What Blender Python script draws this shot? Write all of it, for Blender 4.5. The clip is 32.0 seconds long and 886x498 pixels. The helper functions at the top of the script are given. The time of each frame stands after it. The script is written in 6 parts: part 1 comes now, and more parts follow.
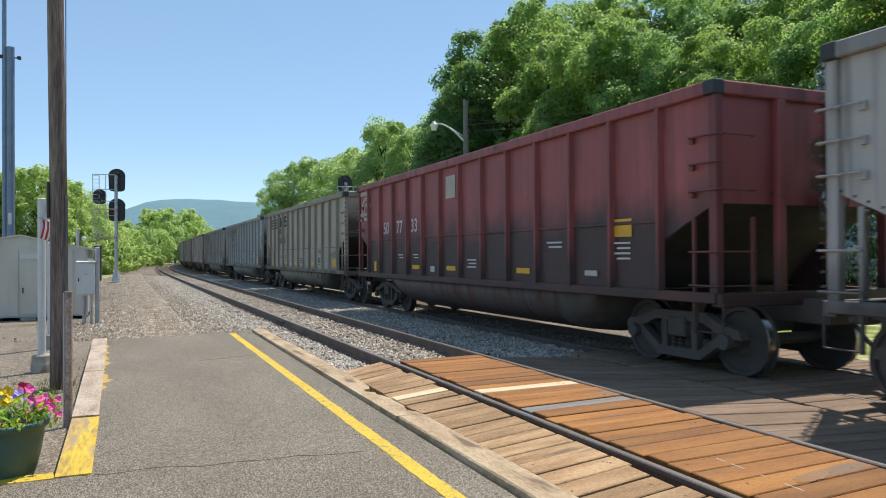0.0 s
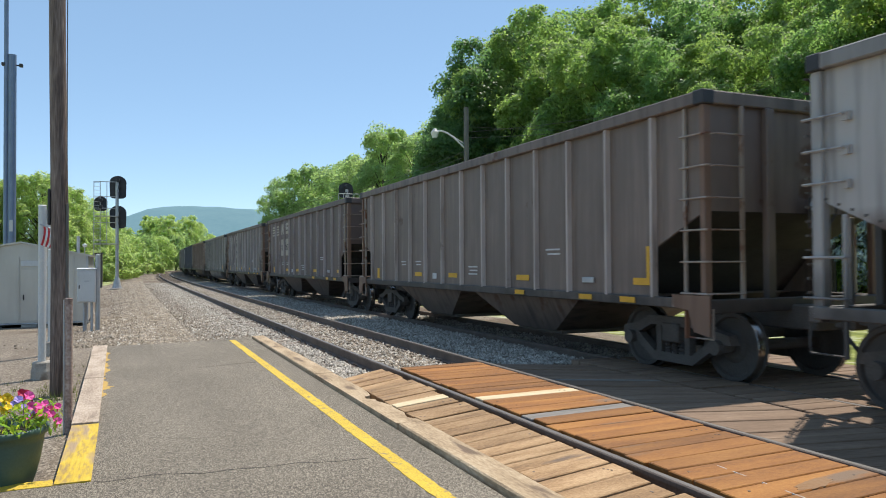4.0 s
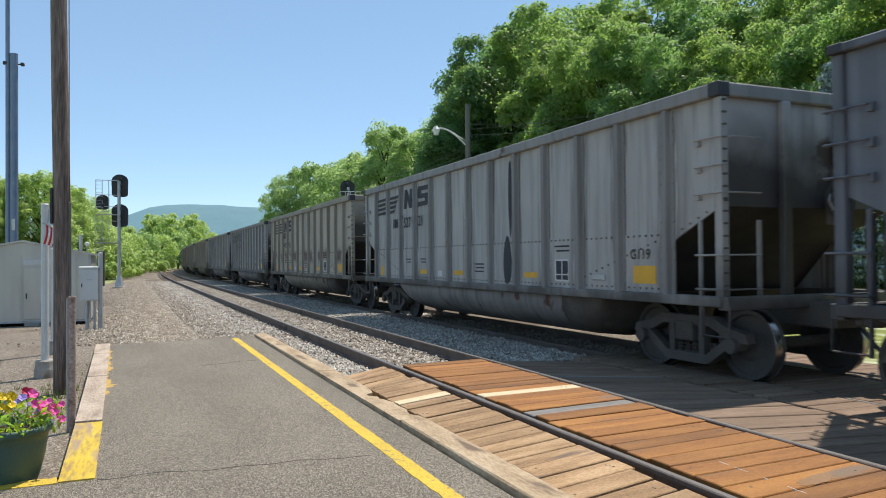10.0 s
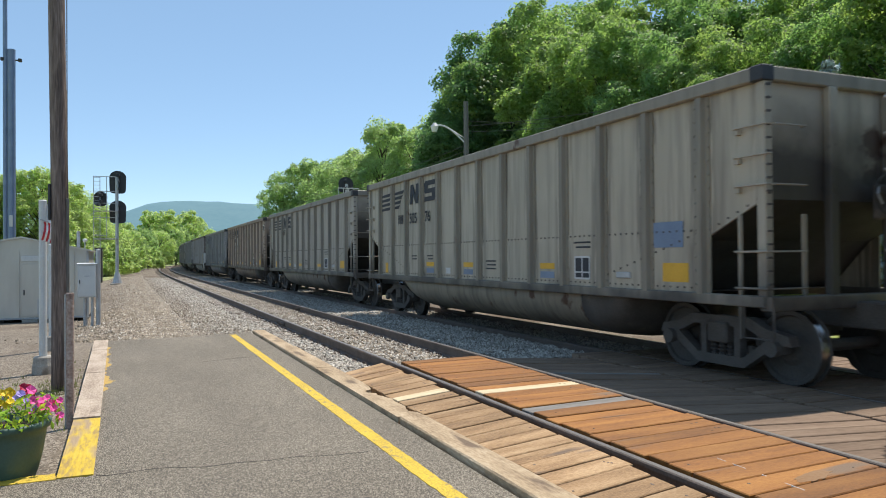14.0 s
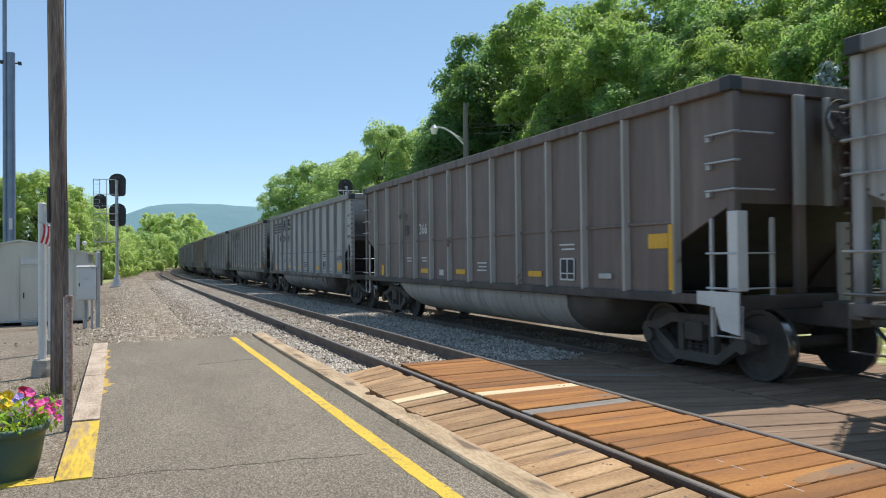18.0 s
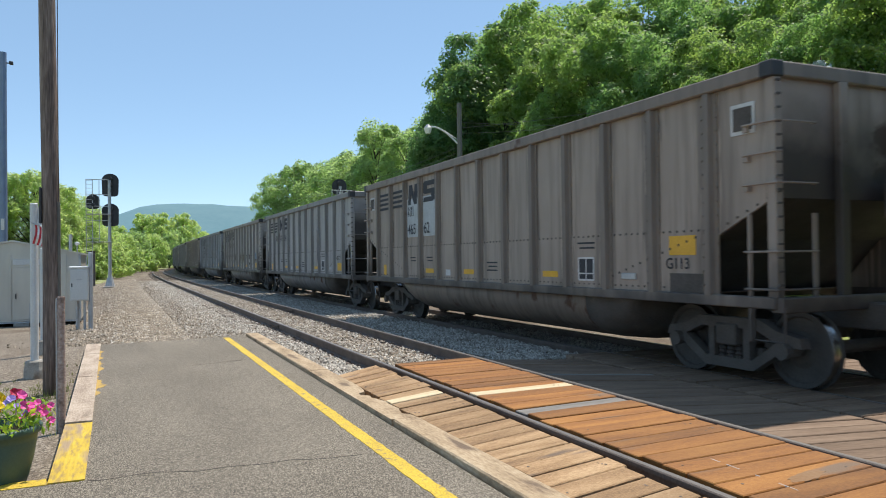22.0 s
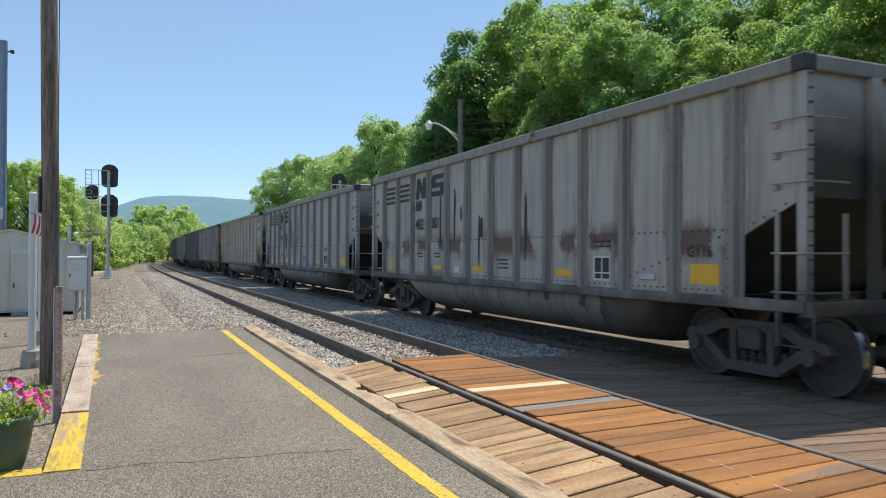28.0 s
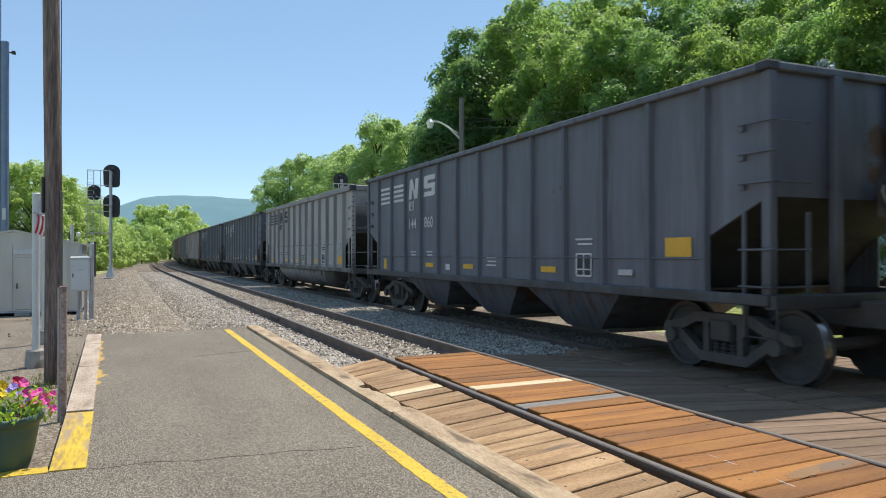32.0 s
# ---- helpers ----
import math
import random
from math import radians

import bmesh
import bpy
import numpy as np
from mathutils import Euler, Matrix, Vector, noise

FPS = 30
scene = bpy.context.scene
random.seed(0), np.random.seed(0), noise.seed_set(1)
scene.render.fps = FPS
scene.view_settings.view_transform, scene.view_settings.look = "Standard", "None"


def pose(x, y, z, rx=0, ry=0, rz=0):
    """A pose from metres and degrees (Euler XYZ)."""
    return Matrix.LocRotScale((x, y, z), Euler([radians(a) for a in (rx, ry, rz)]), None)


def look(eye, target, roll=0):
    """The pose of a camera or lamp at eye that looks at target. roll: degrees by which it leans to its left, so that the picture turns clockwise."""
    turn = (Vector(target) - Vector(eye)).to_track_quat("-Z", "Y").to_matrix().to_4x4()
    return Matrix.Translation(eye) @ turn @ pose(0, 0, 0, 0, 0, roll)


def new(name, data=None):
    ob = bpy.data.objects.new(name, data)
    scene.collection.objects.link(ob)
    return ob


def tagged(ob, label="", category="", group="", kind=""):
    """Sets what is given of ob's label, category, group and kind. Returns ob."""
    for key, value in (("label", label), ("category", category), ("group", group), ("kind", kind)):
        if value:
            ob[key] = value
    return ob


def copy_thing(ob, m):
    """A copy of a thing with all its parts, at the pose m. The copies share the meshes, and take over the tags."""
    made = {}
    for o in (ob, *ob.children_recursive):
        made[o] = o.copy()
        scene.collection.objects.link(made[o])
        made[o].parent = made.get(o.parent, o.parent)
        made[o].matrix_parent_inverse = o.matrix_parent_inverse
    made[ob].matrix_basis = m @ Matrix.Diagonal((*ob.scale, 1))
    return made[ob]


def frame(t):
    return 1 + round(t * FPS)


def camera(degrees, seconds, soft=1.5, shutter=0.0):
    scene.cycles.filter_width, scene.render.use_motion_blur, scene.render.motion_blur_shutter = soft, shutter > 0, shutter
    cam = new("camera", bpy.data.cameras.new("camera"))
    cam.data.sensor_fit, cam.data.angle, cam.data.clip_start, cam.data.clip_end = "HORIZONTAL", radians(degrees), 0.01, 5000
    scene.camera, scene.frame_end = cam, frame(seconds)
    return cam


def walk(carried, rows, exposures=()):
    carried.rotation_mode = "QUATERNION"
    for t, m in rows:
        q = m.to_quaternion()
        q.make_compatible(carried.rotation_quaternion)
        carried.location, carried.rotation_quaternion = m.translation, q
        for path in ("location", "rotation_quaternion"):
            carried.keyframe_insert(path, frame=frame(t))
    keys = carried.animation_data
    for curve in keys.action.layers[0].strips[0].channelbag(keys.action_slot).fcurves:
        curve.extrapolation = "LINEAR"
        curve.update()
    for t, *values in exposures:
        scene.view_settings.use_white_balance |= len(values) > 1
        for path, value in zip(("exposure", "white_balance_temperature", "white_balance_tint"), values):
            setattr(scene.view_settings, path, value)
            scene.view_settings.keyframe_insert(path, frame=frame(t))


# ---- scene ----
cam = camera(61.93, 32.0, soft=1.0, shutter=0.08)
EYES = [
    (0.0, -0.000, -0.000, 1.535, 22.860, 0.502, -0.353),
    (0.5, 0.001, -0.003, 1.534, 22.869, 0.570, -0.235),
    (1.0, 0.001, -0.001, 1.532, 22.879, 0.691, -0.202),
    (1.5, -0.000, 0.001, 1.533, 22.856, 0.756, -0.247),
    (2.0, 0.001, 0.001, 1.533, 22.799, 0.829, -0.335),
    (2.5, 0.001, -0.003, 1.533, 22.774, 0.931, -0.441),
    (3.0, 0.001, -0.001, 1.533, 22.795, 0.973, -0.362),
    (3.5, 0.004, 0.000, 1.532, 22.815, 1.030, -0.358),
    (5.5, -0.002, -0.003, 1.531, 22.765, 1.076, -0.299),
    (6.0, 0.001, -0.004, 1.534, 22.793, 0.976, -0.315),
    (6.5, -0.001, -0.003, 1.533, 22.805, 0.895, -0.272),
    (7.0, -0.001, -0.001, 1.533, 22.848, 0.889, -0.237),
    (7.5, -0.003, -0.005, 1.531, 22.787, 0.913, -0.129),
    (8.0, -0.004, -0.006, 1.530, 22.766, 0.959, -0.197),
    (8.5, -0.009, -0.009, 1.531, 22.710, 0.914, -0.211),
    (9.0, -0.008, -0.009, 1.531, 22.682, 0.871, -0.310),
    (9.5, -0.003, -0.010, 1.531, 22.659, 0.872, -0.476),
    (10.0, -0.001, -0.009, 1.531, 22.669, 0.849, -0.539),
    (10.5, 0.003, -0.005, 1.533, 22.737, 0.812, -0.475),
    (11.0, 0.002, -0.004, 1.534, 22.778, 0.757, -0.396),
    (11.5, 0.000, -0.003, 1.533, 22.791, 0.717, -0.329),
    (12.0, -0.000, -0.002, 1.529, 22.792, 0.699, -0.341),
    (12.5, -0.000, -0.001, 1.529, 22.795, 0.676, -0.314),
    (13.0, 0.001, -0.001, 1.533, 22.846, 0.631, -0.384),
    (13.5, -0.002, -0.003, 1.529, 22.876, 0.625, -0.431),
    (14.0, -0.004, -0.007, 1.529, 22.808, 0.612, -0.464),
    (14.5, 0.001, -0.006, 1.531, 22.830, 0.614, -0.283),
    (16.5, 0.005, -0.003, 1.532, 23.045, 0.728, -0.486),
    (17.0, 0.007, -0.005, 1.529, 23.095, 0.735, -0.593),
    (17.5, 0.006, -0.011, 1.529, 22.740, 0.798, -0.604),
    (18.0, 0.006, -0.012, 1.527, 22.811, 0.774, -0.583),
    (18.5, 0.007, -0.006, 1.531, 22.984, 0.705, -0.531),
    (19.0, 0.005, -0.005, 1.529, 23.034, 0.687, -0.439),
    (19.5, 0.002, -0.008, 1.530, 23.107, 0.678, -0.490),
    (20.0, 0.001, -0.008, 1.530, 23.080, 0.689, -0.263),
    (20.5, 0.005, -0.004, 1.532, 23.141, 0.652, -0.251),
    (21.0, 0.005, -0.002, 1.531, 23.204, 0.651, -0.333),
    (21.5, 0.007, -0.000, 1.531, 23.238, 0.635, -0.511),
    (22.0, 0.009, -0.000, 1.531, 23.268, 0.732, -0.732),
    (22.5, 0.005, -0.001, 1.529, 23.320, 0.694, -0.306),
    (23.0, 0.006, 0.003, 1.531, 23.375, 0.648, -0.345),
    (23.5, 0.007, 0.002, 1.528, 23.394, 0.699, -0.286),
    (24.0, 0.004, 0.002, 1.528, 23.437, 0.680, -0.105),
    (24.5, 0.001, -0.001, 1.531, 23.434, 0.655, -0.062),
    (25.0, 0.004, -0.005, 1.527, 23.386, 0.640, -0.102),
    (25.5, 0.000, -0.005, 1.528, 23.430, 0.641, -0.049),
    (27.5, 0.002, -0.005, 1.528, 23.348, 0.533, -0.188),
    (28.0, 0.006, -0.003, 1.527, 23.365, 0.460, 0.240),
    (28.5, 0.003, -0.002, 1.526, 23.414, 0.495, 0.170),
    (29.0, 0.006, -0.005, 1.524, 23.438, 0.475, -0.186),
    (29.5, 0.007, -0.008, 1.524, 23.447, 0.494, -0.092),
    (30.0, 0.005, -0.005, 1.524, 23.474, 0.499, 0.135),
    (30.5, 0.004, -0.003, 1.526, 23.505, 0.515, -0.041),
    (31.0, 0.004, -0.003, 1.526, 23.498, 0.496, 0.008),
    (31.5, -0.001, -0.007, 1.523, 23.438, 0.470, 0.041),
    (32.0, -0.006, -0.013, 1.522, 23.222, 0.338, -0.060),
]


def aim(x, y, z, yaw, pitch, roll):
    """Camera pose from a place, the heading clockwise from +y, the tilt up and the lean."""
    a, b = radians(yaw), radians(pitch)
    way = Vector((math.sin(a) * math.cos(b), math.cos(a) * math.cos(b), math.sin(b)))
    return look((x, y, z), Vector((x, y, z)) + 10 * way, roll)


walk(cam, [(t, aim(*row)) for t, *row in EYES])

# ---- light ----
SUN = Vector((1.48, 1.0, 3.74)).normalized()
world = bpy.data.worlds.new("world")
scene.world = world
world.use_nodes = True
wn = world.node_tree
sky = wn.nodes.new("ShaderNodeTexSky")
sky.sky_type, sky.sun_disc = "NISHITA", False
sky.sun_elevation, sky.sun_rotation = math.asin(SUN.z), math.atan2(SUN.x, SUN.y)
sky.altitude, sky.air_density, sky.dust_density, sky.ozone_density = 2600, 1.0, 0.0, 0.9
tint = wn.nodes.new("ShaderNodeMix")
tint.data_type, tint.blend_type = "RGBA", "MULTIPLY"
tint.inputs["Factor"].default_value = 1.0
tint.inputs["B"].default_value = (0.95, 0.985, 0.985, 1)
wn.links.new(sky.outputs["Color"], tint.inputs["A"])
# thin summer haze, even over the whole sky
haze = wn.nodes.new("ShaderNodeMix")
haze.data_type = "RGBA"
haze.inputs["Factor"].default_value = 0.42
haze.inputs["B"].default_value = (2.05, 3.30, 4.55, 1)
wn.links.new(tint.outputs["Result"], haze.inputs["A"])
wn.links.new(haze.outputs["Result"], wn.nodes["Background"].inputs["Color"])
wn.nodes["Background"].inputs["Strength"].default_value = 0.133
sun = new("sun", bpy.data.lights.new("sun", "SUN"))
sun.data.energy, sun.data.angle, sun.data.color = 3.7, radians(0.53), (1.0, 0.925, 0.815)
sun.matrix_world = look(SUN * 100, (0, 0, 0))
scene.view_settings.exposure = 0.44

# ---- track line ----
GAUGE = 0.7525
TRACK_X, SPACING, DROP = 4.264, 3.85, -0.06


def heading(s):
    if s < -30:
        s = -30
    q = min(s, 300.0)
    turn = -0.000486 * q + 0.5 * 1.3e-5 * q * q
    return turn + 0.0034 * min(max(s - 300, 0.0), 50.0)


S0, STEP = -640, 2.0
_n = int((900 - S0) / STEP)
_th = [heading(S0 + (i + 0.5) * STEP) for i in range(_n)]
_x = np.concatenate([[0], np.cumsum(np.sin(_th)) * STEP])
_y = np.concatenate([[0], np.cumsum(np.cos(_th)) * STEP])
_i0 = int(-S0 / STEP)
_x, _y = _x - _x[_i0] + TRACK_X, _y - _y[_i0]


def line(s, off=0.0, z=0.0):
    """A point on the near track's line, off metres to its right."""
    u = (s - S0) / STEP
    i = min(max(int(u), 0), _n - 1)
    f = u - i
    th = heading(s)
    x = _x[i] + f * (_x[i + 1] - _x[i]) + off * math.cos(th)
    y = _y[i] + f * (_y[i + 1] - _y[i]) - off * math.sin(th)
    return Vector((x, y, z))


def from_track(x, y):
    """About how far a place lies from the near track's line, to its right."""
    d = (_x - x) ** 2 + (_y - y) ** 2
    i = int(d.argmin())
    side = (x - _x[i]) * math.cos(heading(S0 + i * STEP)) - (y - _y[i]) * math.sin(heading(S0 + i * STEP))
    return math.copysign(math.sqrt(d[i]), side)


# ---- materials ----
def nodes_of(name):
    m = bpy.data.materials.new(name)
    m.use_nodes = True
    t = m.node_tree
    return m, t, t.nodes["Principled BSDF"]


def surface(name, tones, scale=4.0, rough=0.8, metal=0.0, bump=0.2, fine=60.0, stretch=(1, 1, 1), island=0.0, spots=None, spot_scale=1.2, spot_at=0.62, each=0.0, grit=0.45, tight=0.16, cells=0.0):
    """A material of two or three tones mixed by broad noise and fine grain, with relief, optional stains and a tint for each piece."""
    m, t, p = nodes_of(name)
    link = t.links.new
    co = t.nodes.new("ShaderNodeTexCoord")
    mp = t.nodes.new("ShaderNodeMapping")
    mp.inputs["Scale"].default_value = stretch
    link(co.outputs["Object"], mp.inputs["Vector"])
    vec = mp.outputs["Vector"]
    if each:
        info = t.nodes.new("ShaderNodeObjectInfo")
        add = t.nodes.new("ShaderNodeVectorMath")
        add.operation = "MULTIPLY_ADD"
        add.inputs[1].default_value = (1, 1, 1)
        mul = t.nodes.new("ShaderNodeMath")
        mul.operation = "MULTIPLY"
        mul.inputs[1].default_value = 37.0
        link(info.outputs["Random"], mul.inputs[0])
        link(vec, add.inputs[0])
        link(mul.outputs[0], add.inputs[2])
        vec = add.outputs[0]

    def grain(sc, detail):
        n = t.nodes.new("ShaderNodeTexNoise")
        n.inputs["Scale"].default_value, n.inputs["Detail"].default_value = sc, detail
        link(vec, n.inputs["Vector"])
        return n.outputs["Fac"]

    broad, small = grain(scale, 5.0), grain(fine, 4.0)
    if cells:
        vo = t.nodes.new("ShaderNodeTexVoronoi")
        vo.inputs["Scale"].default_value = cells
        link(vec, vo.inputs["Vector"])
        bw = t.nodes.new("ShaderNodeSeparateColor")
        link(vo.outputs["Color"], bw.inputs["Color"])
        small = bw.outputs["Red"]
    mix = t.nodes.new("ShaderNodeMath")
    mix.operation = "MULTIPLY_ADD"
    mix.inputs[1].default_value = grit
    link(small, mix.inputs[0])
    sc2 = t.nodes.new("ShaderNodeMath")
    sc2.operation = "MULTIPLY"
    sc2.inputs[1].default_value = 1 - grit
    link(broad, sc2.inputs[0])
    link(sc2.outputs[0], mix.inputs[2])
    ramp = t.nodes.new("ShaderNodeValToRGB")
    els = ramp.color_ramp.elements
    n = len(tones)
    while len(els) < n:
        els.new(0.5)
    for i, c in enumerate(tones):
        els[i].position = 0.5 - tight + 2 * tight * i / max(1, n - 1)
        els[i].color = (*c, 1)
    link(mix.outputs[0], ramp.inputs["Fac"])
    colour = ramp.outputs["Color"]

    def blend(fac, a, b, mode="MIX"):
        x = t.nodes.new("ShaderNodeMix")
        x.data_type, x.blend_type = "RGBA", mode
        if isinstance(fac, float):
            x.inputs["Factor"].default_value = fac
        else:
            link(fac, x.inputs["Factor"])
        link(a, x.inputs["A"])
        if isinstance(b, tuple):
            x.inputs["B"].default_value = (*b, 1)
        else:
            link(b, x.inputs["B"])
        return x.outputs["Result"]

    if spots:
        sp = t.nodes.new("ShaderNodeMapRange")
        sp.inputs["From Min"].default_value, sp.inputs["From Max"].default_value = spot_at, spot_at + 0.08
        link(grain(spot_scale, 7.0), sp.inputs["Value"])
        colour = blend(sp.outputs["Result"], colour, spots)
    if island or each:
        if each:
            src = info.outputs["Random"]
        else:
            geo = t.nodes.new("ShaderNodeNewGeometry")
            src = geo.outputs["Random Per Island"]
        k = island or each
        r2 = t.nodes.new("ShaderNodeMapRange")
        r2.inputs["To Min"].default_value, r2.inputs["To Max"].default_value = 1 - k, 1 + k
        link(src, r2.inputs["Value"])
        hsv = t.nodes.new("ShaderNodeHueSaturation")
        link(r2.outputs["Result"], hsv.inputs["Value"])
        link(colour, hsv.inputs["Color"])
        colour = hsv.outputs["Color"]
    link(colour, p.inputs["Base Color"])
    p.inputs["Roughness"].default_value, p.inputs["Metallic"].default_value = rough, metal
    if bump:
        b = t.nodes.new("ShaderNodeBump")
        b.inputs["Strength"].default_value, b.inputs["Distance"].default_value = bump, 0.01
        link(small, b.inputs["Height"])
        link(b.outputs["Normal"], p.inputs["Normal"])
    return m


def leafy(name, dark, light):
    m = surface(name, (dark, light), 0.5, 0.5, bump=0, fine=5.0, island=0.4, tight=0.12)
    p = m.node_tree.nodes["Principled BSDF"]
    tr = m.node_tree.nodes.new("ShaderNodeBsdfTranslucent")
    tr.inputs["Color"].default_value = (min(0.9, light[0] * 2.1), min(0.92, light[1] * 2.2), light[2] * 1.6, 1)
    mx = m.node_tree.nodes.new("ShaderNodeMixShader")
    mx.inputs["Fac"].default_value = 0.55
    out = m.node_tree.nodes["Material Output"]
    m.node_tree.links.new(p.outputs["BSDF"], mx.inputs[1])
    m.node_tree.links.new(tr.outputs["BSDF"], mx.inputs[2])
    m.node_tree.links.new(mx.outputs["Shader"], out.inputs["Surface"])
    return m


def paint(name, base, streak, rust=(0.09, 0.045, 0.025), rust_at=0.66, soot=2.0, soot_ends=0.0, metal=0.0, rough=0.55, band=0.0, runs=0.0):
    """Weathered car paint: rain streaks, rust blotches, and coal dust below the height soot (and near the ends)."""
    m, t, p = nodes_of(name)
    link = t.links.new
    co = t.nodes.new("ShaderNodeTexCoord")
    sep = t.nodes.new("ShaderNodeSeparateXYZ")
    link(co.outputs["Object"], sep.inputs[0])

    def noise_at(scale, detail, stretch=(1, 1, 1)):
        mp = t.nodes.new("ShaderNodeMapping")
        mp.inputs["Scale"].default_value = stretch
        link(co.outputs["Object"], mp.inputs["Vector"])
        n = t.nodes.new("ShaderNodeTexNoise")
        n.inputs["Scale"].default_value, n.inputs["Detail"].default_value = scale, detail
        link(mp.outputs["Vector"], n.inputs["Vector"])
        return n.outputs["Fac"]

    def ranged(src, a, b, lo=0.0, hi=1.0):
        r = t.nodes.new("ShaderNodeMapRange")
        for k, v in (("From Min", a), ("From Max", b), ("To Min", lo), ("To Max", hi)):
            r.inputs[k].default_value = v
        link(src, r.inputs["Value"])
        return r.outputs["Result"]

    def mixed(fac, a, b):
        x = t.nodes.new("ShaderNodeMix")
        x.data_type = "RGBA"
        link(fac, x.inputs["Factor"])
        for k, v in (("A", a), ("B", b)):
            if isinstance(v, tuple):
                x.inputs[k].default_value = (*v, 1)
            else:
                link(v, x.inputs[k])
        return x.outputs["Result"]

    def maths(op, a, b):
        x = t.nodes.new("ShaderNodeMath")
        x.operation = op
        for k, v in ((0, a), (1, b)):
            if isinstance(v, float):
                x.inputs[k].default_value = v
            else:
                link(v, x.inputs[k])
        return x.outputs[0]

    streaks = ranged(noise_at(3.0, 6.0, (1, 2.2, 0.16)), 0.46, 0.68)
    c = mixed(streaks, base, streak)
    c = mixed(ranged(noise_at(0.9, 4.0), 0.42, 0.6, 0.0, 0.5), c, tuple(v * 0.78 for v in base))
    c = mixed(ranged(noise_at(1.6, 9.0), rust_at, rust_at + 0.05), c, rust)
    if band:
        off = maths("ABSOLUTE", maths("SUBTRACT", sep.outputs["Z"], band), 0.0)
        near = ranged(off, 0.34, 0.10)
        c = mixed(maths("MULTIPLY", near, ranged(noise_at(1.15, 8.0), 0.46, 0.52, 0.0, 0.95)), c, (0.10, 0.055, 0.038))
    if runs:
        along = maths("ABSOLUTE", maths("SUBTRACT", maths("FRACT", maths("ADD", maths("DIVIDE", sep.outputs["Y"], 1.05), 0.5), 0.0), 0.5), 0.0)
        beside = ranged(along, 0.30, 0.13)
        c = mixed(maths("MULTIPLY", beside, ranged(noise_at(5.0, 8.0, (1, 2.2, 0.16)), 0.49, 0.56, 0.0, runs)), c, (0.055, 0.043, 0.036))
    wob = maths("MULTIPLY", noise_at(1.3, 6.0), 1.1)
    low = ranged(maths("ADD", sep.outputs["Z"], wob), soot + 0.6, soot - 0.1)
    if soot_ends:
        far = maths("ADD", maths("ABSOLUTE", sep.outputs["Y"], 0.0), maths("MULTIPLY", noise_at(1.3, 6.0), 0.9))
        low = maths("MAXIMUM", low, maths("MULTIPLY", ranged(far, 7.75, 7.95), ranged(maths("ADD", sep.outputs["Z"], wob), 3.6, 2.9)))
    c = mixed(maths("MULTIPLY", low, 0.9), c, (0.03, 0.028, 0.028))
    link(c, p.inputs["Base Color"])
    p.inputs["Roughness"].default_value, p.inputs["Metallic"].default_value = rough, metal
    b = t.nodes.new("ShaderNodeBump")
    b.inputs["Strength"].default_value, b.inputs["Distance"].default_value = 0.35, 0.03
    link(noise_at(2.5, 5.0), b.inputs["Height"])
    link(b.outputs["Normal"], p.inputs["Normal"])
    return m


ASPHALT = surface("asphalt", ((0.052, 0.044, 0.032), (0.157, 0.131, 0.1), (0.38, 0.333, 0.258)), 0.9, 0.9, bump=0.4, cells=165.0, stretch=(1, 0.42, 1), grit=0.66, tight=0.38, spots=(0.05, 0.042, 0.034), spot_scale=60.0, spot_at=0.67)
GROUND = surface("gravel_ground", ((0.066, 0.05, 0.036), (0.195, 0.155, 0.114), (0.41, 0.355, 0.28)), 0.5, 0.95, bump=0.8, cells=62.0, stretch=(1, 0.5, 1), grit=0.55, tight=0.40, spots=(0.13, 0.095, 0.066), spot_scale=0.35, spot_at=0.53)
GRASS = surface("grass", ((0.07, 0.10, 0.02), (0.16, 0.19, 0.04), (0.28, 0.28, 0.09)), 0.6, 0.9, bump=0.8, fine=30.0)
STONE = surface("ballast_stone", ((0.27, 0.245, 0.21), (0.55, 0.51, 0.45)), 3.0, 0.9, bump=0.3, fine=60, island=0.45)
BROWN_STONE = surface("brown_stone", ((0.12, 0.096, 0.07), (0.345, 0.288, 0.222)), 3.0, 0.9, bump=0.3, fine=60, island=0.55)
DECK = surface("stained_plank", ((0.16, 0.057, 0.010), (0.28, 0.107, 0.016), (0.38, 0.167, 0.032)), 1.0, 0.7, bump=0.4, fine=20.0, stretch=(1.1, 6, 3), each=0.24, tight=0.17, spots=(0.17, 0.11, 0.07), spot_scale=0.45, spot_at=0.66)
OLD_DECK = surface("weathered_plank", ((0.16, 0.09, 0.044), (0.34, 0.208, 0.102), (0.495, 0.335, 0.19)), 1.0, 0.85, bump=0.5, fine=20.0, stretch=(1.1, 6, 3), each=0.17, tight=0.17, spots=(0.16, 0.11, 0.078), spot_scale=0.6, spot_at=0.64)
FAR_DECK = surface("brown_plank", ((0.13, 0.083, 0.053), (0.20, 0.133, 0.088), (0.275, 0.195, 0.135)), 1.0, 0.85, bump=0.3, fine=9.0, stretch=(1.1, 6, 3), each=0.12, tight=0.19)
PALE = surface("new_plank", ((0.55, 0.42, 0.24), (0.72, 0.60, 0.40)), 1.0, 0.7, bump=0.3, fine=5.0, stretch=(1.3, 7, 3))
STAIN_GREY = surface("cement_stain", ((0.24, 0.125, 0.05), (0.30, 0.19, 0.11)), 1.0, 0.85, bump=0.2, fine=30.0)
GREY_BOARD = surface("grey_plank", ((0.14, 0.13, 0.12), (0.26, 0.24, 0.22)), 1.0, 0.8, bump=0.4, fine=5.0, stretch=(1.3, 7, 3))
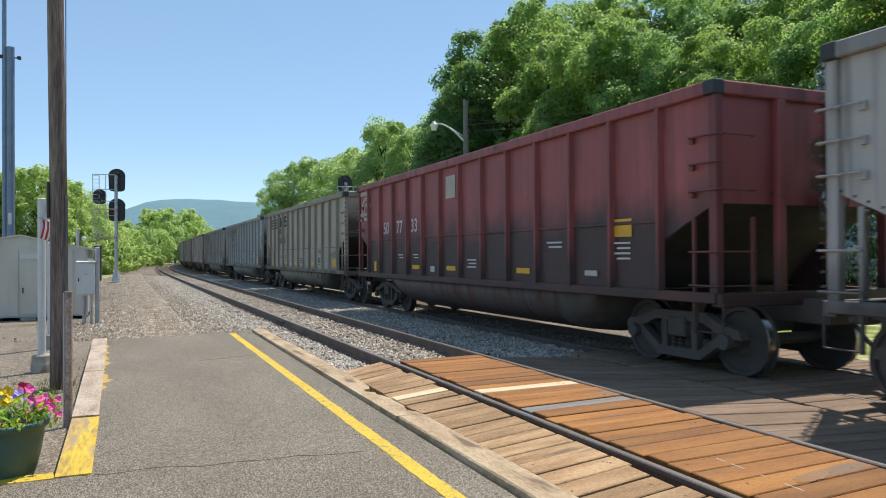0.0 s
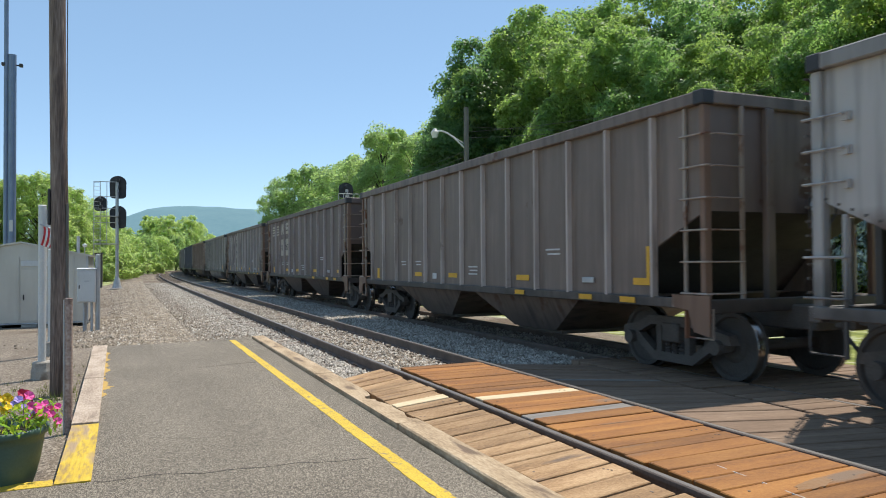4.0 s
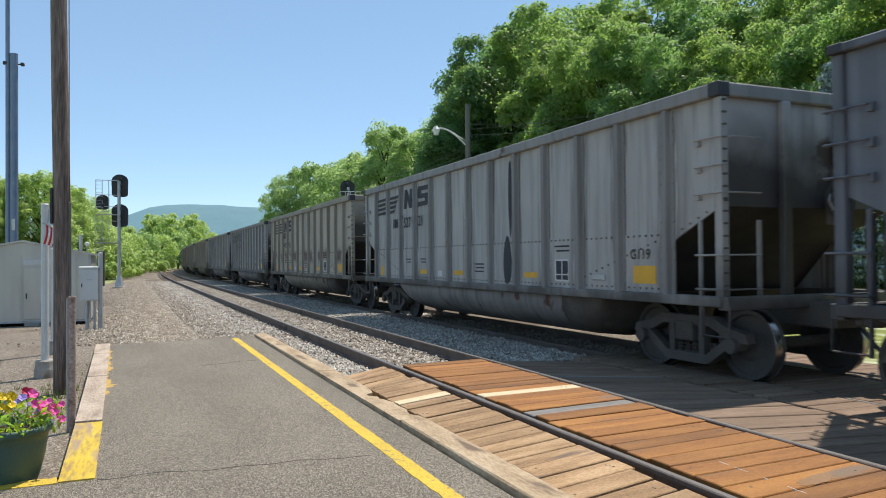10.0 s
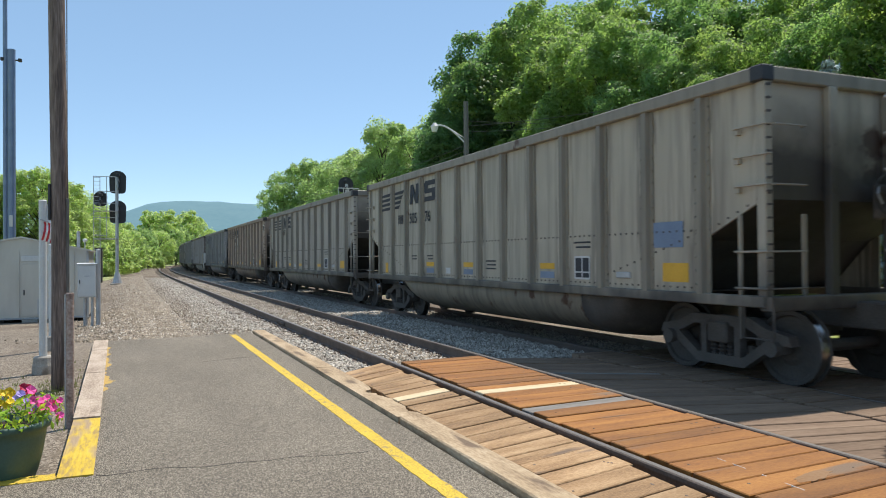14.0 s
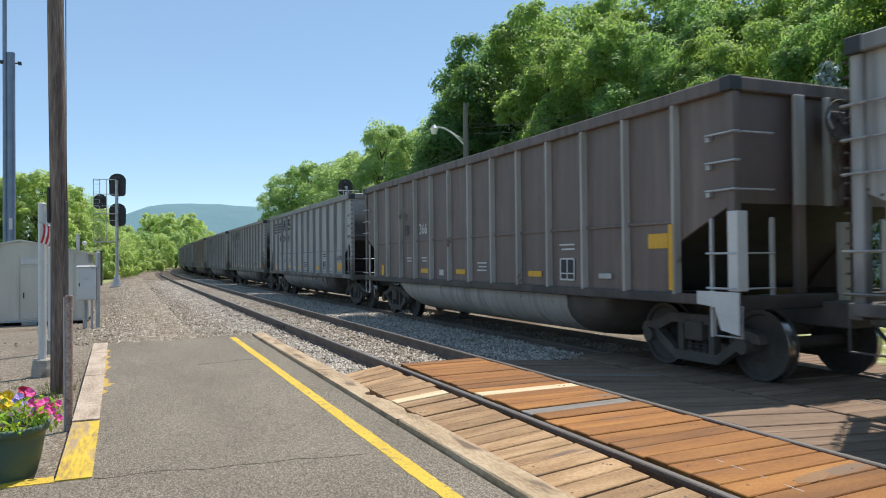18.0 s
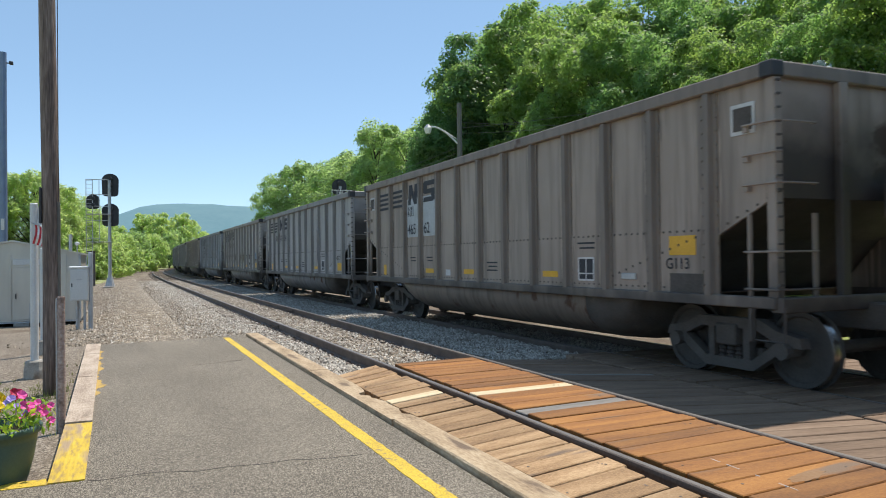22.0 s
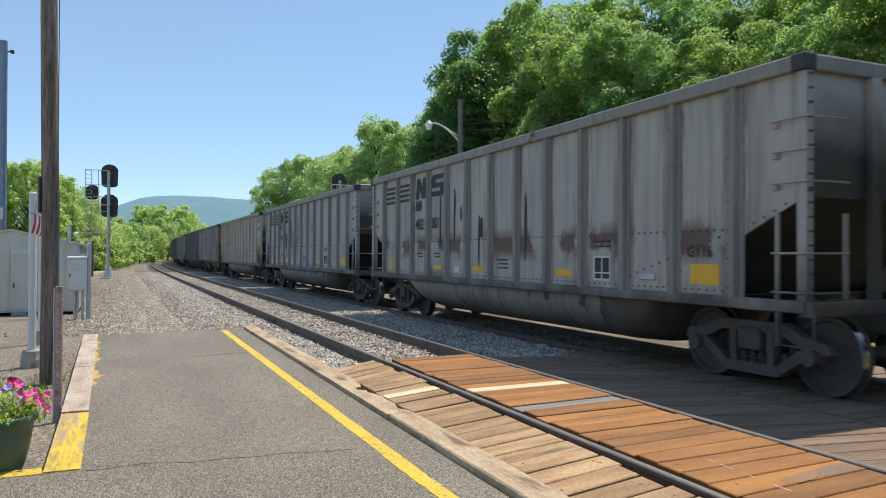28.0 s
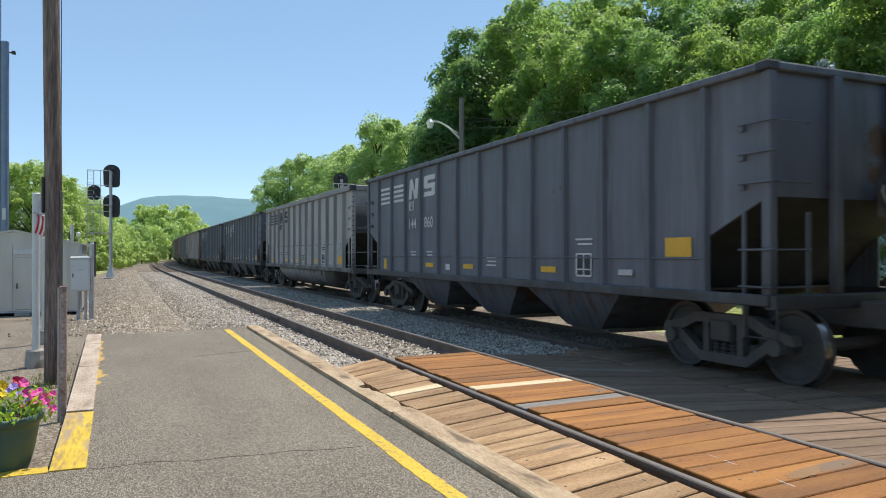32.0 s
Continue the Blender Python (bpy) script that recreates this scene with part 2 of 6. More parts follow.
KERB = surface("weathered_timber", ((0.22, 0.16, 0.115), (0.45, 0.355, 0.27), (0.62, 0.52, 0.42)), 1.3, 0.85, bump=0.7, fine=13.0, stretch=(4, 1.0, 3), tight=0.2, spots=(0.20, 0.15, 0.11), spot_scale=1.2, spot_at=0.64)
TRACK_KERB = surface("brown_timber", ((0.21, 0.14, 0.078), (0.43, 0.315, 0.195), (0.60, 0.475, 0.325)), 1.3, 0.85, bump=1.0, fine=13.0, stretch=(4, 1.0, 3), tight=0.2, spots=(0.17, 0.115, 0.075), spot_scale=1.2, spot_at=0.62)
YELLOW_KERB = surface("painted_timber", ((0.30, 0.20, 0.10), (0.60, 0.41, 0.04), (0.70, 0.50, 0.06)), 1.6, 0.85, bump=0.9, fine=6.0, stretch=(6, 1.1, 3), tight=0.15, spots=(0.38, 0.27, 0.16), spot_scale=0.8, spot_at=0.52)
YELLOW = surface("worn_yellow_paint", ((0.42, 0.29, 0.06), (0.64, 0.43, 0.035), (0.74, 0.53, 0.06)), 1.5, 0.8, bump=0.7, fine=70, grit=0.75, tight=0.13, spots=(0.27, 0.21, 0.125), spot_scale=11.0, spot_at=0.60)
OCHRE = surface("faded_ochre_paint", ((0.36, 0.25, 0.11), (0.62, 0.40, 0.07)), 9.0, 0.9, bump=0.4, fine=60, grit=0.7)
TIE = surface("creosoted_tie", ((0.09, 0.07, 0.055), (0.20, 0.16, 0.125), (0.34, 0.28, 0.225)), 1.5, 0.9, bump=0.7, fine=8, stretch=(1, 6, 3), each=0.25, tight=0.14)
RAIL = surface("rail_rust", ((0.09, 0.068, 0.055), (0.17, 0.13, 0.107)), 3.0, 0.75, bump=0.3, fine=40)
RAIL_TOP = surface("rail_head", ((0.16, 0.15, 0.145), (0.28, 0.265, 0.255)), 2.0, 0.45, metal=0.7, bump=0.05, fine=60, stretch=(20, 1, 1))
POLE = surface("pole_wood", ((0.075, 0.054, 0.045), (0.175, 0.13, 0.11), (0.33, 0.26, 0.22)), 2.0, 0.85, bump=0.9, fine=14, stretch=(5, 5, 0.35), tight=0.14, spots=(0.05, 0.035, 0.03), spot_scale=1.0, spot_at=0.6)
GREY_POLE = surface("grey_pole_wood", ((0.10, 0.095, 0.085), (0.20, 0.19, 0.17)), 2.0, 0.85, bump=0.5, fine=14, stretch=(5, 5, 0.35))
RUST_PIPE = surface("rusty_pipe", ((0.17, 0.11, 0.09), (0.34, 0.25, 0.215), (0.50, 0.41, 0.37)), 5.0, 0.7, bump=0.5, fine=40)
GALV = surface("galvanised_steel", ((0.36, 0.37, 0.38), (0.52, 0.53, 0.54)), 4.0, 0.5, metal=0.35, bump=0.05, fine=50)
ALU = surface("aluminium_sheet", ((0.44, 0.42, 0.38), (0.60, 0.575, 0.52)), 0.9, 0.38, metal=0.45, bump=0.05, fine=2.5, stretch=(1, 1, 0.3), spots=(0.42, 0.36, 0.28), spot_scale=0.5, spot_at=0.56)
WHITE_METAL = surface("grey_white_paint", ((0.52, 0.53, 0.52), (0.66, 0.67, 0.66)), 2.0, 0.5, bump=0.05, fine=40)
BLUE_STEEL = surface("blue_grey_steel", ((0.15, 0.20, 0.30), (0.22, 0.28, 0.39)), 2.0, 0.5, metal=0.3, bump=0.05, fine=40)
CONCRETE = surface("concrete", ((0.26, 0.235, 0.20), (0.46, 0.43, 0.38)), 3.0, 0.9, bump=0.5, fine=60, spots=(0.22, 0.18, 0.14), spot_scale=2.5, spot_at=0.58)
BLACK = surface("black_paint", ((0.026, 0.027, 0.03), (0.045, 0.046, 0.05)), 3.0, 0.6, bump=0.05, fine=50)
UNDER = surface("grimy_steel", ((0.068, 0.06, 0.053), (0.12, 0.107, 0.096)), 3.0, 0.9, bump=0.4, fine=40, spots=(0.17, 0.135, 0.11), spot_scale=2.0, spot_at=0.64)
SLOPE = surface("near_black_matte", ((0.022, 0.022, 0.022), (0.042, 0.041, 0.041)), 3.0, 0.9, bump=0.4, fine=40)
WHEEL = surface("wheel_steel", ((0.048, 0.043, 0.039), (0.085, 0.076, 0.068)), 3.0, 0.8, bump=0.2, fine=40)
TREAD = surface("polished_tread", ((0.30, 0.29, 0.28), (0.45, 0.44, 0.43)), 4.0, 0.25, metal=1.0, bump=0.03, fine=80)
SPRING = surface("spring_steel", ((0.03, 0.025, 0.022), (0.06, 0.05, 0.045)), 3.0, 0.6, bump=0.2, fine=40)
REFLECT = surface("yellow_reflector", ((0.62, 0.33, 0.015), (0.78, 0.43, 0.025)), 4.0, 0.4, bump=0.05, fine=60)
STENCIL = surface("white_stencil", ((0.50, 0.50, 0.49), (0.66, 0.66, 0.65)), 3.0, 0.7, bump=0, fine=30)
DARK_STENCIL = surface("dark_stencil", ((0.022, 0.024, 0.03), (0.04, 0.042, 0.05)), 3.0, 0.7, bump=0, fine=30)
CREAM = surface("faded_white_patch", ((0.38, 0.33, 0.27), (0.55, 0.49, 0.41)), 2.0, 0.7, bump=0, fine=30)
RUST_SPOT = surface("rust_patch", ((0.10, 0.055, 0.038), (0.19, 0.115, 0.08)), 3.0, 0.9, bump=0.3, fine=40)
BARK = surface("bark", ((0.035, 0.028, 0.022), (0.09, 0.075, 0.06)), 3.0, 0.9, bump=0.6, fine=16)
# the last two leaves have distance haze mixed into their lighter colour
LEAF = [leafy("leaf_a", (0.045, 0.095, 0.045), (0.215, 0.30, 0.10)), leafy("leaf_b", (0.05, 0.10, 0.045), (0.225, 0.30, 0.095)), leafy("leaf_c", (0.04, 0.095, 0.05), (0.18, 0.28, 0.105)), leafy("leaf_d", (0.04, 0.085, 0.045), (0.13, 0.22, 0.09)), leafy("leaf_pale_hazed", (0.13, 0.20, 0.095), (0.36, 0.44, 0.19)), leafy("leaf_olive_hazed", (0.10, 0.16, 0.09), (0.28, 0.36, 0.17))]


# ---- mesh tools ----
class Form:
    """Vertices and faces gathered for one mesh."""

    def __init__(self):
        self.v, self.f = [], []

    def add(self, verts, faces):
        k = len(self.v)
        self.v += [tuple(p) for p in verts]
        self.f += [tuple(k + i for i in q) for q in faces]
        return self

    def box(self, x0, x1, y0, y1, z0, z1):
        return self.add([(x, y, z) for z in (z0, z1) for y in (y0, y1) for x in (x0, x1)],
                        [(0, 2, 3, 1), (4, 5, 7, 6), (0, 1, 5, 4), (2, 6, 7, 3), (0, 4, 6, 2), (1, 3, 7, 5)])

    def soft(self, x0, x1, y0, y1, z0, z1, b=0.008):
        """A box whose edges are chamfered."""
        out, ids = [], {}
        X, Y, Z = (x0, x1), (y0, y1), (z0, z1)
        for i in (0, 1):
            for j in (0, 1):
                for k in (0, 1):
                    sx, sy, sz = (1 - 2 * i) * b, (1 - 2 * j) * b, (1 - 2 * k) * b
                    for a in range(3):
                        ids[i, j, k, a] = len(out)
                        out.append((X[i] + (0 if a == 0 else sx), Y[j] + (0 if a == 1 else sy), Z[k] + (0 if a == 2 else sz)))
        f = []
        g = lambda i, j, k, a: ids[i, j, k, a]
        for e in (0, 1):
            f.append((g(e, 0, 0, 0), g(e, 1, 0, 0), g(e, 1, 1, 0), g(e, 0, 1, 0))[::1 if e else -1])
            f.append((g(0, e, 0, 1), g(0, e, 1, 1), g(1, e, 1, 1), g(1, e, 0, 1))[::1 if e else -1])
            f.append((g(0, 0, e, 2), g(1, 0, e, 2), g(1, 1, e, 2), g(0, 1, e, 2))[::1 if e else -1])
        for p in (0, 1):
            for q in (0, 1):
                f.append((g(p, q, 0, 0), g(p, q, 1, 0), g(p, q, 1, 1), g(p, q, 0, 1)))
                f.append((g(p, 0, q, 0), g(p, 1, q, 0), g(p, 1, q, 2), g(p, 0, q, 2)))
                f.append((g(0, p, q, 1), g(1, p, q, 1), g(1, p, q, 2), g(0, p, q, 2)))
        for i in (0, 1):
            for j in (0, 1):
                for k in (0, 1):
                    f.append((g(i, j, k, 0), g(i, j, k, 1), g(i, j, k, 2)))
        return self.add(out, f)

    def tube(self, a, b, r, r2=None, n=8, caps=True):
        a, b = Vector(a), Vector(b)
        r2 = r if r2 is None else r2
        d = (b - a).normalized()
        u = d.orthogonal().normalized()
        w = d.cross(u)
        vs = [p + rr * (math.cos(6.28319 * i / n) * u + math.sin(6.28319 * i / n) * w) for p, rr in ((a, r), (b, r2)) for i in range(n)]
        fs = [(i, (i + 1) % n, n + (i + 1) % n, n + i) for i in range(n)]
        if caps:
            fs += [tuple(range(n))[::-1], tuple(range(n, 2 * n))]
        return self.add(vs, fs)

    def pipe(self, points, r, n=6):
        pts = [Vector(p) for p in points]
        rings, u = [], None
        for i, p in enumerate(pts):
            d = (pts[min(i + 1, len(pts) - 1)] - pts[max(i - 1, 0)]).normalized()
            u = d.orthogonal() if u is None else u - d * u.dot(d)
            u.normalize()
            w = d.cross(u)
            rings.append([p + r * (math.cos(6.28319 * k / n) * u + math.sin(6.28319 * k / n) * w) for k in range(n)])
        return self.loft(rings)

    def slab(self, outline, axis, lo, hi):
        """An outline of (a, b) pushed along an axis: x keeps (y, z), y keeps (x, z), z keeps (x, y)."""
        n = len(outline)
        put = {"x": lambda a, b, c: (c, a, b), "y": lambda a, b, c: (a, c, b), "z": lambda a, b, c: (a, b, c)}[axis]
        vs = [put(a, b, c) for c in (lo, hi) for a, b in outline]
        fs = [(i, (i + 1) % n, n + (i + 1) % n, n + i) for i in range(n)]
        return self.add(vs, fs + [tuple(range(n))[::-1], tuple(range(n, 2 * n))])

    def loft(self, rings, closed=True, caps=True):
        n = len(rings[0])
        vs = [p for r in rings for p in r]
        fs = []
        for k in range(len(rings) - 1):
            for i in range(n if closed else n - 1):
                j = (i + 1) % n
                fs.append((k * n + i, k * n + j, (k + 1) * n + j, (k + 1) * n + i))
        if caps:
            fs += [tuple(range(n))[::-1], tuple(range((len(rings) - 1) * n, len(rings) * n))]
        return self.add(vs, fs)

    def ball(self, c, rx, ry, rz, n=10, m=6):
        rings = []
        for j in range(m + 1):
            a = math.pi * j / m
            s, z = max(math.sin(a), 0.02), math.cos(a)
            rings.append([(c[0] + rx * s * math.cos(6.28319 * i / n), c[1] + ry * s * math.sin(6.28319 * i / n), c[2] - rz * z) for i in range(n)])
        return self.loft(rings)

    def mesh(self, name, material, smooth=False):
        me = bpy.data.meshes.new(name)
        me.from_pydata(self.v, [], self.f)
        bm = bmesh.new()
        bm.from_mesh(me)
        bmesh.ops.recalc_face_normals(bm, faces=bm.faces)
        bm.to_mesh(me)
        bm.free()
        me.materials.append(material)
        if smooth:
            me.polygons.foreach_set("use_smooth", [True] * len(me.polygons))
        return me


def part(name, form, material, parent=None, label="", smooth=False, at=None):
    """One mesh object under a thing or a part. form: a Form or a mesh that is shared."""
    me = form if isinstance(form, bpy.types.Mesh) else form.mesh(name, material, smooth)
    ob = new(name, me)
    if parent is not None:
        ob.parent = parent
    if at is not None:
        ob.matrix_basis = at
    if label:
        ob["label"] = label
    return ob


def thing(name, label, category, at=None, group="", kind=""):
    ob = new(name)
    if at is not None:
        ob.matrix_basis = at
    return tagged(ob, label, category, group, kind)


def solid(name, form, material, label, category="", group="", kind="", smooth=False, at=None):
    return tagged(part(name, form, material, None, "", smooth, at), label, category, group, kind)


def repaint(ob, material):
    """The object's own material over a shared mesh."""
    ob.material_slots[0].link = "OBJECT"
    ob.material_slots[0].material = material


_words = {}


def lettering(text, size):
    """A flat mesh of words in the built-in font."""
    key = text, size
    if key not in _words:
        cu = bpy.data.curves.new("words", "FONT")
        cu.body, cu.size = text, size
        cu.offset = size * 0.012
        ob = new("words", cu)
        dg = bpy.context.evaluated_depsgraph_get()
        _words[key] = bpy.data.meshes.new_from_object(ob.evaluated_get(dg))
        bpy.data.objects.remove(ob)
    return _words[key]


# ---- ground, platform, tracks ----
def level(x, y, d):
    """Height of the ground; d: metres to the right of the near track's line."""
    if -2.6 < d < 6.6:
        z = -0.215 + 0.075 * min(1.0, max(0.0, 1.0 - abs(d - 1.95) / 1.0) * 2) * (1.0 if y > 10.6 else 0.0)
    elif d >= 6.6:
        z = -0.215 - 0.10 * min(1.0, (d - 6.6) / 1.5)
        if d > 16:
            z += 0.16 * (min(d, 90) - 16)
    else:
        z = -0.215 + 0.115 * min(1.0, (-2.6 - d) / 1.5) - 0.02 * min(max(y - 16, 0), 15) * min(1.0, (-2.6 - d) / 2.5)
    if abs(x) < 200 and abs(y) < 300:
        z += 0.05 * noise.noise(Vector((x * 0.4, y * 0.4, 0))) * (0.3 if -2.6 < d < 6.6 else 1.0)
    return z


def build_ground():
    def steps(near_lo, near_hi, step, far):
        a = list(np.arange(near_lo, near_hi, step))
        d, p = step, a[-1]
        while p < far:
            d *= 1.18
            p += d
            a.append(p)
        d, p = step, a[0]
        while p > -far:
            d *= 1.18
            p -= d
            a.insert(0, p)
        return a
    xs, ys = steps(-14, 30, 0.55, 3500), steps(-6, 75, 0.7, 3500)
    vs, green = [], []
    for y in ys:
        for x in xs:
            d = from_track(x, y) if abs(x) < 900 and abs(y) < 900 else (300.0 if x > 0 else -300.0)
            vs.append((x, y, level(x, y, d)))
            g = min(1.0, max(0.0, (d - 6.1) / 1.2)) if d > 0 else min(1.0, max(0.0, (-d - 11.5) / 3.0))
            if d < 0 and y > 75:
                g = max(g, min(1.0, max(0.0, (-d - 4.5) / 3)))
            green.append(g)
    n = len(xs)
    fs = [(j * n + i, j * n + i + 1, (j + 1) * n + i + 1, (j + 1) * n + i) for j in range(len(ys) - 1) for i in range(n - 1)]
    me = bpy.data.meshes.new("ground")
    me.from_pydata(vs, [], fs)
    at = me.attributes.new("green", "FLOAT", "POINT")
    at.data.foreach_set("value", green)
    me.polygons.foreach_set("use_smooth", [True] * len(me.polygons))
    # gravel that turns into grass with a ragged edge
    m = GROUND.copy()
    m.name = "ground_cover"
    t = m.node_tree
    p = t.nodes["Principled BSDF"]
    src = p.inputs["Base Color"].links[0].from_socket
    ramp = t.nodes.new("ShaderNodeValToRGB")
    for e, (pos, c) in zip((ramp.color_ramp.elements[0], ramp.color_ramp.elements[1], ramp.color_ramp.elements.new(0.5)),
                           ((0.3, (0.10, 0.13, 0.02)), (0.72, (0.42, 0.38, 0.15)), (0.5, (0.235, 0.26, 0.045)))):
        e.position, e.color = pos, (*c, 1)
    nz = t.nodes.new("ShaderNodeTexNoise")
    nz.inputs["Scale"].default_value, nz.inputs["Detail"].default_value = 1.6, 8
    co = t.nodes.new("ShaderNodeTexCoord")
    t.links.new(co.outputs["Object"], nz.inputs["Vector"])
    t.links.new(nz.outputs["Fac"], ramp.inputs["Fac"])
    a = t.nodes.new("ShaderNodeAttribute")
    a.attribute_name = "green"
    su = t.nodes.new("ShaderNodeMath")
    su.operation = "ADD"
    t.links.new(a.outputs["Fac"], su.inputs[0])
    t.links.new(nz.outputs["Fac"], su.inputs[1])
    mr = t.nodes.new("ShaderNodeMapRange")
    mr.inputs["From Min"].default_value, mr.inputs["From Max"].default_value = 0.85, 1.0
    t.links.new(su.outputs[0], mr.inputs["Value"])
    mx = t.nodes.new("ShaderNodeMix")
    mx.data_type = "RGBA"
    t.links.new(mr.outputs["Result"], mx.inputs["Factor"])
    t.links.new(src, mx.inputs["A"])
    t.links.new(ramp.outputs["Color"], mx.inputs["B"])
    t.links.new(mx.outputs["Result"], p.inputs["Base Color"])
    me.materials.append(m)
    tagged(new("ground", me), "gravel yard turning to rough grass beyond the tracks", "ground", kind="structure")


build_ground()

PLATFORM_END = 15.35


def build_platform():
    base = thing("platform", "grey asphalt platform with a worn yellow safety line", "platform", kind="structure")
    f = Form()
    f.slab([(-0.30, 5.78), (-0.34, 7.86), (-0.46, PLATFORM_END - 0.1), (1.0, PLATFORM_END - 0.02), (2.245, PLATFORM_END + 0.45), (2.245, -4), (-6, -4), (-6, 5.68), (-0.45, 5.82)], "z", -0.3, 0.0)
    part("asphalt_surface", f, ASPHALT, base)
    f = Form()
    left, right = [], []
    for i in range(361):
        y = -3.5 + (PLATFORM_END - 0.05 + 3.5) * i / 360
        w = 0.012 * noise.noise(Vector((0, y * 1.3, 0))) + 0.011 * noise.noise(Vector((3, y * 9, 0)))
        c = 1.90 - 0.0035 * y
        left.append((c - 0.062 + w, y))
        right.append((c + 0.062 + 0.010 * noise.noise(Vector((8, y * 8, 0))) + 0.006 * noise.noise(Vector((8, y * 2, 4))), y))
    f.slab(left + right[::-1], "z", -0.01, 0.004)
    part("safety_line", f, YELLOW, base, "worn yellow painted line")
    f = Form().slab([(-6, 5.66), (-0.50, 5.79), (-0.52, 5.95), (-6, 5.82)], "z", -0.05, 0.005)
    part("edge_line", f, YELLOW, base, "yellow painted asphalt edge")
    # cracks in the asphalt
    for k, (ya, yb, x0, x1) in enumerate(((5.80, 5.60, -0.25, 1.7), (11.5, 11.75, 0.9, 1.78))):
        up, down = [], []
        for i in range(26):
            u = i / 25
            x = x0 + (x1 - x0) * u
            y = ya + (yb - ya) * u + 0.07 * noise.noise(Vector((x * 3, k * 5.0, 0))) + 0.02 * noise.noise(Vector((x * 14, k * 5.0, 0)))
            w = 0.002 + 0.003 * abs(noise.noise(Vector((x * 6, k * 9.0, 3))))
            up.append((x, y + w))
            down.append((x, y - w))
        part("crack", Form().slab(up + down[::-1], "z", -0.004, 0.0025), SLOPE, base, "thin dark crack")
    # traces of old yellow paint by the yard kerb
    for k, (ya, yb, wide) in enumerate(((9.4, 10.9, 0.10), (10.85, 11.4, 0.05), (11.3, 12.8, 0.085), (12.7, 14.3, 0.06))):
        out, near = [], []
        n = 40
        for i in range(n + 1):
            y = ya + (yb - ya) * i / n
            x = -0.30 - 0.0185 * (y - 7.9)
            w = wide * max(0.12, 0.55 + 1.3 * noise.noise(Vector((y * 3.1, k * 4.0, 0))) + 0.5 * noise.noise(Vector((y * 13, k * 4.0, 6)))) * min(1.0, 5.0 * i / n, 5.0 * (n - i) / n + 0.05)
            out.append((x + w, y))
            near.append((x - 0.01, y))
        part("paint_trace", Form().slab(near + out[::-1], "z", -0.004, 0.0022), OCHRE, base, "faded ochre paint trace")
    # timbers along the track side
    y = -4.0
    for k, n in enumerate((4.9, 2.75, 2.85, 3.35, 2.6, 3.15)):
        y1 = min(y + n, PLATFORM_END + 0.75)
        t = Form()
        x0, x1 = 2.262 + 0.006 * (k % 3), 2.525 - 0.008 * (k % 2)
        if k == 3:
            # the broken one
            edge = [(x1, y + 0.008), (x1 - 0.01, 6.62), (x1 - 0.07, 6.72), (x1 - 0.05, 6.84), (x1 - 0.02, 6.95), (x1 - 0.035, 7.2), (x1 - 0.02, 7.35), (x1 - 0.06, 7.55), (x1 - 0.09, 7.62), (x1 - 0.07, 7.74), (x1 - 0.15, 7.82), (x1 - 0.14, 7.93), (x1 - 0.05, 8.0), (x1 - 0.02, 8.15), (x1, 8.5), (x1, y1 - 0.008)]
            t.slab([(x0, y + 0.008)] + edge + [(x0, y1 - 0.008)], "z", -0.24, 0.045)
        else:
            t.soft(x0, x1, y + 0.008, y1 - 0.008, -0.24, 0.05 - 0.006 * (k % 2), 0.012)
        part("kerb_timber", t, TRACK_KERB, base, "weathered timber kerb beam")
        y = y1
    # timbers along the yard side
    for y0, y1, xa, xb, m in ((5.8, 7.84, -0.265, -0.292, YELLOW_KERB), (7.87, 10.9, -0.296, -0.35, KERB), (10.93, 13.6, -0.352, -0.40, KERB), (13.63, 15.25, -0.402, -0.43, KERB)):
        t = Form().slab([(xa, y0), (xb, y1), (xb - 0.235, y1), (xa - 0.235, y0)], "z", -0.22, 0.010 if m is YELLOW_KERB else 0.022)
        part("kerb_timber", t, m, base, "yellow-painted timber kerb" if m is YELLOW_KERB else "weathered timber kerb beam")


build_platform()


def sweep(profile, s_list, off, z):
    rings = []
    for s in s_list:
        p, th = line(s, off, z), heading(s)
        c, sn = math.cos(th), math.sin(th)
        rings.append([(p.x + a * c, p.y - a * sn, p.z + b) for a, b in profile])
    return Form().loft(rings)


RAIL_S = list(range(-640, -40, 40)) + list(range(-40, 0, 8)) + [2.0 * i for i in range(0, 130)] + list(range(260, 420, 5)) + list(range(420, 890, 30))
RAIL_PROFILE = [(-0.07, -0.172), (0.07, -0.172), (0.07, -0.162), (0.012, -0.145), (0.012, -0.045), (0.036, -0.035), (0.036, -0.006), (0.03, 0), (-0.03, 0), (-0.036, -0.006), (-0.036, -0.035), (-0.012, -0.045), (-0.012, -0.145), (-0.07, -0.162)]


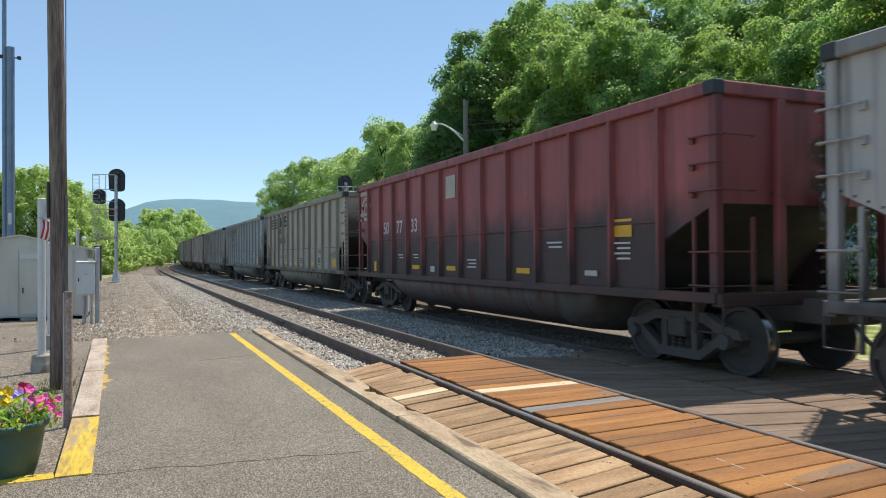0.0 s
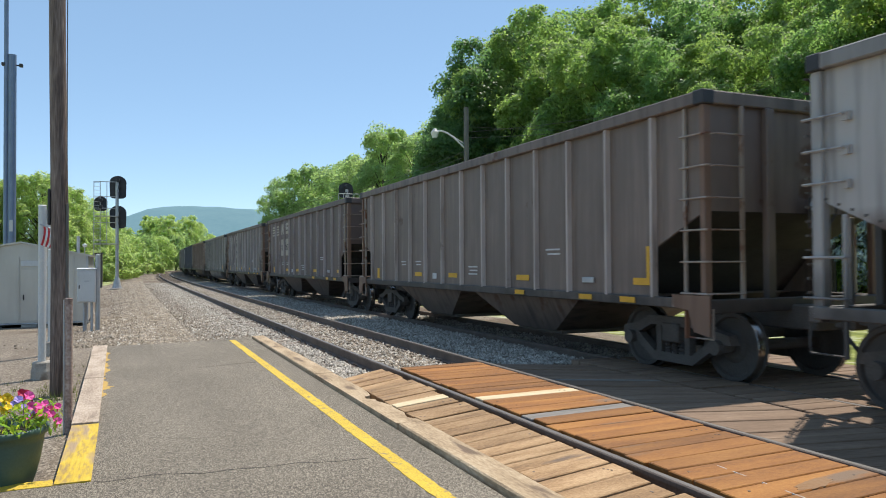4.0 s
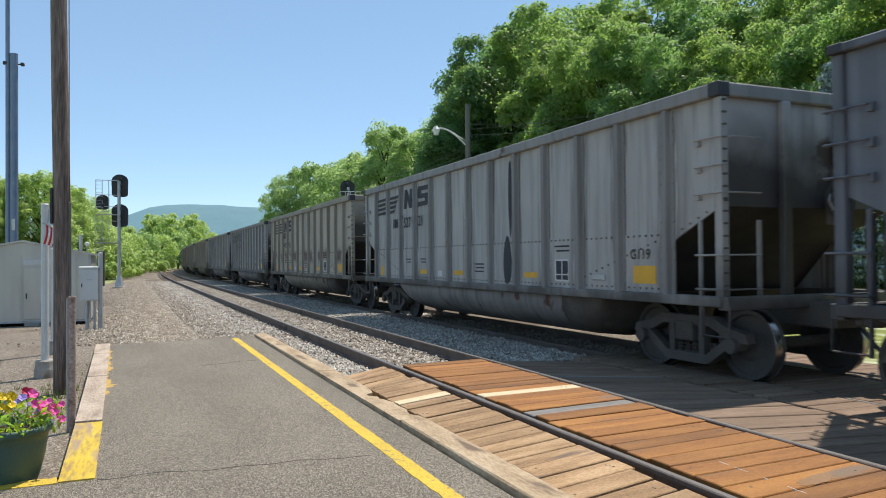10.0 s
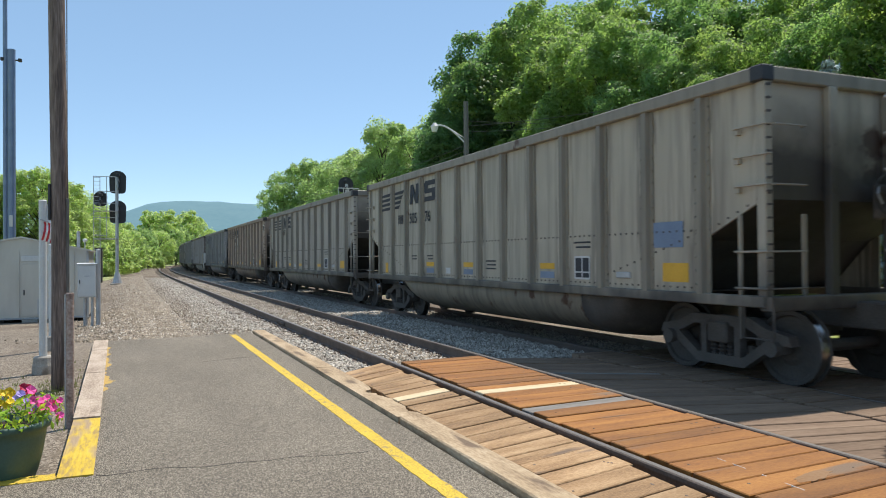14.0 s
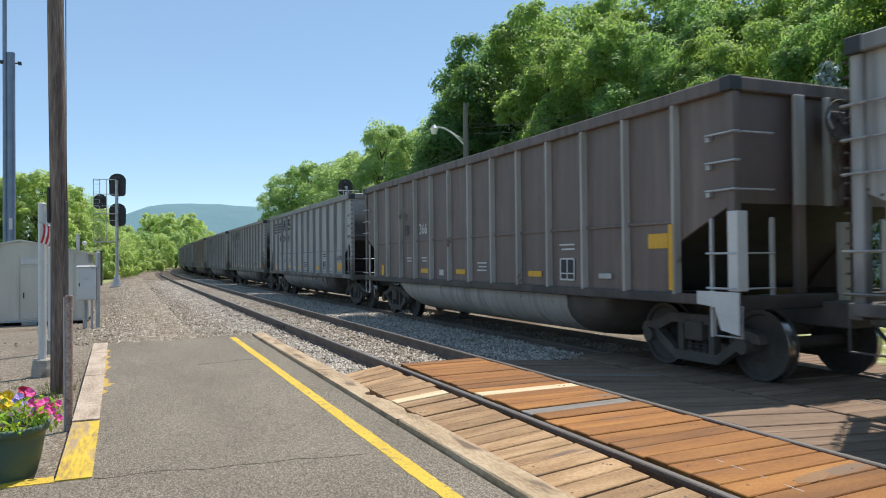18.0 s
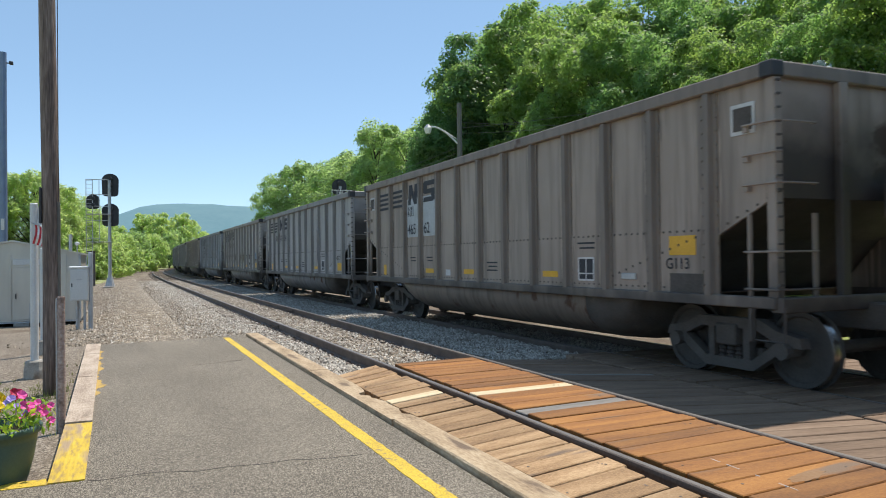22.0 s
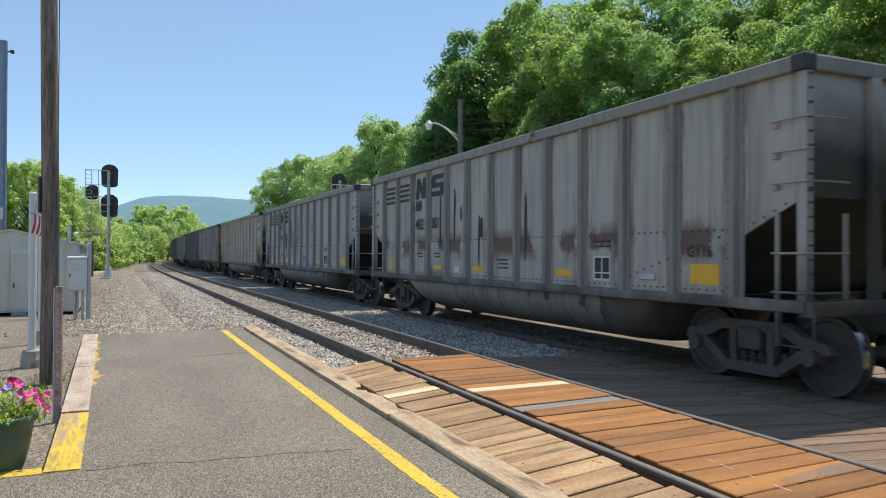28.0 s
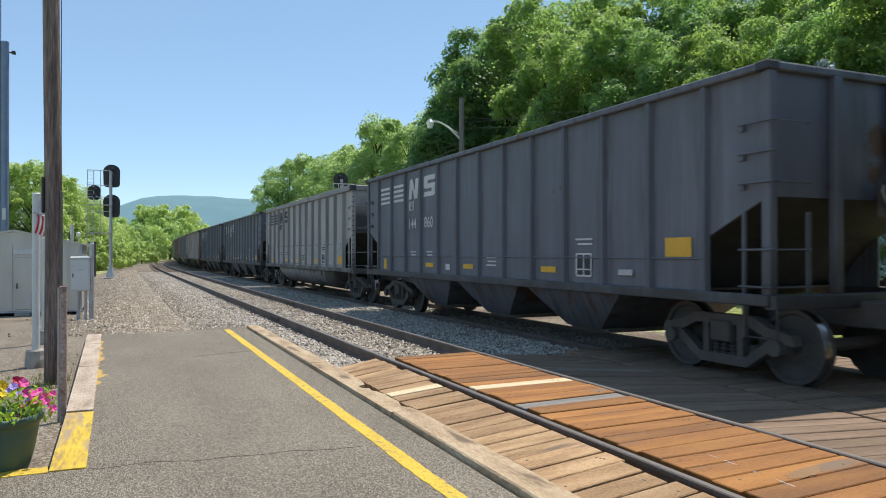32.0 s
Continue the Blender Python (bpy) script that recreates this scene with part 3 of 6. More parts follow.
def build_tracks():
    for off, z, words in ((0.0, 0.0, "near railway track on wooden ties in grey ballast"), (SPACING, DROP, "second railway track under the coal train")):
        track = thing("track", words, "railway track", group="railway tracks", kind="structure")
        for side in (-GAUGE, GAUGE):
            rail = part("rail", sweep(RAIL_PROFILE, RAIL_S, off + side, z), RAIL, track)
            part("running_surface", sweep([(-0.024, -0.003), (0.024, -0.003), (0.024, 0.002), (-0.024, 0.002)], RAIL_S, off + side, z), RAIL_TOP, rail, "polished rail head")
        tie = Form().soft(-1.3, 1.3, -0.115, 0.115, -0.18, 0.0, 0.012).mesh("tie", TIE)
        f = Form().soft(-0.17, 0.17, -0.09, 0.09, -0.002, 0.012, 0.004)
        for a in (-0.1, 0.1):
            for b in (-0.05, 0.05):
                f.box(a - 0.012, a + 0.012, b - 0.012, b + 0.012, 0.0, 0.045)
        plate_mesh = f.mesh("tie_plate", RAIL)
        for s, side in ((18.6, -GAUGE), (23.9, GAUGE)):
            q = line(s, off + side, z)
            f = Form()
            for e in (-1, 1):
                f.soft(e * 0.03 - 0.014, e * 0.03 + 0.014, -0.45, 0.45, -0.135, -0.045, 0.006)
                for j in range(6):
                    f.tube((e * 0.04, -0.38 + 0.15 * j, -0.09), (e * 0.066, -0.38 + 0.15 * j, -0.09), 0.018, n=6)
            part("joint_bar", f, RAIL, track, "rusty bolted joint bar", at=pose(q.x, q.y, q.z, 0, 0, -math.degrees(heading(s))))
        rest = Form()
        s, k = 10.75 if off == 0 else 10.9, 0
        while s < 150:
            p = line(s, off, z - 0.176)
            jit = 0.05 * noise.noise(Vector((s * 7, off, 1)))
            if s < 62:
                part("tie", tie, TIE, track, at=pose(p.x + jit, p.y, p.z - 0.004 * (k % 3), 0, 0, -math.degrees(heading(s)) + jit * 14))
            else:
                rest.box(p.x - 1.3, p.x + 1.3, p.y - 0.115, p.y + 0.115, p.z - 0.15, p.z)
            if s < 30 and off == 0:
                for side in (-GAUGE, GAUGE):
                    q = line(s, off + side, z - 0.174)
                    part("tie_plate", plate_mesh, RAIL, track, at=pose(q.x, q.y, q.z, 0, 0, -math.degrees(heading(s))))
            s += 0.53
            k += 1
        tagged(part("far_ties", rest, TIE, track), kind="stuff")


build_tracks()


STAIN = (4.330, 3.710)
CHALK = (Vector((4.040, 4.330, 0)), Vector((4.000, 3.510, 0)))


def plank_form(corners, x, y, turn, z0, z1, b=0.007):
    """A board between four corners, with eased upper edges, in the space of its own pose."""
    c, sn = math.cos(turn), math.sin(turn)
    pts = [((px - x) * c + (py - y) * sn, -(px - x) * sn + (py - y) * c) for px, py in corners]
    mx, my = sum(p[0] for p in pts) / 4, sum(p[1] for p in pts) / 4
    inner = [(px - math.copysign(b, px - mx), py - math.copysign(b, py - my)) for px, py in pts]
    return Form().loft([[(px, py, z0) for px, py in pts], [(px, py, z1 - b) for px, py in pts], [(px, py, z1) for px, py in inner]])


def fan(k, y):
    """How far a board's far end lies ahead of its near end, for each metre across."""
    if k == 0:
        return 0.23 + 0.06 * min(max(y - 4.2, 0.0), 3.4) + 0.20 * min(max(y - 7.6, 0.0), 2.0) + 0.05 * noise.noise(Vector((y * 2.1, 0, 0)))
    if k == 1:
        return 0.06 + 0.04 * noise.noise(Vector((y * 1.3, 7.0, 0)))
    if k == 2:
        return -0.17 - 0.09 * min(max(y - 4.4, 0.0), 4.0)
    return -0.05


def build_crossing():
    base = thing("plank_crossing", "board crossing of stained orange and weathered planks across both tracks", "level crossing", kind="structure")
    rng = random.Random(5)
    rows = ((2.585, 3.38, 9.62, OLD_DECK), (3.60, 4.935, 10.25, DECK), (5.10, 6.36, 10.2, FAR_DECK), (6.52, 7.26, 10.2, FAR_DECK), (7.45, 8.77, 10.2, FAR_DECK), (8.95, 10.2, 10.2, FAR_DECK))
    for k, (x0, x1, top, mat) in enumerate(rows):
        # near ends of the joints, from the far edge towards the camera
        joints = [top]
        special = {0: ((7.62, 7.43, PALE),), 1: ((7.66, 7.45, PALE), (6.58, 6.36, GREY_BOARD)), 2: ((8.56, 8.48, GREY_BOARD),)}.get(k, ())
        marks = []
        for a, b, m in special:
            n = max(1, round((joints[-1] - a) / 0.25))
            joints += [joints[-1] - (joints[-1] - a) * (q + 1) / n for q in range(n)]
            marks.append((len(joints) - 1, m))
            joints.append(b)
        while joints[-1] > -2.6:
            joints.append(joints[-1] - 0.25 + rng.uniform(-0.025, 0.025))
        kinds = dict(marks)
        for q in range(len(joints) - 1):
            ya, yb = joints[q], joints[q + 1]
            w = x1 - x0
            ra, rb = ya + w * fan(k, ya), yb + w * fan(k, yb)
            m = kinds.get(q, mat)
            lift = rng.uniform(-0.012, 0.003) + (DROP * (k - 1) / 3 if k > 1 else 0)
            if k == 1 and 3.0 < ya < 4.6:
                lift = 0.0
            l0 = x0 + (rng.uniform(-0.005, 0.035) if k == 1 else rng.uniform(0, 0.012))
            l1 = x1 + (rng.uniform(-0.05, 0.015) if k == 0 else rng.uniform(-0.012, 0.012))
            g = 0.008 if k != 0 else 0.011
            corners = [(l0, yb + g), (l1, rb + g), (l1, ra - g), (l0, ya - g)]
            cx, cy = (l0 + l1) / 2, (ya + yb + ra + rb) / 4
            turn = math.atan2(ra - ya + rb - yb, 2 * w)
            label = "pale new plank" if m is PALE else "grey weathered plank" if m is GREY_BOARD else ""
            part("plank", plank_form(corners, cx, cy, turn, -0.16 + lift, lift), m, base, label, at=pose(cx, cy, 0, 0, 0, math.degrees(turn)))
            # spike holes
            if k < 2 and rng.random() < 0.65:
                h = Form()
                for _ in range(rng.choice((1, 2, 3))):
                    u = rng.choice((0.1, 0.88, 0.82)) + rng.uniform(-0.05, 0.05)
                    v = rng.uniform(0.3, 0.7)
                    hx, hy = l0 + (l1 - l0) * u, (ya * (1 - u) + ra * u) * v + (yb * (1 - u) + rb * u) * (1 - v)
                    h.tube((hx, hy, lift - 0.01), (hx, hy, lift + 0.002), rng.uniform(0.008, 0.014), n=7)
                part("spike_head", h, RAIL, base)
    # a grey stain and a chalk line on the stained boards
    o = []
    for i in range(30):
        a = 6.28319 * i / 30
        r = 1 + 0.5 * noise.noise(Vector((math.cos(a) * 2.4, math.sin(a) * 2.4, 4.2)))
        o.append((STAIN[0] + 0.19 * r * math.cos(a) - 0.02 * math.sin(a), STAIN[1] + 0.06 * r * math.sin(a) + 0.05 * math.cos(a)))
    part("stain", Form().slab(o, "z", -0.02, 0.0015), STAIN_GREY, base, "grey cement stain")
    for u0, u1 in ((0.0, 0.12), (0.20, 0.36), (0.55, 0.6), (0.80, 1.0)):
        p, q = CHALK[0].lerp(CHALK[1], u0), CHALK[0].lerp(CHALK[1], u1)
        w = Vector((-(q - p).y, (q - p).x, 0)).normalized() * 0.003
        part("chalk_mark", Form().slab([(p - w)[:2], (q - w)[:2], (q + w)[:2], (p + w)[:2]], "z", -0.02, 0.0015), STENCIL, base, "thin white chalk line")


build_crossing()


def scatter(name, spots, material, label, seed, low=0.6, high=1.3):
    """Loose stones as one mesh. spots: (x, y, z, size)."""
    rng = np.random.RandomState(seed)
    base = np.array([(1, 0, -0.25), (-1, 0, -0.25), (0, 1, -0.25), (0, -1, -0.25), (0.45, 0.2, 0.62), (-0.4, -0.25, 0.7)])
    tri = np.array([(0, 2, 4), (3, 0, 4), (2, 1, 5), (1, 3, 5), (2, 5, 4), (3, 4, 5)])
    n = len(spots)
    sp = np.array(spots)
    v = np.repeat(base[None], n, 0) * rng.uniform(low, high, (n, 6, 1))
    a = rng.uniform(0, 6.283, n)
    tilt = rng.uniform(-0.7, 0.7, n)
    c, s = np.cos(a), np.sin(a)
    x, y, z = v[..., 0], v[..., 1], v[..., 2]
    x, z = x * np.cos(tilt)[:, None] - z * np.sin(tilt)[:, None], x * np.sin(tilt)[:, None] + z * np.cos(tilt)[:, None]
    v = np.stack([x * c[:, None] - y * s[:, None], x * s[:, None] + y * c[:, None], z], 2) * sp[:, 3][:, None, None] + sp[:, None, :3]
    f = (tri[None] + 6 * np.arange(n)[:, None, None]).reshape(-1, 3)
    me = bpy.data.meshes.new(name)
    me.vertices.add(6 * n)
    me.vertices.foreach_set("co", v.reshape(-1))
    me.loops.add(len(f) * 3)
    me.loops.foreach_set("vertex_index", f.reshape(-1))
    me.polygons.add(len(f))
    me.polygons.foreach_set("loop_start", np.arange(len(f)) * 3)
    me.update(calc_edges=True)
    me.validate()
    me.materials.append(material)
    return tagged(new(name, me), label, "gravel", kind="stuff")


def build_ballast():
    rng = random.Random(11)
    grey, brown = [], []
    while len(grey) < 56000:
        s = 9.6 + 62 * rng.random() ** 1.9
        off = rng.uniform(-2.9, 5.2)
        p = line(s, off)
        if p.y < 10.35 and p.x > 2.54:
            continue
        if p.y < PLATFORM_END + 0.9 and p.x < 2.55:
            continue
        rail = min(abs(off - r) for r in (-GAUGE, GAUGE, SPACING - GAUGE, SPACING + GAUGE))
        if rail < 0.07:
            continue
        up = 0.02 * noise.noise(p * 1.5)
        if abs(off) < 0.66:
            up += 0.016
        elif 1.15 < off < SPACING - 1.05:
            up += 0.075
        elif off < -0.9 and p.y < 15.5:
            up += 0.022
        (brown if (abs(off) < 0.7 and rng.random() < 0.45) or (off < -1.4 and p.y > 16.4 and rng.random() < min(0.85, (-off - 1.4) / 2.2)) else grey).append((p.x, p.y, -0.192 + up + rng.uniform(-0.012, 0.024), rng.uniform(0.016, 0.032)))
    while len(grey) < 64000:
        s = 14 + 70 * rng.random() ** 1.6
        off = -2.9 - abs(rng.gauss(0, 1.0))
        p = line(s, off)
        if p.y < 16.2:
            continue
        (brown if rng.random() < min(0.85, (-off - 1.4) / 2.2) else grey).append((p.x, p.y, level(p.x, p.y, off) + 0.01, rng.uniform(0.02, 0.04)))
    while len(brown) < 38000:
        x, y = rng.uniform(-5.5, 2.2), 6 + 34 * rng.random() ** 1.5
        if (x > -0.68 and y < 15.6) or y < 5.9:
            continue
        d = from_track(x, y)
        if d > -3.0:
            continue
        brown.append((x, y, level(x, y, d) + 0.005, rng.uniform(0.008, 0.028)))
    while len(brown) < 45000:
        x, y = rng.uniform(-1.8, 2.3), 15.6 + 12 * rng.random() ** 1.4
        d = from_track(x, y)
        if d > -2.5 or (y < 16.0 and x > 0.6):
            continue
        brown.append((x, y, level(x, y, d) + 0.008, rng.uniform(0.014, 0.036)))
    scatter("ballast", grey, STONE, "loose grey ballast stones between and beside the rails", 3)
    scatter("yard_gravel", brown, BROWN_STONE, "brown gravel and cinders of the yard", 4)


build_ballast()


def build_weeds():
    """Tufts of grass along the yard kerb and the pole."""
    rng = random.Random(31)
    f = Form()
    for k in range(150):
        x, y = rng.uniform(-2.6, -0.62), rng.uniform(6.3, 14.5)
        if rng.random() < 0.45:
            x, y = -0.85 + rng.gauss(0, 0.22), 10.4 + rng.gauss(0, 0.5)
        if x > -0.60:
            continue
        z = level(x, y, from_track(x, y))
        for _ in range(rng.randint(4, 9)):
            a, h = rng.uniform(0, 6.283), rng.uniform(0.03, 0.11)
            b = Vector((x + rng.uniform(-0.04, 0.04), y + rng.uniform(-0.04, 0.04), z))
            t = b + Vector((math.cos(a) * h * 0.5, math.sin(a) * h * 0.5, h))
            w = Vector((-math.sin(a), math.cos(a), 0)) * 0.004
            f.add([b - w, b + w, t], [(0, 1, 2)])
    tagged(part("weeds", f, GRASS), "sparse dry grass tufts in the gravel", "weeds", kind="stuff")


build_weeds()


# ---- coal train ----
SPEED, PITCH = 16.22, 16.2
HALF = 7.3
POSTS = [-6.3 + 1.05 * i for i in range(13)]


def wheel_form():
    """Rings of one wheel's profile about the y-less axle (x)."""
    prof = [(0.0, 0.07), (0.16, 0.07), (0.22, 0.03), (0.38, 0.03), (0.40, 0.065), (0.455, 0.065), (0.458, -0.05), (0.485, -0.062), (0.485, -0.075), (0.40, -0.075), (0.38, -0.03), (0.2, -0.03), (0.16, -0.07), (0.0, -0.07)]
    return prof


def wheelset_mesh(n=20):
    f = Form()
    for side in (-1, 1):
        rings = []
        for r, a in wheel_form():
            rings.append([(side * (GAUGE + a), max(r, 0.004) * math.cos(6.28319 * i / n), max(r, 0.004) * math.sin(6.28319 * i / n)) for i in range(n)])
        f.loft(rings, caps=False)
    f.tube((-1.02, 0, 0), (1.02, 0, 0), 0.08, n=10)
    return f


def tread_mesh(side, n=24):
    rings = [[(side * (GAUGE + a), r * math.cos(6.28319 * i / n), r * math.sin(6.28319 * i / n)) for i in range(n)] for a, r in ((0.067, 0.454), (0.064, 0.4585), (0.05, 0.4605), (-0.045, 0.4605))]
    return Form().loft(rings, caps=False)


def side_frame(side):
    f = Form()
    x0, x1 = side * 0.98 - 0.07, side * 0.98 + 0.07
    # top chord, bottom chord, columns and diagonals leave two windows
    f.slab([(-1.12, 0.50), (-1.08, 0.62), (-0.75, 0.68), (-0.5, 0.80), (0.5, 0.80), (0.75, 0.68), (1.08, 0.62), (1.12, 0.50), (0.9, 0.50), (0.7, 0.56), (0.45, 0.67), (-0.45, 0.67), (-0.7, 0.56), (-0.9, 0.50)], "x", x0, x1)
    f.slab([(-0.40, 0.16), (0.40, 0.16), (0.42, 0.29), (-0.42, 0.29)], "x", x0, x1)
    for e in (-1, 1):
        f.slab([(e * 0.40, 0.16), (e * 0.80, 0.42), (e * 0.98, 0.40), (e * 1.0, 0.52), (e * 0.78, 0.56), (e * 0.40, 0.30)][::e], "x", x0, x1)
        f.slab([(e * 0.24, 0.27), (e * 0.34, 0.27), (e * 0.34, 0.70), (e * 0.24, 0.70)][::e], "x", x0 + 0.01, x1 - 0.01)
        f.tube((x1 if side > 0 else x0, e * 0.89, 0.457), (side * 1.13, e * 0.89, 0.457), 0.10, n=10)
    return f


TRUCK = {}


def truck_parts():
    TRUCK["side_frame"] = [side_frame(e).mesh("side_frame", UNDER) for e in (-1, 1)]
    TRUCK["bolster"] = Form().soft(-1.1, 1.1, -0.17, 0.17, 0.45, 0.72, 0.02).mesh("bolster", UNDER)
    TRUCK["wheelset"] = wheelset_mesh().mesh("wheelset", WHEEL)
    TRUCK["tread"] = [tread_mesh(e).mesh("tread", TREAD, True) for e in (-1, 1)]
    sp = Form().loft([[(r * math.cos(0.785398 * i), r * math.sin(0.785398 * i), 0.292 + 0.017 * q) for i in range(8)] for q, r in enumerate((0.058, 0.058, 0.045) * 3 + (0.058, 0.058))])
    TRUCK["spring"] = sp.mesh("spring", SPRING)
    bb = Form()
    for e in (-1, 1):
        bb.soft(-0.9, 0.9, e * 0.36 - 0.05, e * 0.36 + 0.05, 0.33, 0.43, 0.01)
        for sx in (-1, 1):
            bb.soft(sx * 0.75 - 0.05, sx * 0.75 + 0.05, e * 0.40 - 0.05, e * 0.40 + 0.05, 0.28, 0.55, 0.01)
    TRUCK["brake_beam"] = bb.mesh("brake_beam", UNDER)


truck_parts()


def add_truck(car, y):
    t = part("truck", TRUCK["bolster"], UNDER, car, at=pose(0, y, 0))
    for k, e in enumerate((-1, 1)):
        part("side_frame", TRUCK["side_frame"][k], UNDER, t)
    for dy in (-0.14, 0.0, 0.14):
        part("spring", TRUCK["spring"], SPRING, t, at=pose(-0.98, dy, 0))
    part("brake_beam", TRUCK["brake_beam"], UNDER, t)
    return t


def add_wheels(car, y):
    for e in (-0.89, 0.89):
        w = part("wheelset", TRUCK["wheelset"], UNDER, car, at=pose(0, y + e, 0.459))
        for k in (0, 1):
            part("tread", TRUCK["tread"][k], TREAD, w, "bright polished wheel tread")


def build_car(kind):
    """A car with its parts, its middle over the rails at the origin. kind: tub, smooth, hopper or ladder."""
    car = new("coal_car_" + kind)
    tub = kind in ("tub", "smooth")
    sill = 1.10
    top = 3.56 if kind != "hopper" else 3.635
    tall_chord = 3.725 - top
    wide = 1.50

    def put(name, form, material=None, role="body", smooth=False, label=""):
        ob = part(name, form, material or BLACK, car, label, smooth)
        ob["role"] = role
        return ob

    # side sheets with a cut-away corner bay
    for e in (-1, 1):
        f = Form()
        lo = sill - 0.02
        f.slab([(-6.3, lo), (6.3, lo), (6.32, 1.78), (HALF - 0.05, 2.22), (HALF - 0.05, top), (-HALF + 0.05, top), (-HALF + 0.05, 2.22), (-6.32, 1.78)], "x", e * wide - 0.012, e * wide + 0.012)
        put("side_sheet", f)
        # doubler sheet below the seam
        if kind == "tub":
            f = Form().slab([(-6.3, lo), (6.3, lo), (6.3, 1.93), (-6.3, 1.93)], "x", e * (wide + 0.013), e * (wide + 0.022))
            put("lower_sheet", f, role="lower")
            r = Form()
            for i in range(12):
                for j in range(6):
                    y = POSTS[i] + 0.2 + 0.13 * j
                    r.box(e * (wide + 0.018) - 0.012, e * (wide + 0.018) + 0.012, y - 0.014, y + 0.014, 1.885, 1.913)
                    r.box(e * (wide + 0.018) - 0.012, e * (wide + 0.018) + 0.012, y - 0.012, y + 0.012, 1.16, 1.184)
            for d in (-1, 1):
                for j in range(14):
                    y, z = d * (6.2 - 0.155 * j), 1.86 - 0.046 * j
                    r.box(e * (wide + 0.018) - 0.012, e * (wide + 0.018) + 0.012, y - 0.014, y + 0.014, z - 0.014, z + 0.014)
                for j in range(7):
                    y, z = d * (6.42 + 0.15 * j), 1.90 + 0.064 * j
                    r.box(e * wide - 0.022, e * wide + 0.022, y - 0.013, y + 0.013, z - 0.013, z + 0.013)
                for j in range(16):
                    z = 1.25 + 0.15 * j
                    r.box(e * (wide + 0.045) - 0.03, e * (wide + 0.045) + 0.03, d * 7.36 - 0.012, d * 7.36 + 0.012, z - 0.012, z + 0.012)
            tagged(put("rivets", r, UNDER, "rivet"), kind="stuff")
        elif kind != "ladder":
            f = Form()
            f.soft(e * (wide + 0.02) - 0.02, e * (wide + 0.02) + 0.02, -6.3, 6.3, 2.02 if kind != "hopper" else 1.5, 2.07 if kind != "hopper" else 1.53, 0.008)
            put("seam_bar", f)
        # posts
        w, d = (0.075, 0.085) if kind == "tub" else ({"smooth": (0.05, 0.10), "ladder": (0.045, 0.085)}.get(kind, (0.06, 0.075)))
        for i, y in enumerate(POSTS):
            f = Form()
            xo, xi = e * (wide + d), e * (wide + 0.01)
            f.slab([(xi, y - w), (xo, y - w * 0.6), (xo, y + w * 0.6), (xi, y + w)], "z", sill, top)
            if kind == "tub":
                f.box(e * (wide + 0.017) - 0.012, e * (wide + 0.017) + 0.012, y - 0.135, y + 0.135, sill + 0.01, top - 0.01)
                for j in range(14):
                    z = 1.22 + 0.17 * j
                    for s in (-1, 1):
                        f.box(e * (wide + 0.03) - 0.014, e * (wide + 0.03) + 0.014, y + s * 0.115 - 0.012, y + s * 0.115 + 0.012, z - 0.012, z + 0.012)
            put("side_post", f, role="post")
        # top chord and side sill
        put("top_chord", Form().soft(e * 1.53 - 0.075, e * 1.53 + 0.085, -HALF + 0.12, HALF - 0.12, top - 0.005, top + tall_chord, 0.015), role="chord")
        put("side_sill", Form().soft(e * 1.53 - 0.05, e * 1.53 + 0.06, -HALF, HALF, sill - 0.12, sill + 0.015, 0.012), role="sill")
    for d in (-1, 1):
        # end sheet: upright above, sloping inwards below
        f = Form()
        y0 = d * (HALF - 0.05)
        f.box(-wide, wide, min(y0, y0 - d * 0.02), max(y0, y0 - d * 0.02), 2.22, top)
        put("end_sheet", f, role="end")
        # the slope sheet below it is a separate, near-black piece
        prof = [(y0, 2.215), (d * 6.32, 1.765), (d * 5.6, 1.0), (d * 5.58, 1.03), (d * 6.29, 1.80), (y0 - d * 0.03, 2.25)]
        put("slope_sheet", Form().slab(prof[::d], "x", -wide + 0.015, wide - 0.015), SLOPE, "under", label="near-black slope sheet")
        put("end_chord", Form().soft(-1.5, 1.5, d * (HALF - 0.04) - 0.075, d * (HALF - 0.04) + 0.075, top - 0.005, top + tall_chord, 0.015), role="chord")
        for x in (-0.5, 0.5):
            put("end_post", Form().soft(x - 0.07, x + 0.07, d * (HALF + 0.005) - 0.05, d * (HALF + 0.005) + 0.05, 1.0, top, 0.012), role="end")
        put("end_sill", Form().soft(-1.55, 1.55, d * HALF - 0.08, d * HALF + 0.08, sill - 0.16, sill + 0.01, 0.012), role="sill")
        for e in (-1, 1):
            put("corner_post", Form().soft(e * 1.5 - 0.055, e * 1.5 + 0.065, d * (HALF - 0.05) - (0.04 if kind == "ladder" else 0.065), d * (HALF - 0.05) + (0.05 if kind == "ladder" else 0.065), sill, top, 0.012), role="corner")
            put("corner_cap", Form().soft(e * 1.52 - 0.09, e * 1.52 + 0.10, d * (HALF - 0.06) - 0.10, d * (HALF - 0.06) + 0.09, top - 0.008, top + tall_chord + 0.007, 0.012), BLACK, "cap")
            # side ladder: stile, low rungs, upper grab irons
            tall = kind == "ladder"
            st = d * 6.93
            f = Form().soft(e * 1.545 - 0.02, e * 1.545 + 0.03, st - 0.022, st + 0.022, sill - 0.5, top if tall else 2.05, 0.008)
            put("ladder_stile", f, role="ladder")
            zs = [1.18 + 0.4 * i for i in range(6)] if tall else [1.2, 1.62, 2.38, 2.72, 3.06]
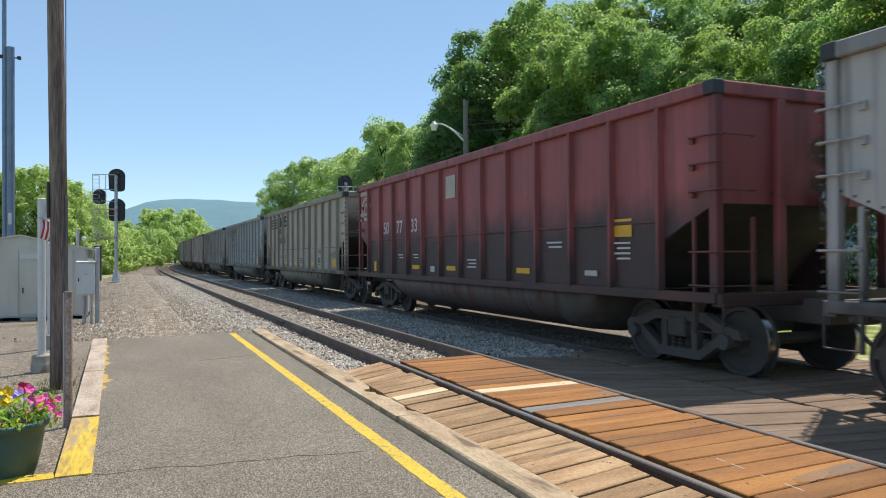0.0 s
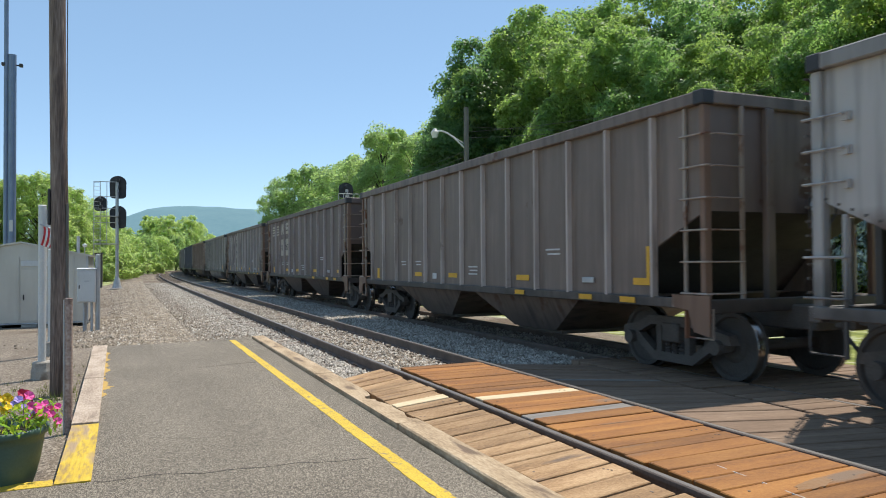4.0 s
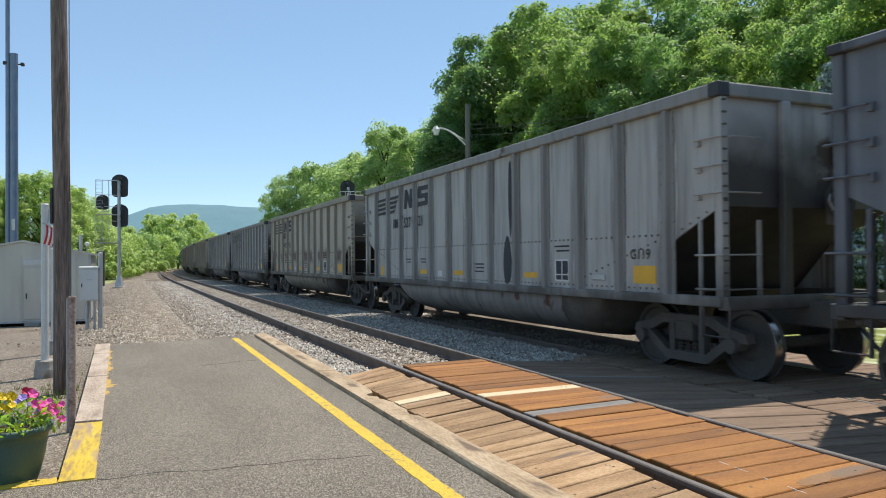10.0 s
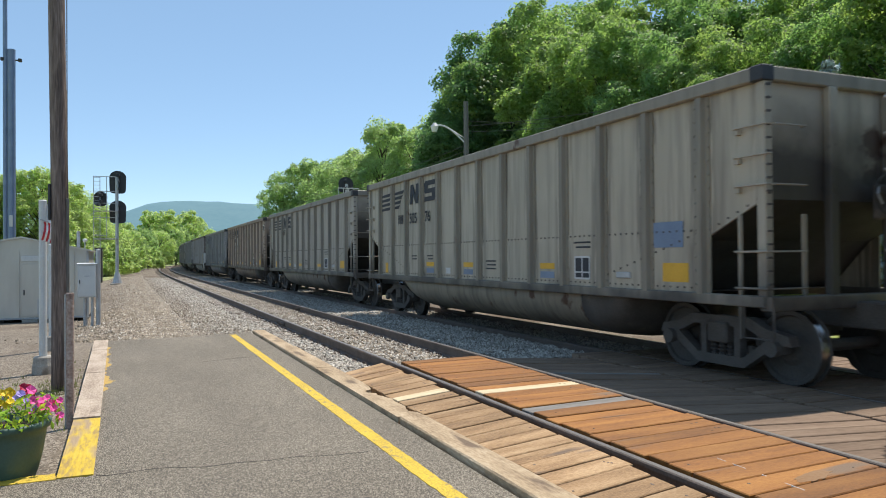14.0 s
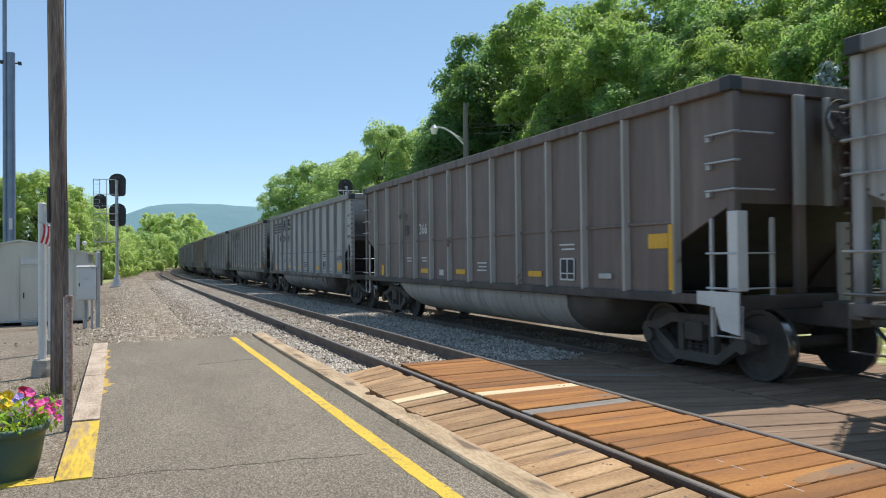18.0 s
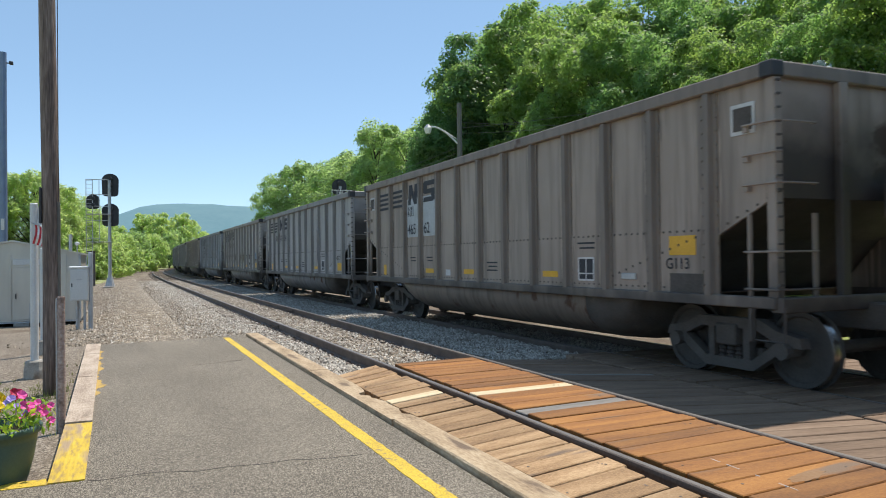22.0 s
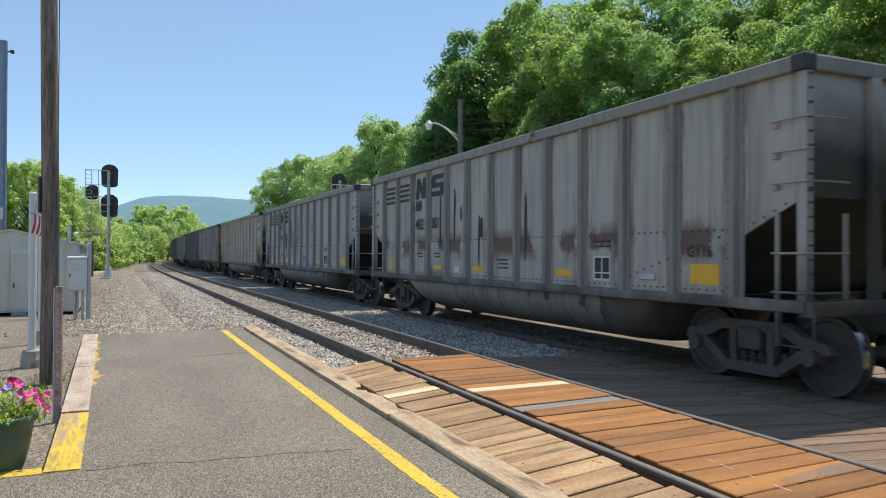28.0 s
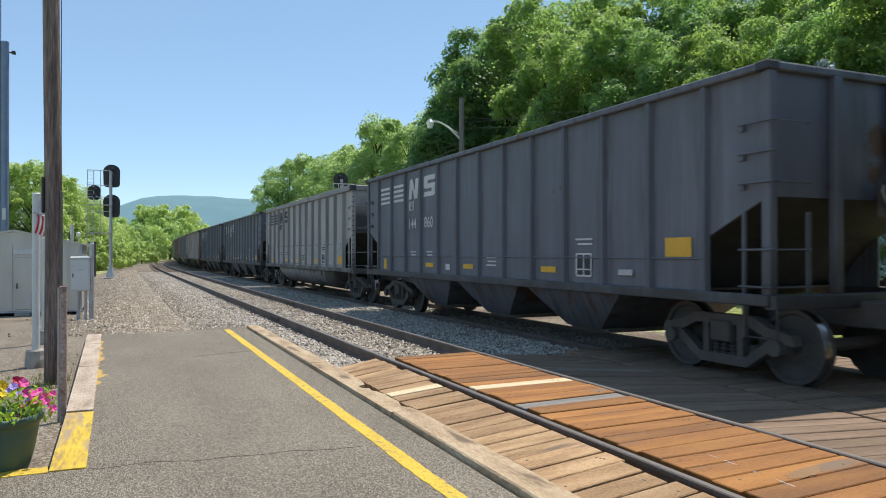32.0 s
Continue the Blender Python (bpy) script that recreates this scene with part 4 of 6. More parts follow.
            for z in zs:
                f = Form()
                x = e * 1.6
                f.pipe([(e * 1.53, st - d * 0.03, z), (x, st - d * 0.03, z), (x, d * 7.38, z), (e * 1.53, d * 7.38, z)], 0.015, 5)
                if not tall and z > 2.2:
                    f.box(e * 1.535 - 0.03, e * 1.535 + 0.03, st - d * 0.03 - 0.035, st - d * 0.03 + 0.035, z - 0.07, z + 0.02)
                put("grab_iron", f, role="iron")
            for z in (zs if tall else (1.2, 1.62, 2.38, 3.06)):
                f = Form()
                y = d * (HALF + 0.07)
                f.pipe([(e * 1.46, d * HALF, z), (e * 1.46, y, z), (e * 0.98, y, z), (e * 0.98, d * HALF, z)], 0.012, 5)
                put("grab_iron", f, role="iron")
            f = Form().soft(e * 0.97 - 0.03, e * 0.97 + 0.03, d * (HALF + 0.02) - 0.02, d * (HALF + 0.02) + 0.02, sill, 2.05 if not tall else top, 0.006)
            put("ladder_stile", f, role="ladder")
            # stirrup step
            f = Form().pipe([(e * 1.52, d * 7.38, sill - 0.1), (e * 1.52, d * 7.38, 0.62), (e * 1.52, d * 6.95, 0.62), (e * 1.52, d * 6.95, sill - 0.1)], 0.016, 5)
            put("stirrup", f, role="iron")
        # draft gear and coupler
        f = Form().soft(-0.2, 0.2, d * 6.0 if d > 0 else -7.75, d * 7.75 if d > 0 else -6.0, 0.70, 1.02, 0.02)
        put("draft_sill", f, UNDER, "under")
        f = Form().soft(-0.07, 0.07, min(d * 7.7, d * 8.0), max(d * 7.7, d * 8.0), 0.80, 0.94, 0.02)
        f.soft(-0.15, 0.12, min(d * 7.95, d * 8.09), max(d * 7.95, d * 8.09), 0.74, 1.0, 0.03)
        put("coupler", f, UNDER, "under")
        f = Form().pipe([(0.25, d * 7.7, 0.75), (0.28, d * 7.95, 0.45), (0.15, d * 8.1, 0.42)], 0.025, 6)
        put("brake_hose", f, BLACK, "under")
        add_truck(car, d * 6.07)
        add_wheels(car, d * 6.07)
    # floor and what hangs below
    if tub:
        rings = []
        for y, h in ((-4.66, 0.06), (-4.62, 0.40), (-4.50, 0.57), (-4.26, 0.71), (-3.9, 0.80), (-3.5, 0.82), (3.5, 0.82), (3.9, 0.80), (4.26, 0.71), (4.50, 0.57), (4.62, 0.40), (4.66, 0.06)):
            rings.append([(1.44 * math.copysign(abs(math.cos(math.pi * i / 16)) ** 0.8, math.cos(math.pi * i / 16)), y, sill - 0.02 - h * math.sin(math.pi * i / 16) ** 0.62) for i in range(17)])
        put("tub", Form().loft(rings[5:]), role="tub", smooth=True)
        # leading end of the tub, a separate piece in a darker tone
        put("tub_end", Form().loft(rings[:6]), UNDER, "under", True, "darker rounded tub end")
        put("floor_sheet", Form().box(-1.48, 1.48, -5.85, 5.85, sill - 0.005, sill + 0.01), UNDER, "under")
    else:
        spots = ((-3.05, 3.0, 0.95), (0, 3.0, 0.95), (3.05, 3.0, 0.95)) if kind == "hopper" else ((-2.3, 4.3, 1.5), (2.3, 4.3, 1.5))
        for y, a, b in spots:
            f = Form().loft([[(-1.45, y - a / 2, sill - 0.03), (1.45, y - a / 2, sill - 0.03), (1.45, y + a / 2, sill - 0.03), (-1.45, y + a / 2, sill - 0.03)],
                             [(-1.1, y - b / 2, 0.36), (1.1, y - b / 2, 0.36), (1.1, y + b / 2, 0.36), (-1.1, y + b / 2, 0.36)]])
            put("hopper_pocket", f, role="tub")
            f = Form().soft(-1.0, 1.0, y - b / 2 - 0.05, y + b / 2 + 0.05, 0.30, 0.37, 0.01)
            put("discharge_door", f, UNDER, "under")
        put("floor_sheet", Form().box(-1.48, 1.48, -5.85, 5.85, sill - 0.01, sill + 0.02), UNDER, "under")
    return car


def add_brake_gear(car, kind, high):
    """Hand brake on the leading end: a wheel with spokes, its housing and a hanging rod."""
    x, y, z = (0.05, -HALF - 0.17, 3.27) if high else (0.28, -HALF - 0.17, 2.3)
    if "gear" not in BRAKE:
        n = 20
        ring = [[((0.25 + 0.014 * math.cos(1.2566 * j)) * math.cos(6.28319 * i / n), 0.014 * math.sin(1.2566 * j), (0.25 + 0.014 * math.cos(1.2566 * j)) * math.sin(6.28319 * i / n)) for j in range(5)] for i in range(n + 1)]
        f = Form().loft(ring, caps=False)
        for i in range(5):
            a = 1.25664 * i + 0.3
            f.tube((0, 0, 0), (0.25 * math.cos(a), 0, 0.25 * math.sin(a)), 0.011, n=5)
        f.tube((0, -0.03, 0), (0, 0.03, 0), 0.04, n=10)
        BRAKE["gear"] = f.mesh("brake_wheel", WHEEL)
        BRAKE["housing"] = Form().soft(-0.14, 0.14, 0.03, 0.13, -0.30, 0.12, 0.02).tube((0.0, 0.06, -0.3), (0.0, 0.06, -1.1), 0.014, n=6).mesh("brake_housing", UNDER)
        BRAKE["lever"] = Form().pipe([(-0.2, 0.0, 0.08), (-0.24, -0.02, 0.0), (-0.16, -0.02, -0.12)], 0.016, 6).mesh("release_lever", GALV)
    part("brake_wheel", BRAKE["gear"], WHEEL, car, at=pose(x, y, z))
    part("brake_housing", BRAKE["housing"], UNDER, car, at=pose(x, y, z))
    part("release_lever", BRAKE["lever"], GALV, car, "bare metal release lever", at=pose(x, y, z))


BRAKE = {}


def flat_on_side(me, y, z, x=-1.53):
    """Pose of a flat mesh that reads from the near side: its x runs back along the car, its y goes up."""
    return Matrix(((0, 0, -1, x), (-1, 0, 0, y), (0, 1, 0, z), (0, 0, 0, 1)))


def panel(i):
    """Middle of a side panel, counted from the trailing end."""
    return 6.3 - 1.05 * (i - 0.5)


def plate(y, z, w, h, x=-1.524, t=0.004):
    return Form().box(x - t, x, y - w / 2, y + w / 2, z - h / 2, z + h / 2)


def emblem(style):
    """Bars and two blocky shapes over the first four panels, each a form of its own."""
    out = []
    x0, x1 = -1.529, -1.524
    slant = 0.10 if style == "slant" else 0.0
    for i in (1, 2):
        for k in range(4):
            z = 3.36 - 0.125 * k - (0.04 if slant else 0)
            c = panel(i)
            r = c - 0.36 + (0.11 * k if slant and i == 2 else 0.0)
            out.append(("emblem_bar", Form().slab([(c + 0.36 - (0.09 * k * 0 if slant else 0), z), (r, z + (0.02 if slant else 0)), (r + slant, z - 0.065), (c + 0.36, z - 0.065)], "x", x0, x1)))
    a, b = panel(3), panel(4)
    zt, zb = 3.42, 2.93
    # first shape: two posts and a diagonal
    out.append(("emblem_block", Form().slab([(a + 0.30, zb), (a + 0.22, zt), (a + 0.04, zt), (a - 0.10, zb + 0.2), (a - 0.16, zt), (a - 0.36, zt), (a - 0.28, zb), (a - 0.10, zb), (a + 0.08, zt - 0.22), (a + 0.12, zb)], "x", x0, x1)))
    # second shape: a band that turns twice
    out.append(("emblem_block", Form().slab([(b - 0.34, 3.42), (b - 0.32, 3.31), (b + 0.12, 3.31), (b + 0.12, 3.23), (b - 0.34, 3.23), (b - 0.34, 2.98), (b - 0.28, 2.93), (b + 0.34, 2.93), (b + 0.32, 3.04), (b - 0.14, 3.04), (b - 0.14, 3.12), (b + 0.28, 3.12), (b + 0.34, 3.17), (b + 0.34, 3.37), (b + 0.28, 3.42)], "x", x0, x1)))
    return out


def grid_box():
    """The white frame of the consolidated data stencil."""
    f = Form()
    y, z, w, h = panel(10), 1.40, 0.40, 0.34
    x0, x1 = -1.533, -1.526
    for a in (-1, 1):
        f.box(x0, x1, y + a * w / 2 - 0.014, y + a * w / 2 + 0.014, z - h / 2, z + h / 2)
        f.box(x0, x1, y - w / 2, y + w / 2, z + a * h / 2 - 0.014, z + a * h / 2 + 0.014)
    f.box(x0, x1, y - 0.012, y + 0.012, z - h / 2, z + h / 2)
    f.box(x0, x1, y - w / 2, y + w / 2, z - 0.08, z - 0.06)
    return f


def small_print(y, z, lines, w=0.5):
    f = Form()
    for k in range(lines):
        f.box(-1.532, -1.526, y - w / 2, y + w / 2 - 0.06 * (k % 2), z - 0.075 * k - 0.014, z - 0.075 * k + 0.014)
    return f


def scrawl(y, z, w, h, seed):
    """A sprayed tag as a looping stroke."""
    rng = random.Random(seed)
    f = Form()
    pts = []
    n = 26
    for i in range(n):
        u = i / (n - 1)
        pts.append((-1.528, y + w / 2 - w * u + 0.05 * w * math.sin(i * 1.9), z + h * 0.5 * math.sin(i * 1.35 + seed) * rng.uniform(0.6, 1.0)))
    vs = []
    for i, p in enumerate(pts):
        a, b = pts[max(i - 1, 0)], pts[min(i + 1, n - 1)]
        side = Vector((0, a[2] - b[2], b[1] - a[1])).normalized() * 0.022
        vs += [(-1.529, p[1] + side.y, p[2] + side.z), (-1.529, p[1] - side.y, p[2] - side.z)]
    f.add(vs, [(2 * i, 2 * i + 1, 2 * i + 3, 2 * i + 2) for i in range(n - 1)])
    return f


def blot(y, z, w, h, seed):
    """An uneven round patch."""
    o = []
    for i in range(18):
        a = 6.28319 * i / 18
        r = 1 + 0.22 * noise.noise(Vector((math.cos(a) * 1.4, math.sin(a) * 1.4, seed * 3.1)))
        o.append((y + w / 2 * r * math.cos(a), z + h / 2 * r * math.sin(a)))
    return Form().slab(o, "x", -1.528, -1.5235)


GREY, LIGHT, TAN, BROWN, DARK, COAL = (0.26, 0.265, 0.275), (0.34, 0.34, 0.345), (0.33, 0.30, 0.25), (0.23, 0.175, 0.14), (0.10, 0.087, 0.082), (0.066, 0.074, 0.093)
# kind, tone, emblem, number pieces (words by panel), class code, extras
CARS = {
    -1: ("tub", LIGHT, "bars", "3:500|4:31", "", ""),
    0: ("smooth", (0.163, 0.046, 0.048), "ring", "2:50|3:77|4:33", "", "red"), 1: ("tub", TAN, "bars", "3:500|4:31", "G117R", ""), 2: ("tub", (0.314, 0.337, 0.359), "bars", "3:483|4:71", "", ""), 3: ("tub", LIGHT, "slant", "3:522", "G111", "rust streak"),
    4: ("ladder", (0.107, 0.085, 0.074), "", "", "", ""), 5: ("ladder", (0.068, 0.052, 0.048), "cream", "3:10|4:067", "", "plate"), 6: ("ladder", DARK, "cream", "4:236", "", "plate"), 7: ("tub", (0.337, 0.331, 0.309), "bars", "3:504|4:83", "", ""),
    8: ("tub", BROWN, "bars", "3:470|4:10", "", "tags patch"), 9: ("hopper", COAL, "white", "3:147|4:114", "H65", "heart"), 10: ("tub", (0.303, 0.309, 0.314), "slant", "3:527|4:21", "G119", "tar"), 11: ("tub", (0.320, 0.298, 0.253), "bars", "3:497|4:18", "", "rust"),
    12: ("tub", GREY, "slant", "3:508|4:70", "G117", ""), 13: ("tub", LIGHT, "bars", "3:486|4:98", "G116", "tag weld"), 14: ("tub", (0.337, 0.309, 0.253), "slant", "3:505|4:76", "", "blue"), 15: ("tub", (0.292, 0.270, 0.236), "bars", "", "", ""),
    16: ("tub", (0.264, 0.208, 0.169), "bars", "3:469|4:29", "", "patch"), 17: ("tub", (0.281, 0.292, 0.303), "slant", "3:52|4:18", "", "streak twotone"), 18: ("smooth", (0.085, 0.068, 0.064), "plain", "3:10|4:366", "", "silver"), 19: ("tub", (0.331, 0.342, 0.354), "slant", "3:509|4:98", "G117R", ""),
    20: ("tub", (0.264, 0.264, 0.264), "slant", "3:511|4:41", "", ""), 21: ("tub", (0.253, 0.253, 0.253), "slant", "3:533|4:14", "", "streak"), 22: ("tub", (0.215, 0.183, 0.158), "bars", "3:465|4:62", "G113", "patch"), 23: ("tub", (0.275, 0.275, 0.281), "slant", "3:518|4:54", "G117", "streak"),
    24: ("tub", (0.292, 0.281, 0.275), "slant", "3:506|4:98", "", "rust blue"), 25: ("tub", (0.314, 0.337, 0.365), "bars", "3:485|4:67", "G116", ""), 26: ("tub", (0.253, 0.225, 0.197), "bars", "", "", "patch"), 27: ("tub", (0.298, 0.292, 0.281), "bars", "3:486|4:34", "", ""),
    28: ("tub", (0.281, 0.281, 0.275), "bars", "3:482|4:80", "G116", "rust streak"), 29: ("tub", (0.275, 0.281, 0.292), "bars", "3:484|4:26", "", "streak"), 30: ("smooth", (0.314, 0.298, 0.270), "", "3:10|4:707", "", "tagend"), 31: ("ladder", (0.066, 0.059, 0.059), "cream", "4:078", "", "plate"),
    32: ("hopper", COAL, "white", "3:144|4:860", "", ""), 33: ("tub", LIGHT, "bars", "", "", ""), 34: ("hopper", COAL, "white", "", "", ""), 35: ("hopper", COAL, "white", "", "", ""), 36: ("ladder", DARK, "", "", "", ""), 37: ("tub", GREY, "bars", "", "", ""),
    38: ("tub", BROWN, "bars", "", "", ""), 39: ("tub", TAN, "bars", "", "", ""), 40: ("tub", GREY, "slant", "", "", ""), 41: ("hopper", COAL, "white", "", "", ""), 42: ("tub", GREY, "bars", "", "", ""), 43: ("tub", BROWN, "bars", "", "", ""), 44: ("tub", LIGHT, "slant", "", "", "")}
# how far each car's leading end stands off the even spacing, in metres
SHIFT = {1: .40, 2: .18, 3: .36, 4: .26, 5: .2, 6: .12, 7: .14, 8: .01, 9: .08, 10: .14, 11: .12, 12: -.06, 13: -.64, 14: -.47, 15: -.3, 16: -.15, 17: -.06, 18: .06, 19: .08, 20: -.2, 21: -.78, 22: -.56, 23: -.54, 24: -.72, 25: -1.0, 26: -.9, 27: -.87, 28: -.84, 29: -1.02, 30: -.9, 31: -.18, 32: -.26}
TRAIN = {}


def shift(k):
    return SHIFT.get(k, -0.3 if k > 32 else 0.0)


def body_length(k):
    return min(15.3, max(13.9, PITCH + shift(k + 1) - shift(k) - 1.55))




def build_train():
    proto = {k: build_car(k) for k in ("tub", "smooth", "hopper", "ladder")}
    share = {("emblem", s): [(n, f.mesh(n, DARK_STENCIL)) for n, f in emblem(s)] for s in ("bars", "slant")}
    for low in (False, True):
        y, z = (panel(2) - 0.1, 2.58) if low else (panel(3) + 0.1, 2.76)
        f = Form()
        for d in (0.12, -0.08):
            f.box(-1.53, -1.525, y + d - 0.07, y + d - 0.03, z - 0.12, z + 0.12)
            f.box(-1.53, -1.525, y + d + 0.03, y + d + 0.07, z - 0.12, z + 0.12)
        share["mark", low] = f.mesh("reporting_mark", DARK_STENCIL)
    share["grid"] = grid_box().mesh("data_frame", STENCIL)
    share["back"] = plate(panel(10), 1.40, 0.37, 0.31).mesh("data_plate", DARK_STENCIL)
    share["print"] = small_print(panel(3), 1.62, 2, 0.35).mesh("small_print", DARK_STENCIL)
    share["print2"] = small_print(panel(4), 1.62, 2, 0.35).mesh("small_print", DARK_STENCIL)
    share["print3"] = small_print(panel(7), 1.5, 3, 0.42).mesh("small_print", DARK_STENCIL)
    share["print4"] = small_print(panel(10), 1.8, 2, 0.45).mesh("small_print", DARK_STENCIL)
    share["bar"] = {i: plate(panel(i), 1.31, 0.47, 0.10).mesh("reflector", REFLECT) for i in (4, 6, 9)}
    share["end"] = plate(panel(1), 1.3, 0.2, 0.28).mesh("reflector", REFLECT)
    share["big"] = plate(panel(12) - 0.03, 1.36, 0.49, 0.25).mesh("reflector", REFLECT)
    share["tag"] = plate(panel(5), 1.28, 0.24, 0.13).mesh("notice_plate", STENCIL)
    share["bracket"] = Form().soft(-1.55, -1.52, panel(11) - 0.16, panel(11) + 0.16, 1.26, 1.35, 0.01).mesh("card_holder", GALV)
    names = {"tub": "bathtub_coal_gondola", "smooth": "bathtub_coal_gondola", "hopper": "coal_hopper_car", "ladder": "coal_hopper_car"}
    for k, (kind, tone, mark, digits, code, extra) in sorted(CARS.items()):
        car = copy_thing(proto[kind], pose(0, 0, 0))
        car.name = names[kind]
        car.scale = (1, body_length(k) / (2 * HALF), 1)
        dark = sum(tone) < 0.3
        red = "red" in extra
        shade = sum(tone) / 3
        tone = tuple(v * w * (0.32 if red else 0.30 if dark else 0.415) * (shade / 0.33) ** 0.55 / shade for v, w in zip(tone, (1.05, 1.0, 0.95)))
        rng = random.Random(100 + k)
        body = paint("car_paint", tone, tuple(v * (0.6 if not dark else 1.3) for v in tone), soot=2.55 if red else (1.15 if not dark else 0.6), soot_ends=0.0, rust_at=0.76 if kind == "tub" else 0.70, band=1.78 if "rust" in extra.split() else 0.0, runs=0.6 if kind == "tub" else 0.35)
        rails = paint("car_trim", tuple(v * (0.55 if red else 0.85) + (0.02 if not red else 0) for v in tone), tuple(v * 0.55 for v in tone), soot=1.6, rust_at=0.64)
        chords = paint("car_chord_paint", tuple(v * (0.62 if not dark else 1.0) for v in tone), tuple(v * 0.4 for v in tone), soot=0.5, rust_at=0.6)
        rusty = paint("rusty_steel", (0.21, 0.125, 0.085), (0.13, 0.068, 0.042), rust=(0.30, 0.25, 0.21), rust_at=0.58, soot=0.5) if kind == "ladder" else None
        k_post = 1.7 if kind == "ladder" else 0.9 if dark else 0.58 if kind == "tub" else 1.0
        posts = paint("car_post_paint", tuple(v * k_post + (0.19 if kind == "ladder" else 0.0) for v in tone), tuple(v * k_post * 0.6 for v in tone), soot=1.9 if red else 1.0, rust_at=0.68)
        pale = paint("bare_steel_paint", (0.40, 0.385, 0.36), (0.25, 0.23, 0.21), soot=0.4, rust_at=0.66) if "silver" in extra else None
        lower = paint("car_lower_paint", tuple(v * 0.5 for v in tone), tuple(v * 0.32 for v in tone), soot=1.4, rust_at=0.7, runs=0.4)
        # tub: the body tone darkened, dark grey on the red car
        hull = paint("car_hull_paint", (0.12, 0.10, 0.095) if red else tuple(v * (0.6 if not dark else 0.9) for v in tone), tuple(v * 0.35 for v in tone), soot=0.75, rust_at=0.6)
        ends = paint("car_end_paint", tone, tuple(v * 0.6 for v in tone), soot=3.3 if not dark else 1.8, rust_at=0.66)
        irons = paint("car_iron", (0.36, 0.30, 0.25), (0.22, 0.13, 0.085), rust=(0.17, 0.075, 0.04), rust_at=0.5, soot=0.5) if kind == "ladder" else rails
        for o in [o for o in car.children if o.name.split(".")[0] == "grab_iron" and o.data.vertices[0].co.x > 0.5]:
            bpy.data.objects.remove(o)
        if k > 34:
            for o in [o for o in car.children_recursive if o.name.split(".")[0] in ("grab_iron", "stirrup", "spring", "tread", "brake_hose", "rivets")]:
                bpy.data.objects.remove(o)
        for o in car.children:
            role = o.get("role", "")
            if role == "lower":
                repaint(o, lower if "twotone" in extra else body)
            elif role in ("body", "tub"):
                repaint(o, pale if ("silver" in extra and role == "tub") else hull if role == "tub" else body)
            elif role == "post":
                repaint(o, pale if "silver" in extra else posts)
            elif role in ("chord", "sill", "corner", "ladder"):
                repaint(o, GALV if ("silver" in extra and role == "ladder") else rusty if (kind == "ladder" and role == "corner") else irons if role in ("ladder", "corner") else chords if role == "chord" else rails)
            elif role == "end":
                repaint(o, ends)
            elif role == "iron":
                repaint(o, GALV if "silver" in extra else irons)
        words = {True: STENCIL, False: DARK_STENCIL}[dark or red]
        if mark in ("bars", "slant", "white", "cream"):
            for n, me in share["emblem", "slant" if mark == "slant" else "bars"]:
                repaint(part(n, me, words, car), {"white": STENCIL, "cream": CREAM}.get(mark, DARK_STENCIL))
        if "plate" in extra:
            for i in (3, 4) if k == 5 else (4,):
                part("number_patch", plate(panel(i) + 0.0, 2.33, 0.72, 0.75, -1.5235, 0.003), CREAM, car, "faded white number patch")
        if "patch" in extra:
            for i in (3, 4):
                part("number_patch", plate(panel(i), 2.6, 0.74, 0.95, -1.5235, 0.003), CREAM if k == 16 else GALV, car, "pale repaint patch")
            for y in (6.83, -6.83):
                part("window_sign", plate(y, 3.16, 0.36, 0.36, -1.52, 0.004), STENCIL, car, "white square sign")
                part("sign_face", plate(y, 3.16, 0.28, 0.27, -1.525, 0.004), UNDER, car)
        for bit in digits.split("|") if digits else ():
            i, text = bit.split(":")
            size = 0.46 if red else 0.36
            me = lettering(text, size)
            me.materials.clear()
            me.materials.append(DARK_STENCIL)
            ob = part("car_number", me, words, car, at=flat_on_side(me, panel(int(i)) + 0.32, 2.45 if mark == "slant" else 2.2, -1.532))
            repaint(ob, DARK_STENCIL if "plate" in extra else words)
        if mark in ("bars", "slant", "white"):
            ob = part("reporting_mark", share["mark", mark == "slant"], words, car)
            repaint(ob, words)
        for key in ("print", "print2", "print3", "print4") if k < 35 else ():
            repaint(part("small_print", share[key], words, car), words)
        if not red and kind != "ladder":
            part("data_plate", share["back"], DARK_STENCIL, car)
            repaint(part("data_frame", share["grid"], STENCIL, car), STENCIL)
        for i in (4, 6, 9):
            part("reflector", share["bar"][i], REFLECT, car, "yellow reflector strip", at=pose(0, 0, 0.11 if k == 14 else 0.0))
        part("reflector", share["end"], REFLECT, car, "yellow reflector square")
        if kind == "ladder":
            if k in (31, 18):
                part("reflector", plate(panel(12), 1.86, 0.42, 0.22), REFLECT, car, "yellow reflector plate")
            else:
                part("reflector", Form().slab([(panel(12) - 0.42, 1.8), (panel(12) - 0.35, 1.8), (panel(12) - 0.35, 1.36), (panel(12) - 0.06, 1.36), (panel(12) - 0.06, 1.26), (panel(12) - 0.42, 1.26)], "x", -1.53, -1.524), REFLECT, car, "yellow reflector bent to an L")
            for i in (12,) if k == 31 else (9, 11, 12):
                part("sill_reflector", plate(panel(i), 1.05, 0.34, 0.08, -1.592), REFLECT, car, "worn yellow reflector strip")
        elif "silver" in extra:
            part("reflector", plate(panel(12) - 0.14, 1.80, 0.40, 0.2), REFLECT, car, "yellow reflector plate")
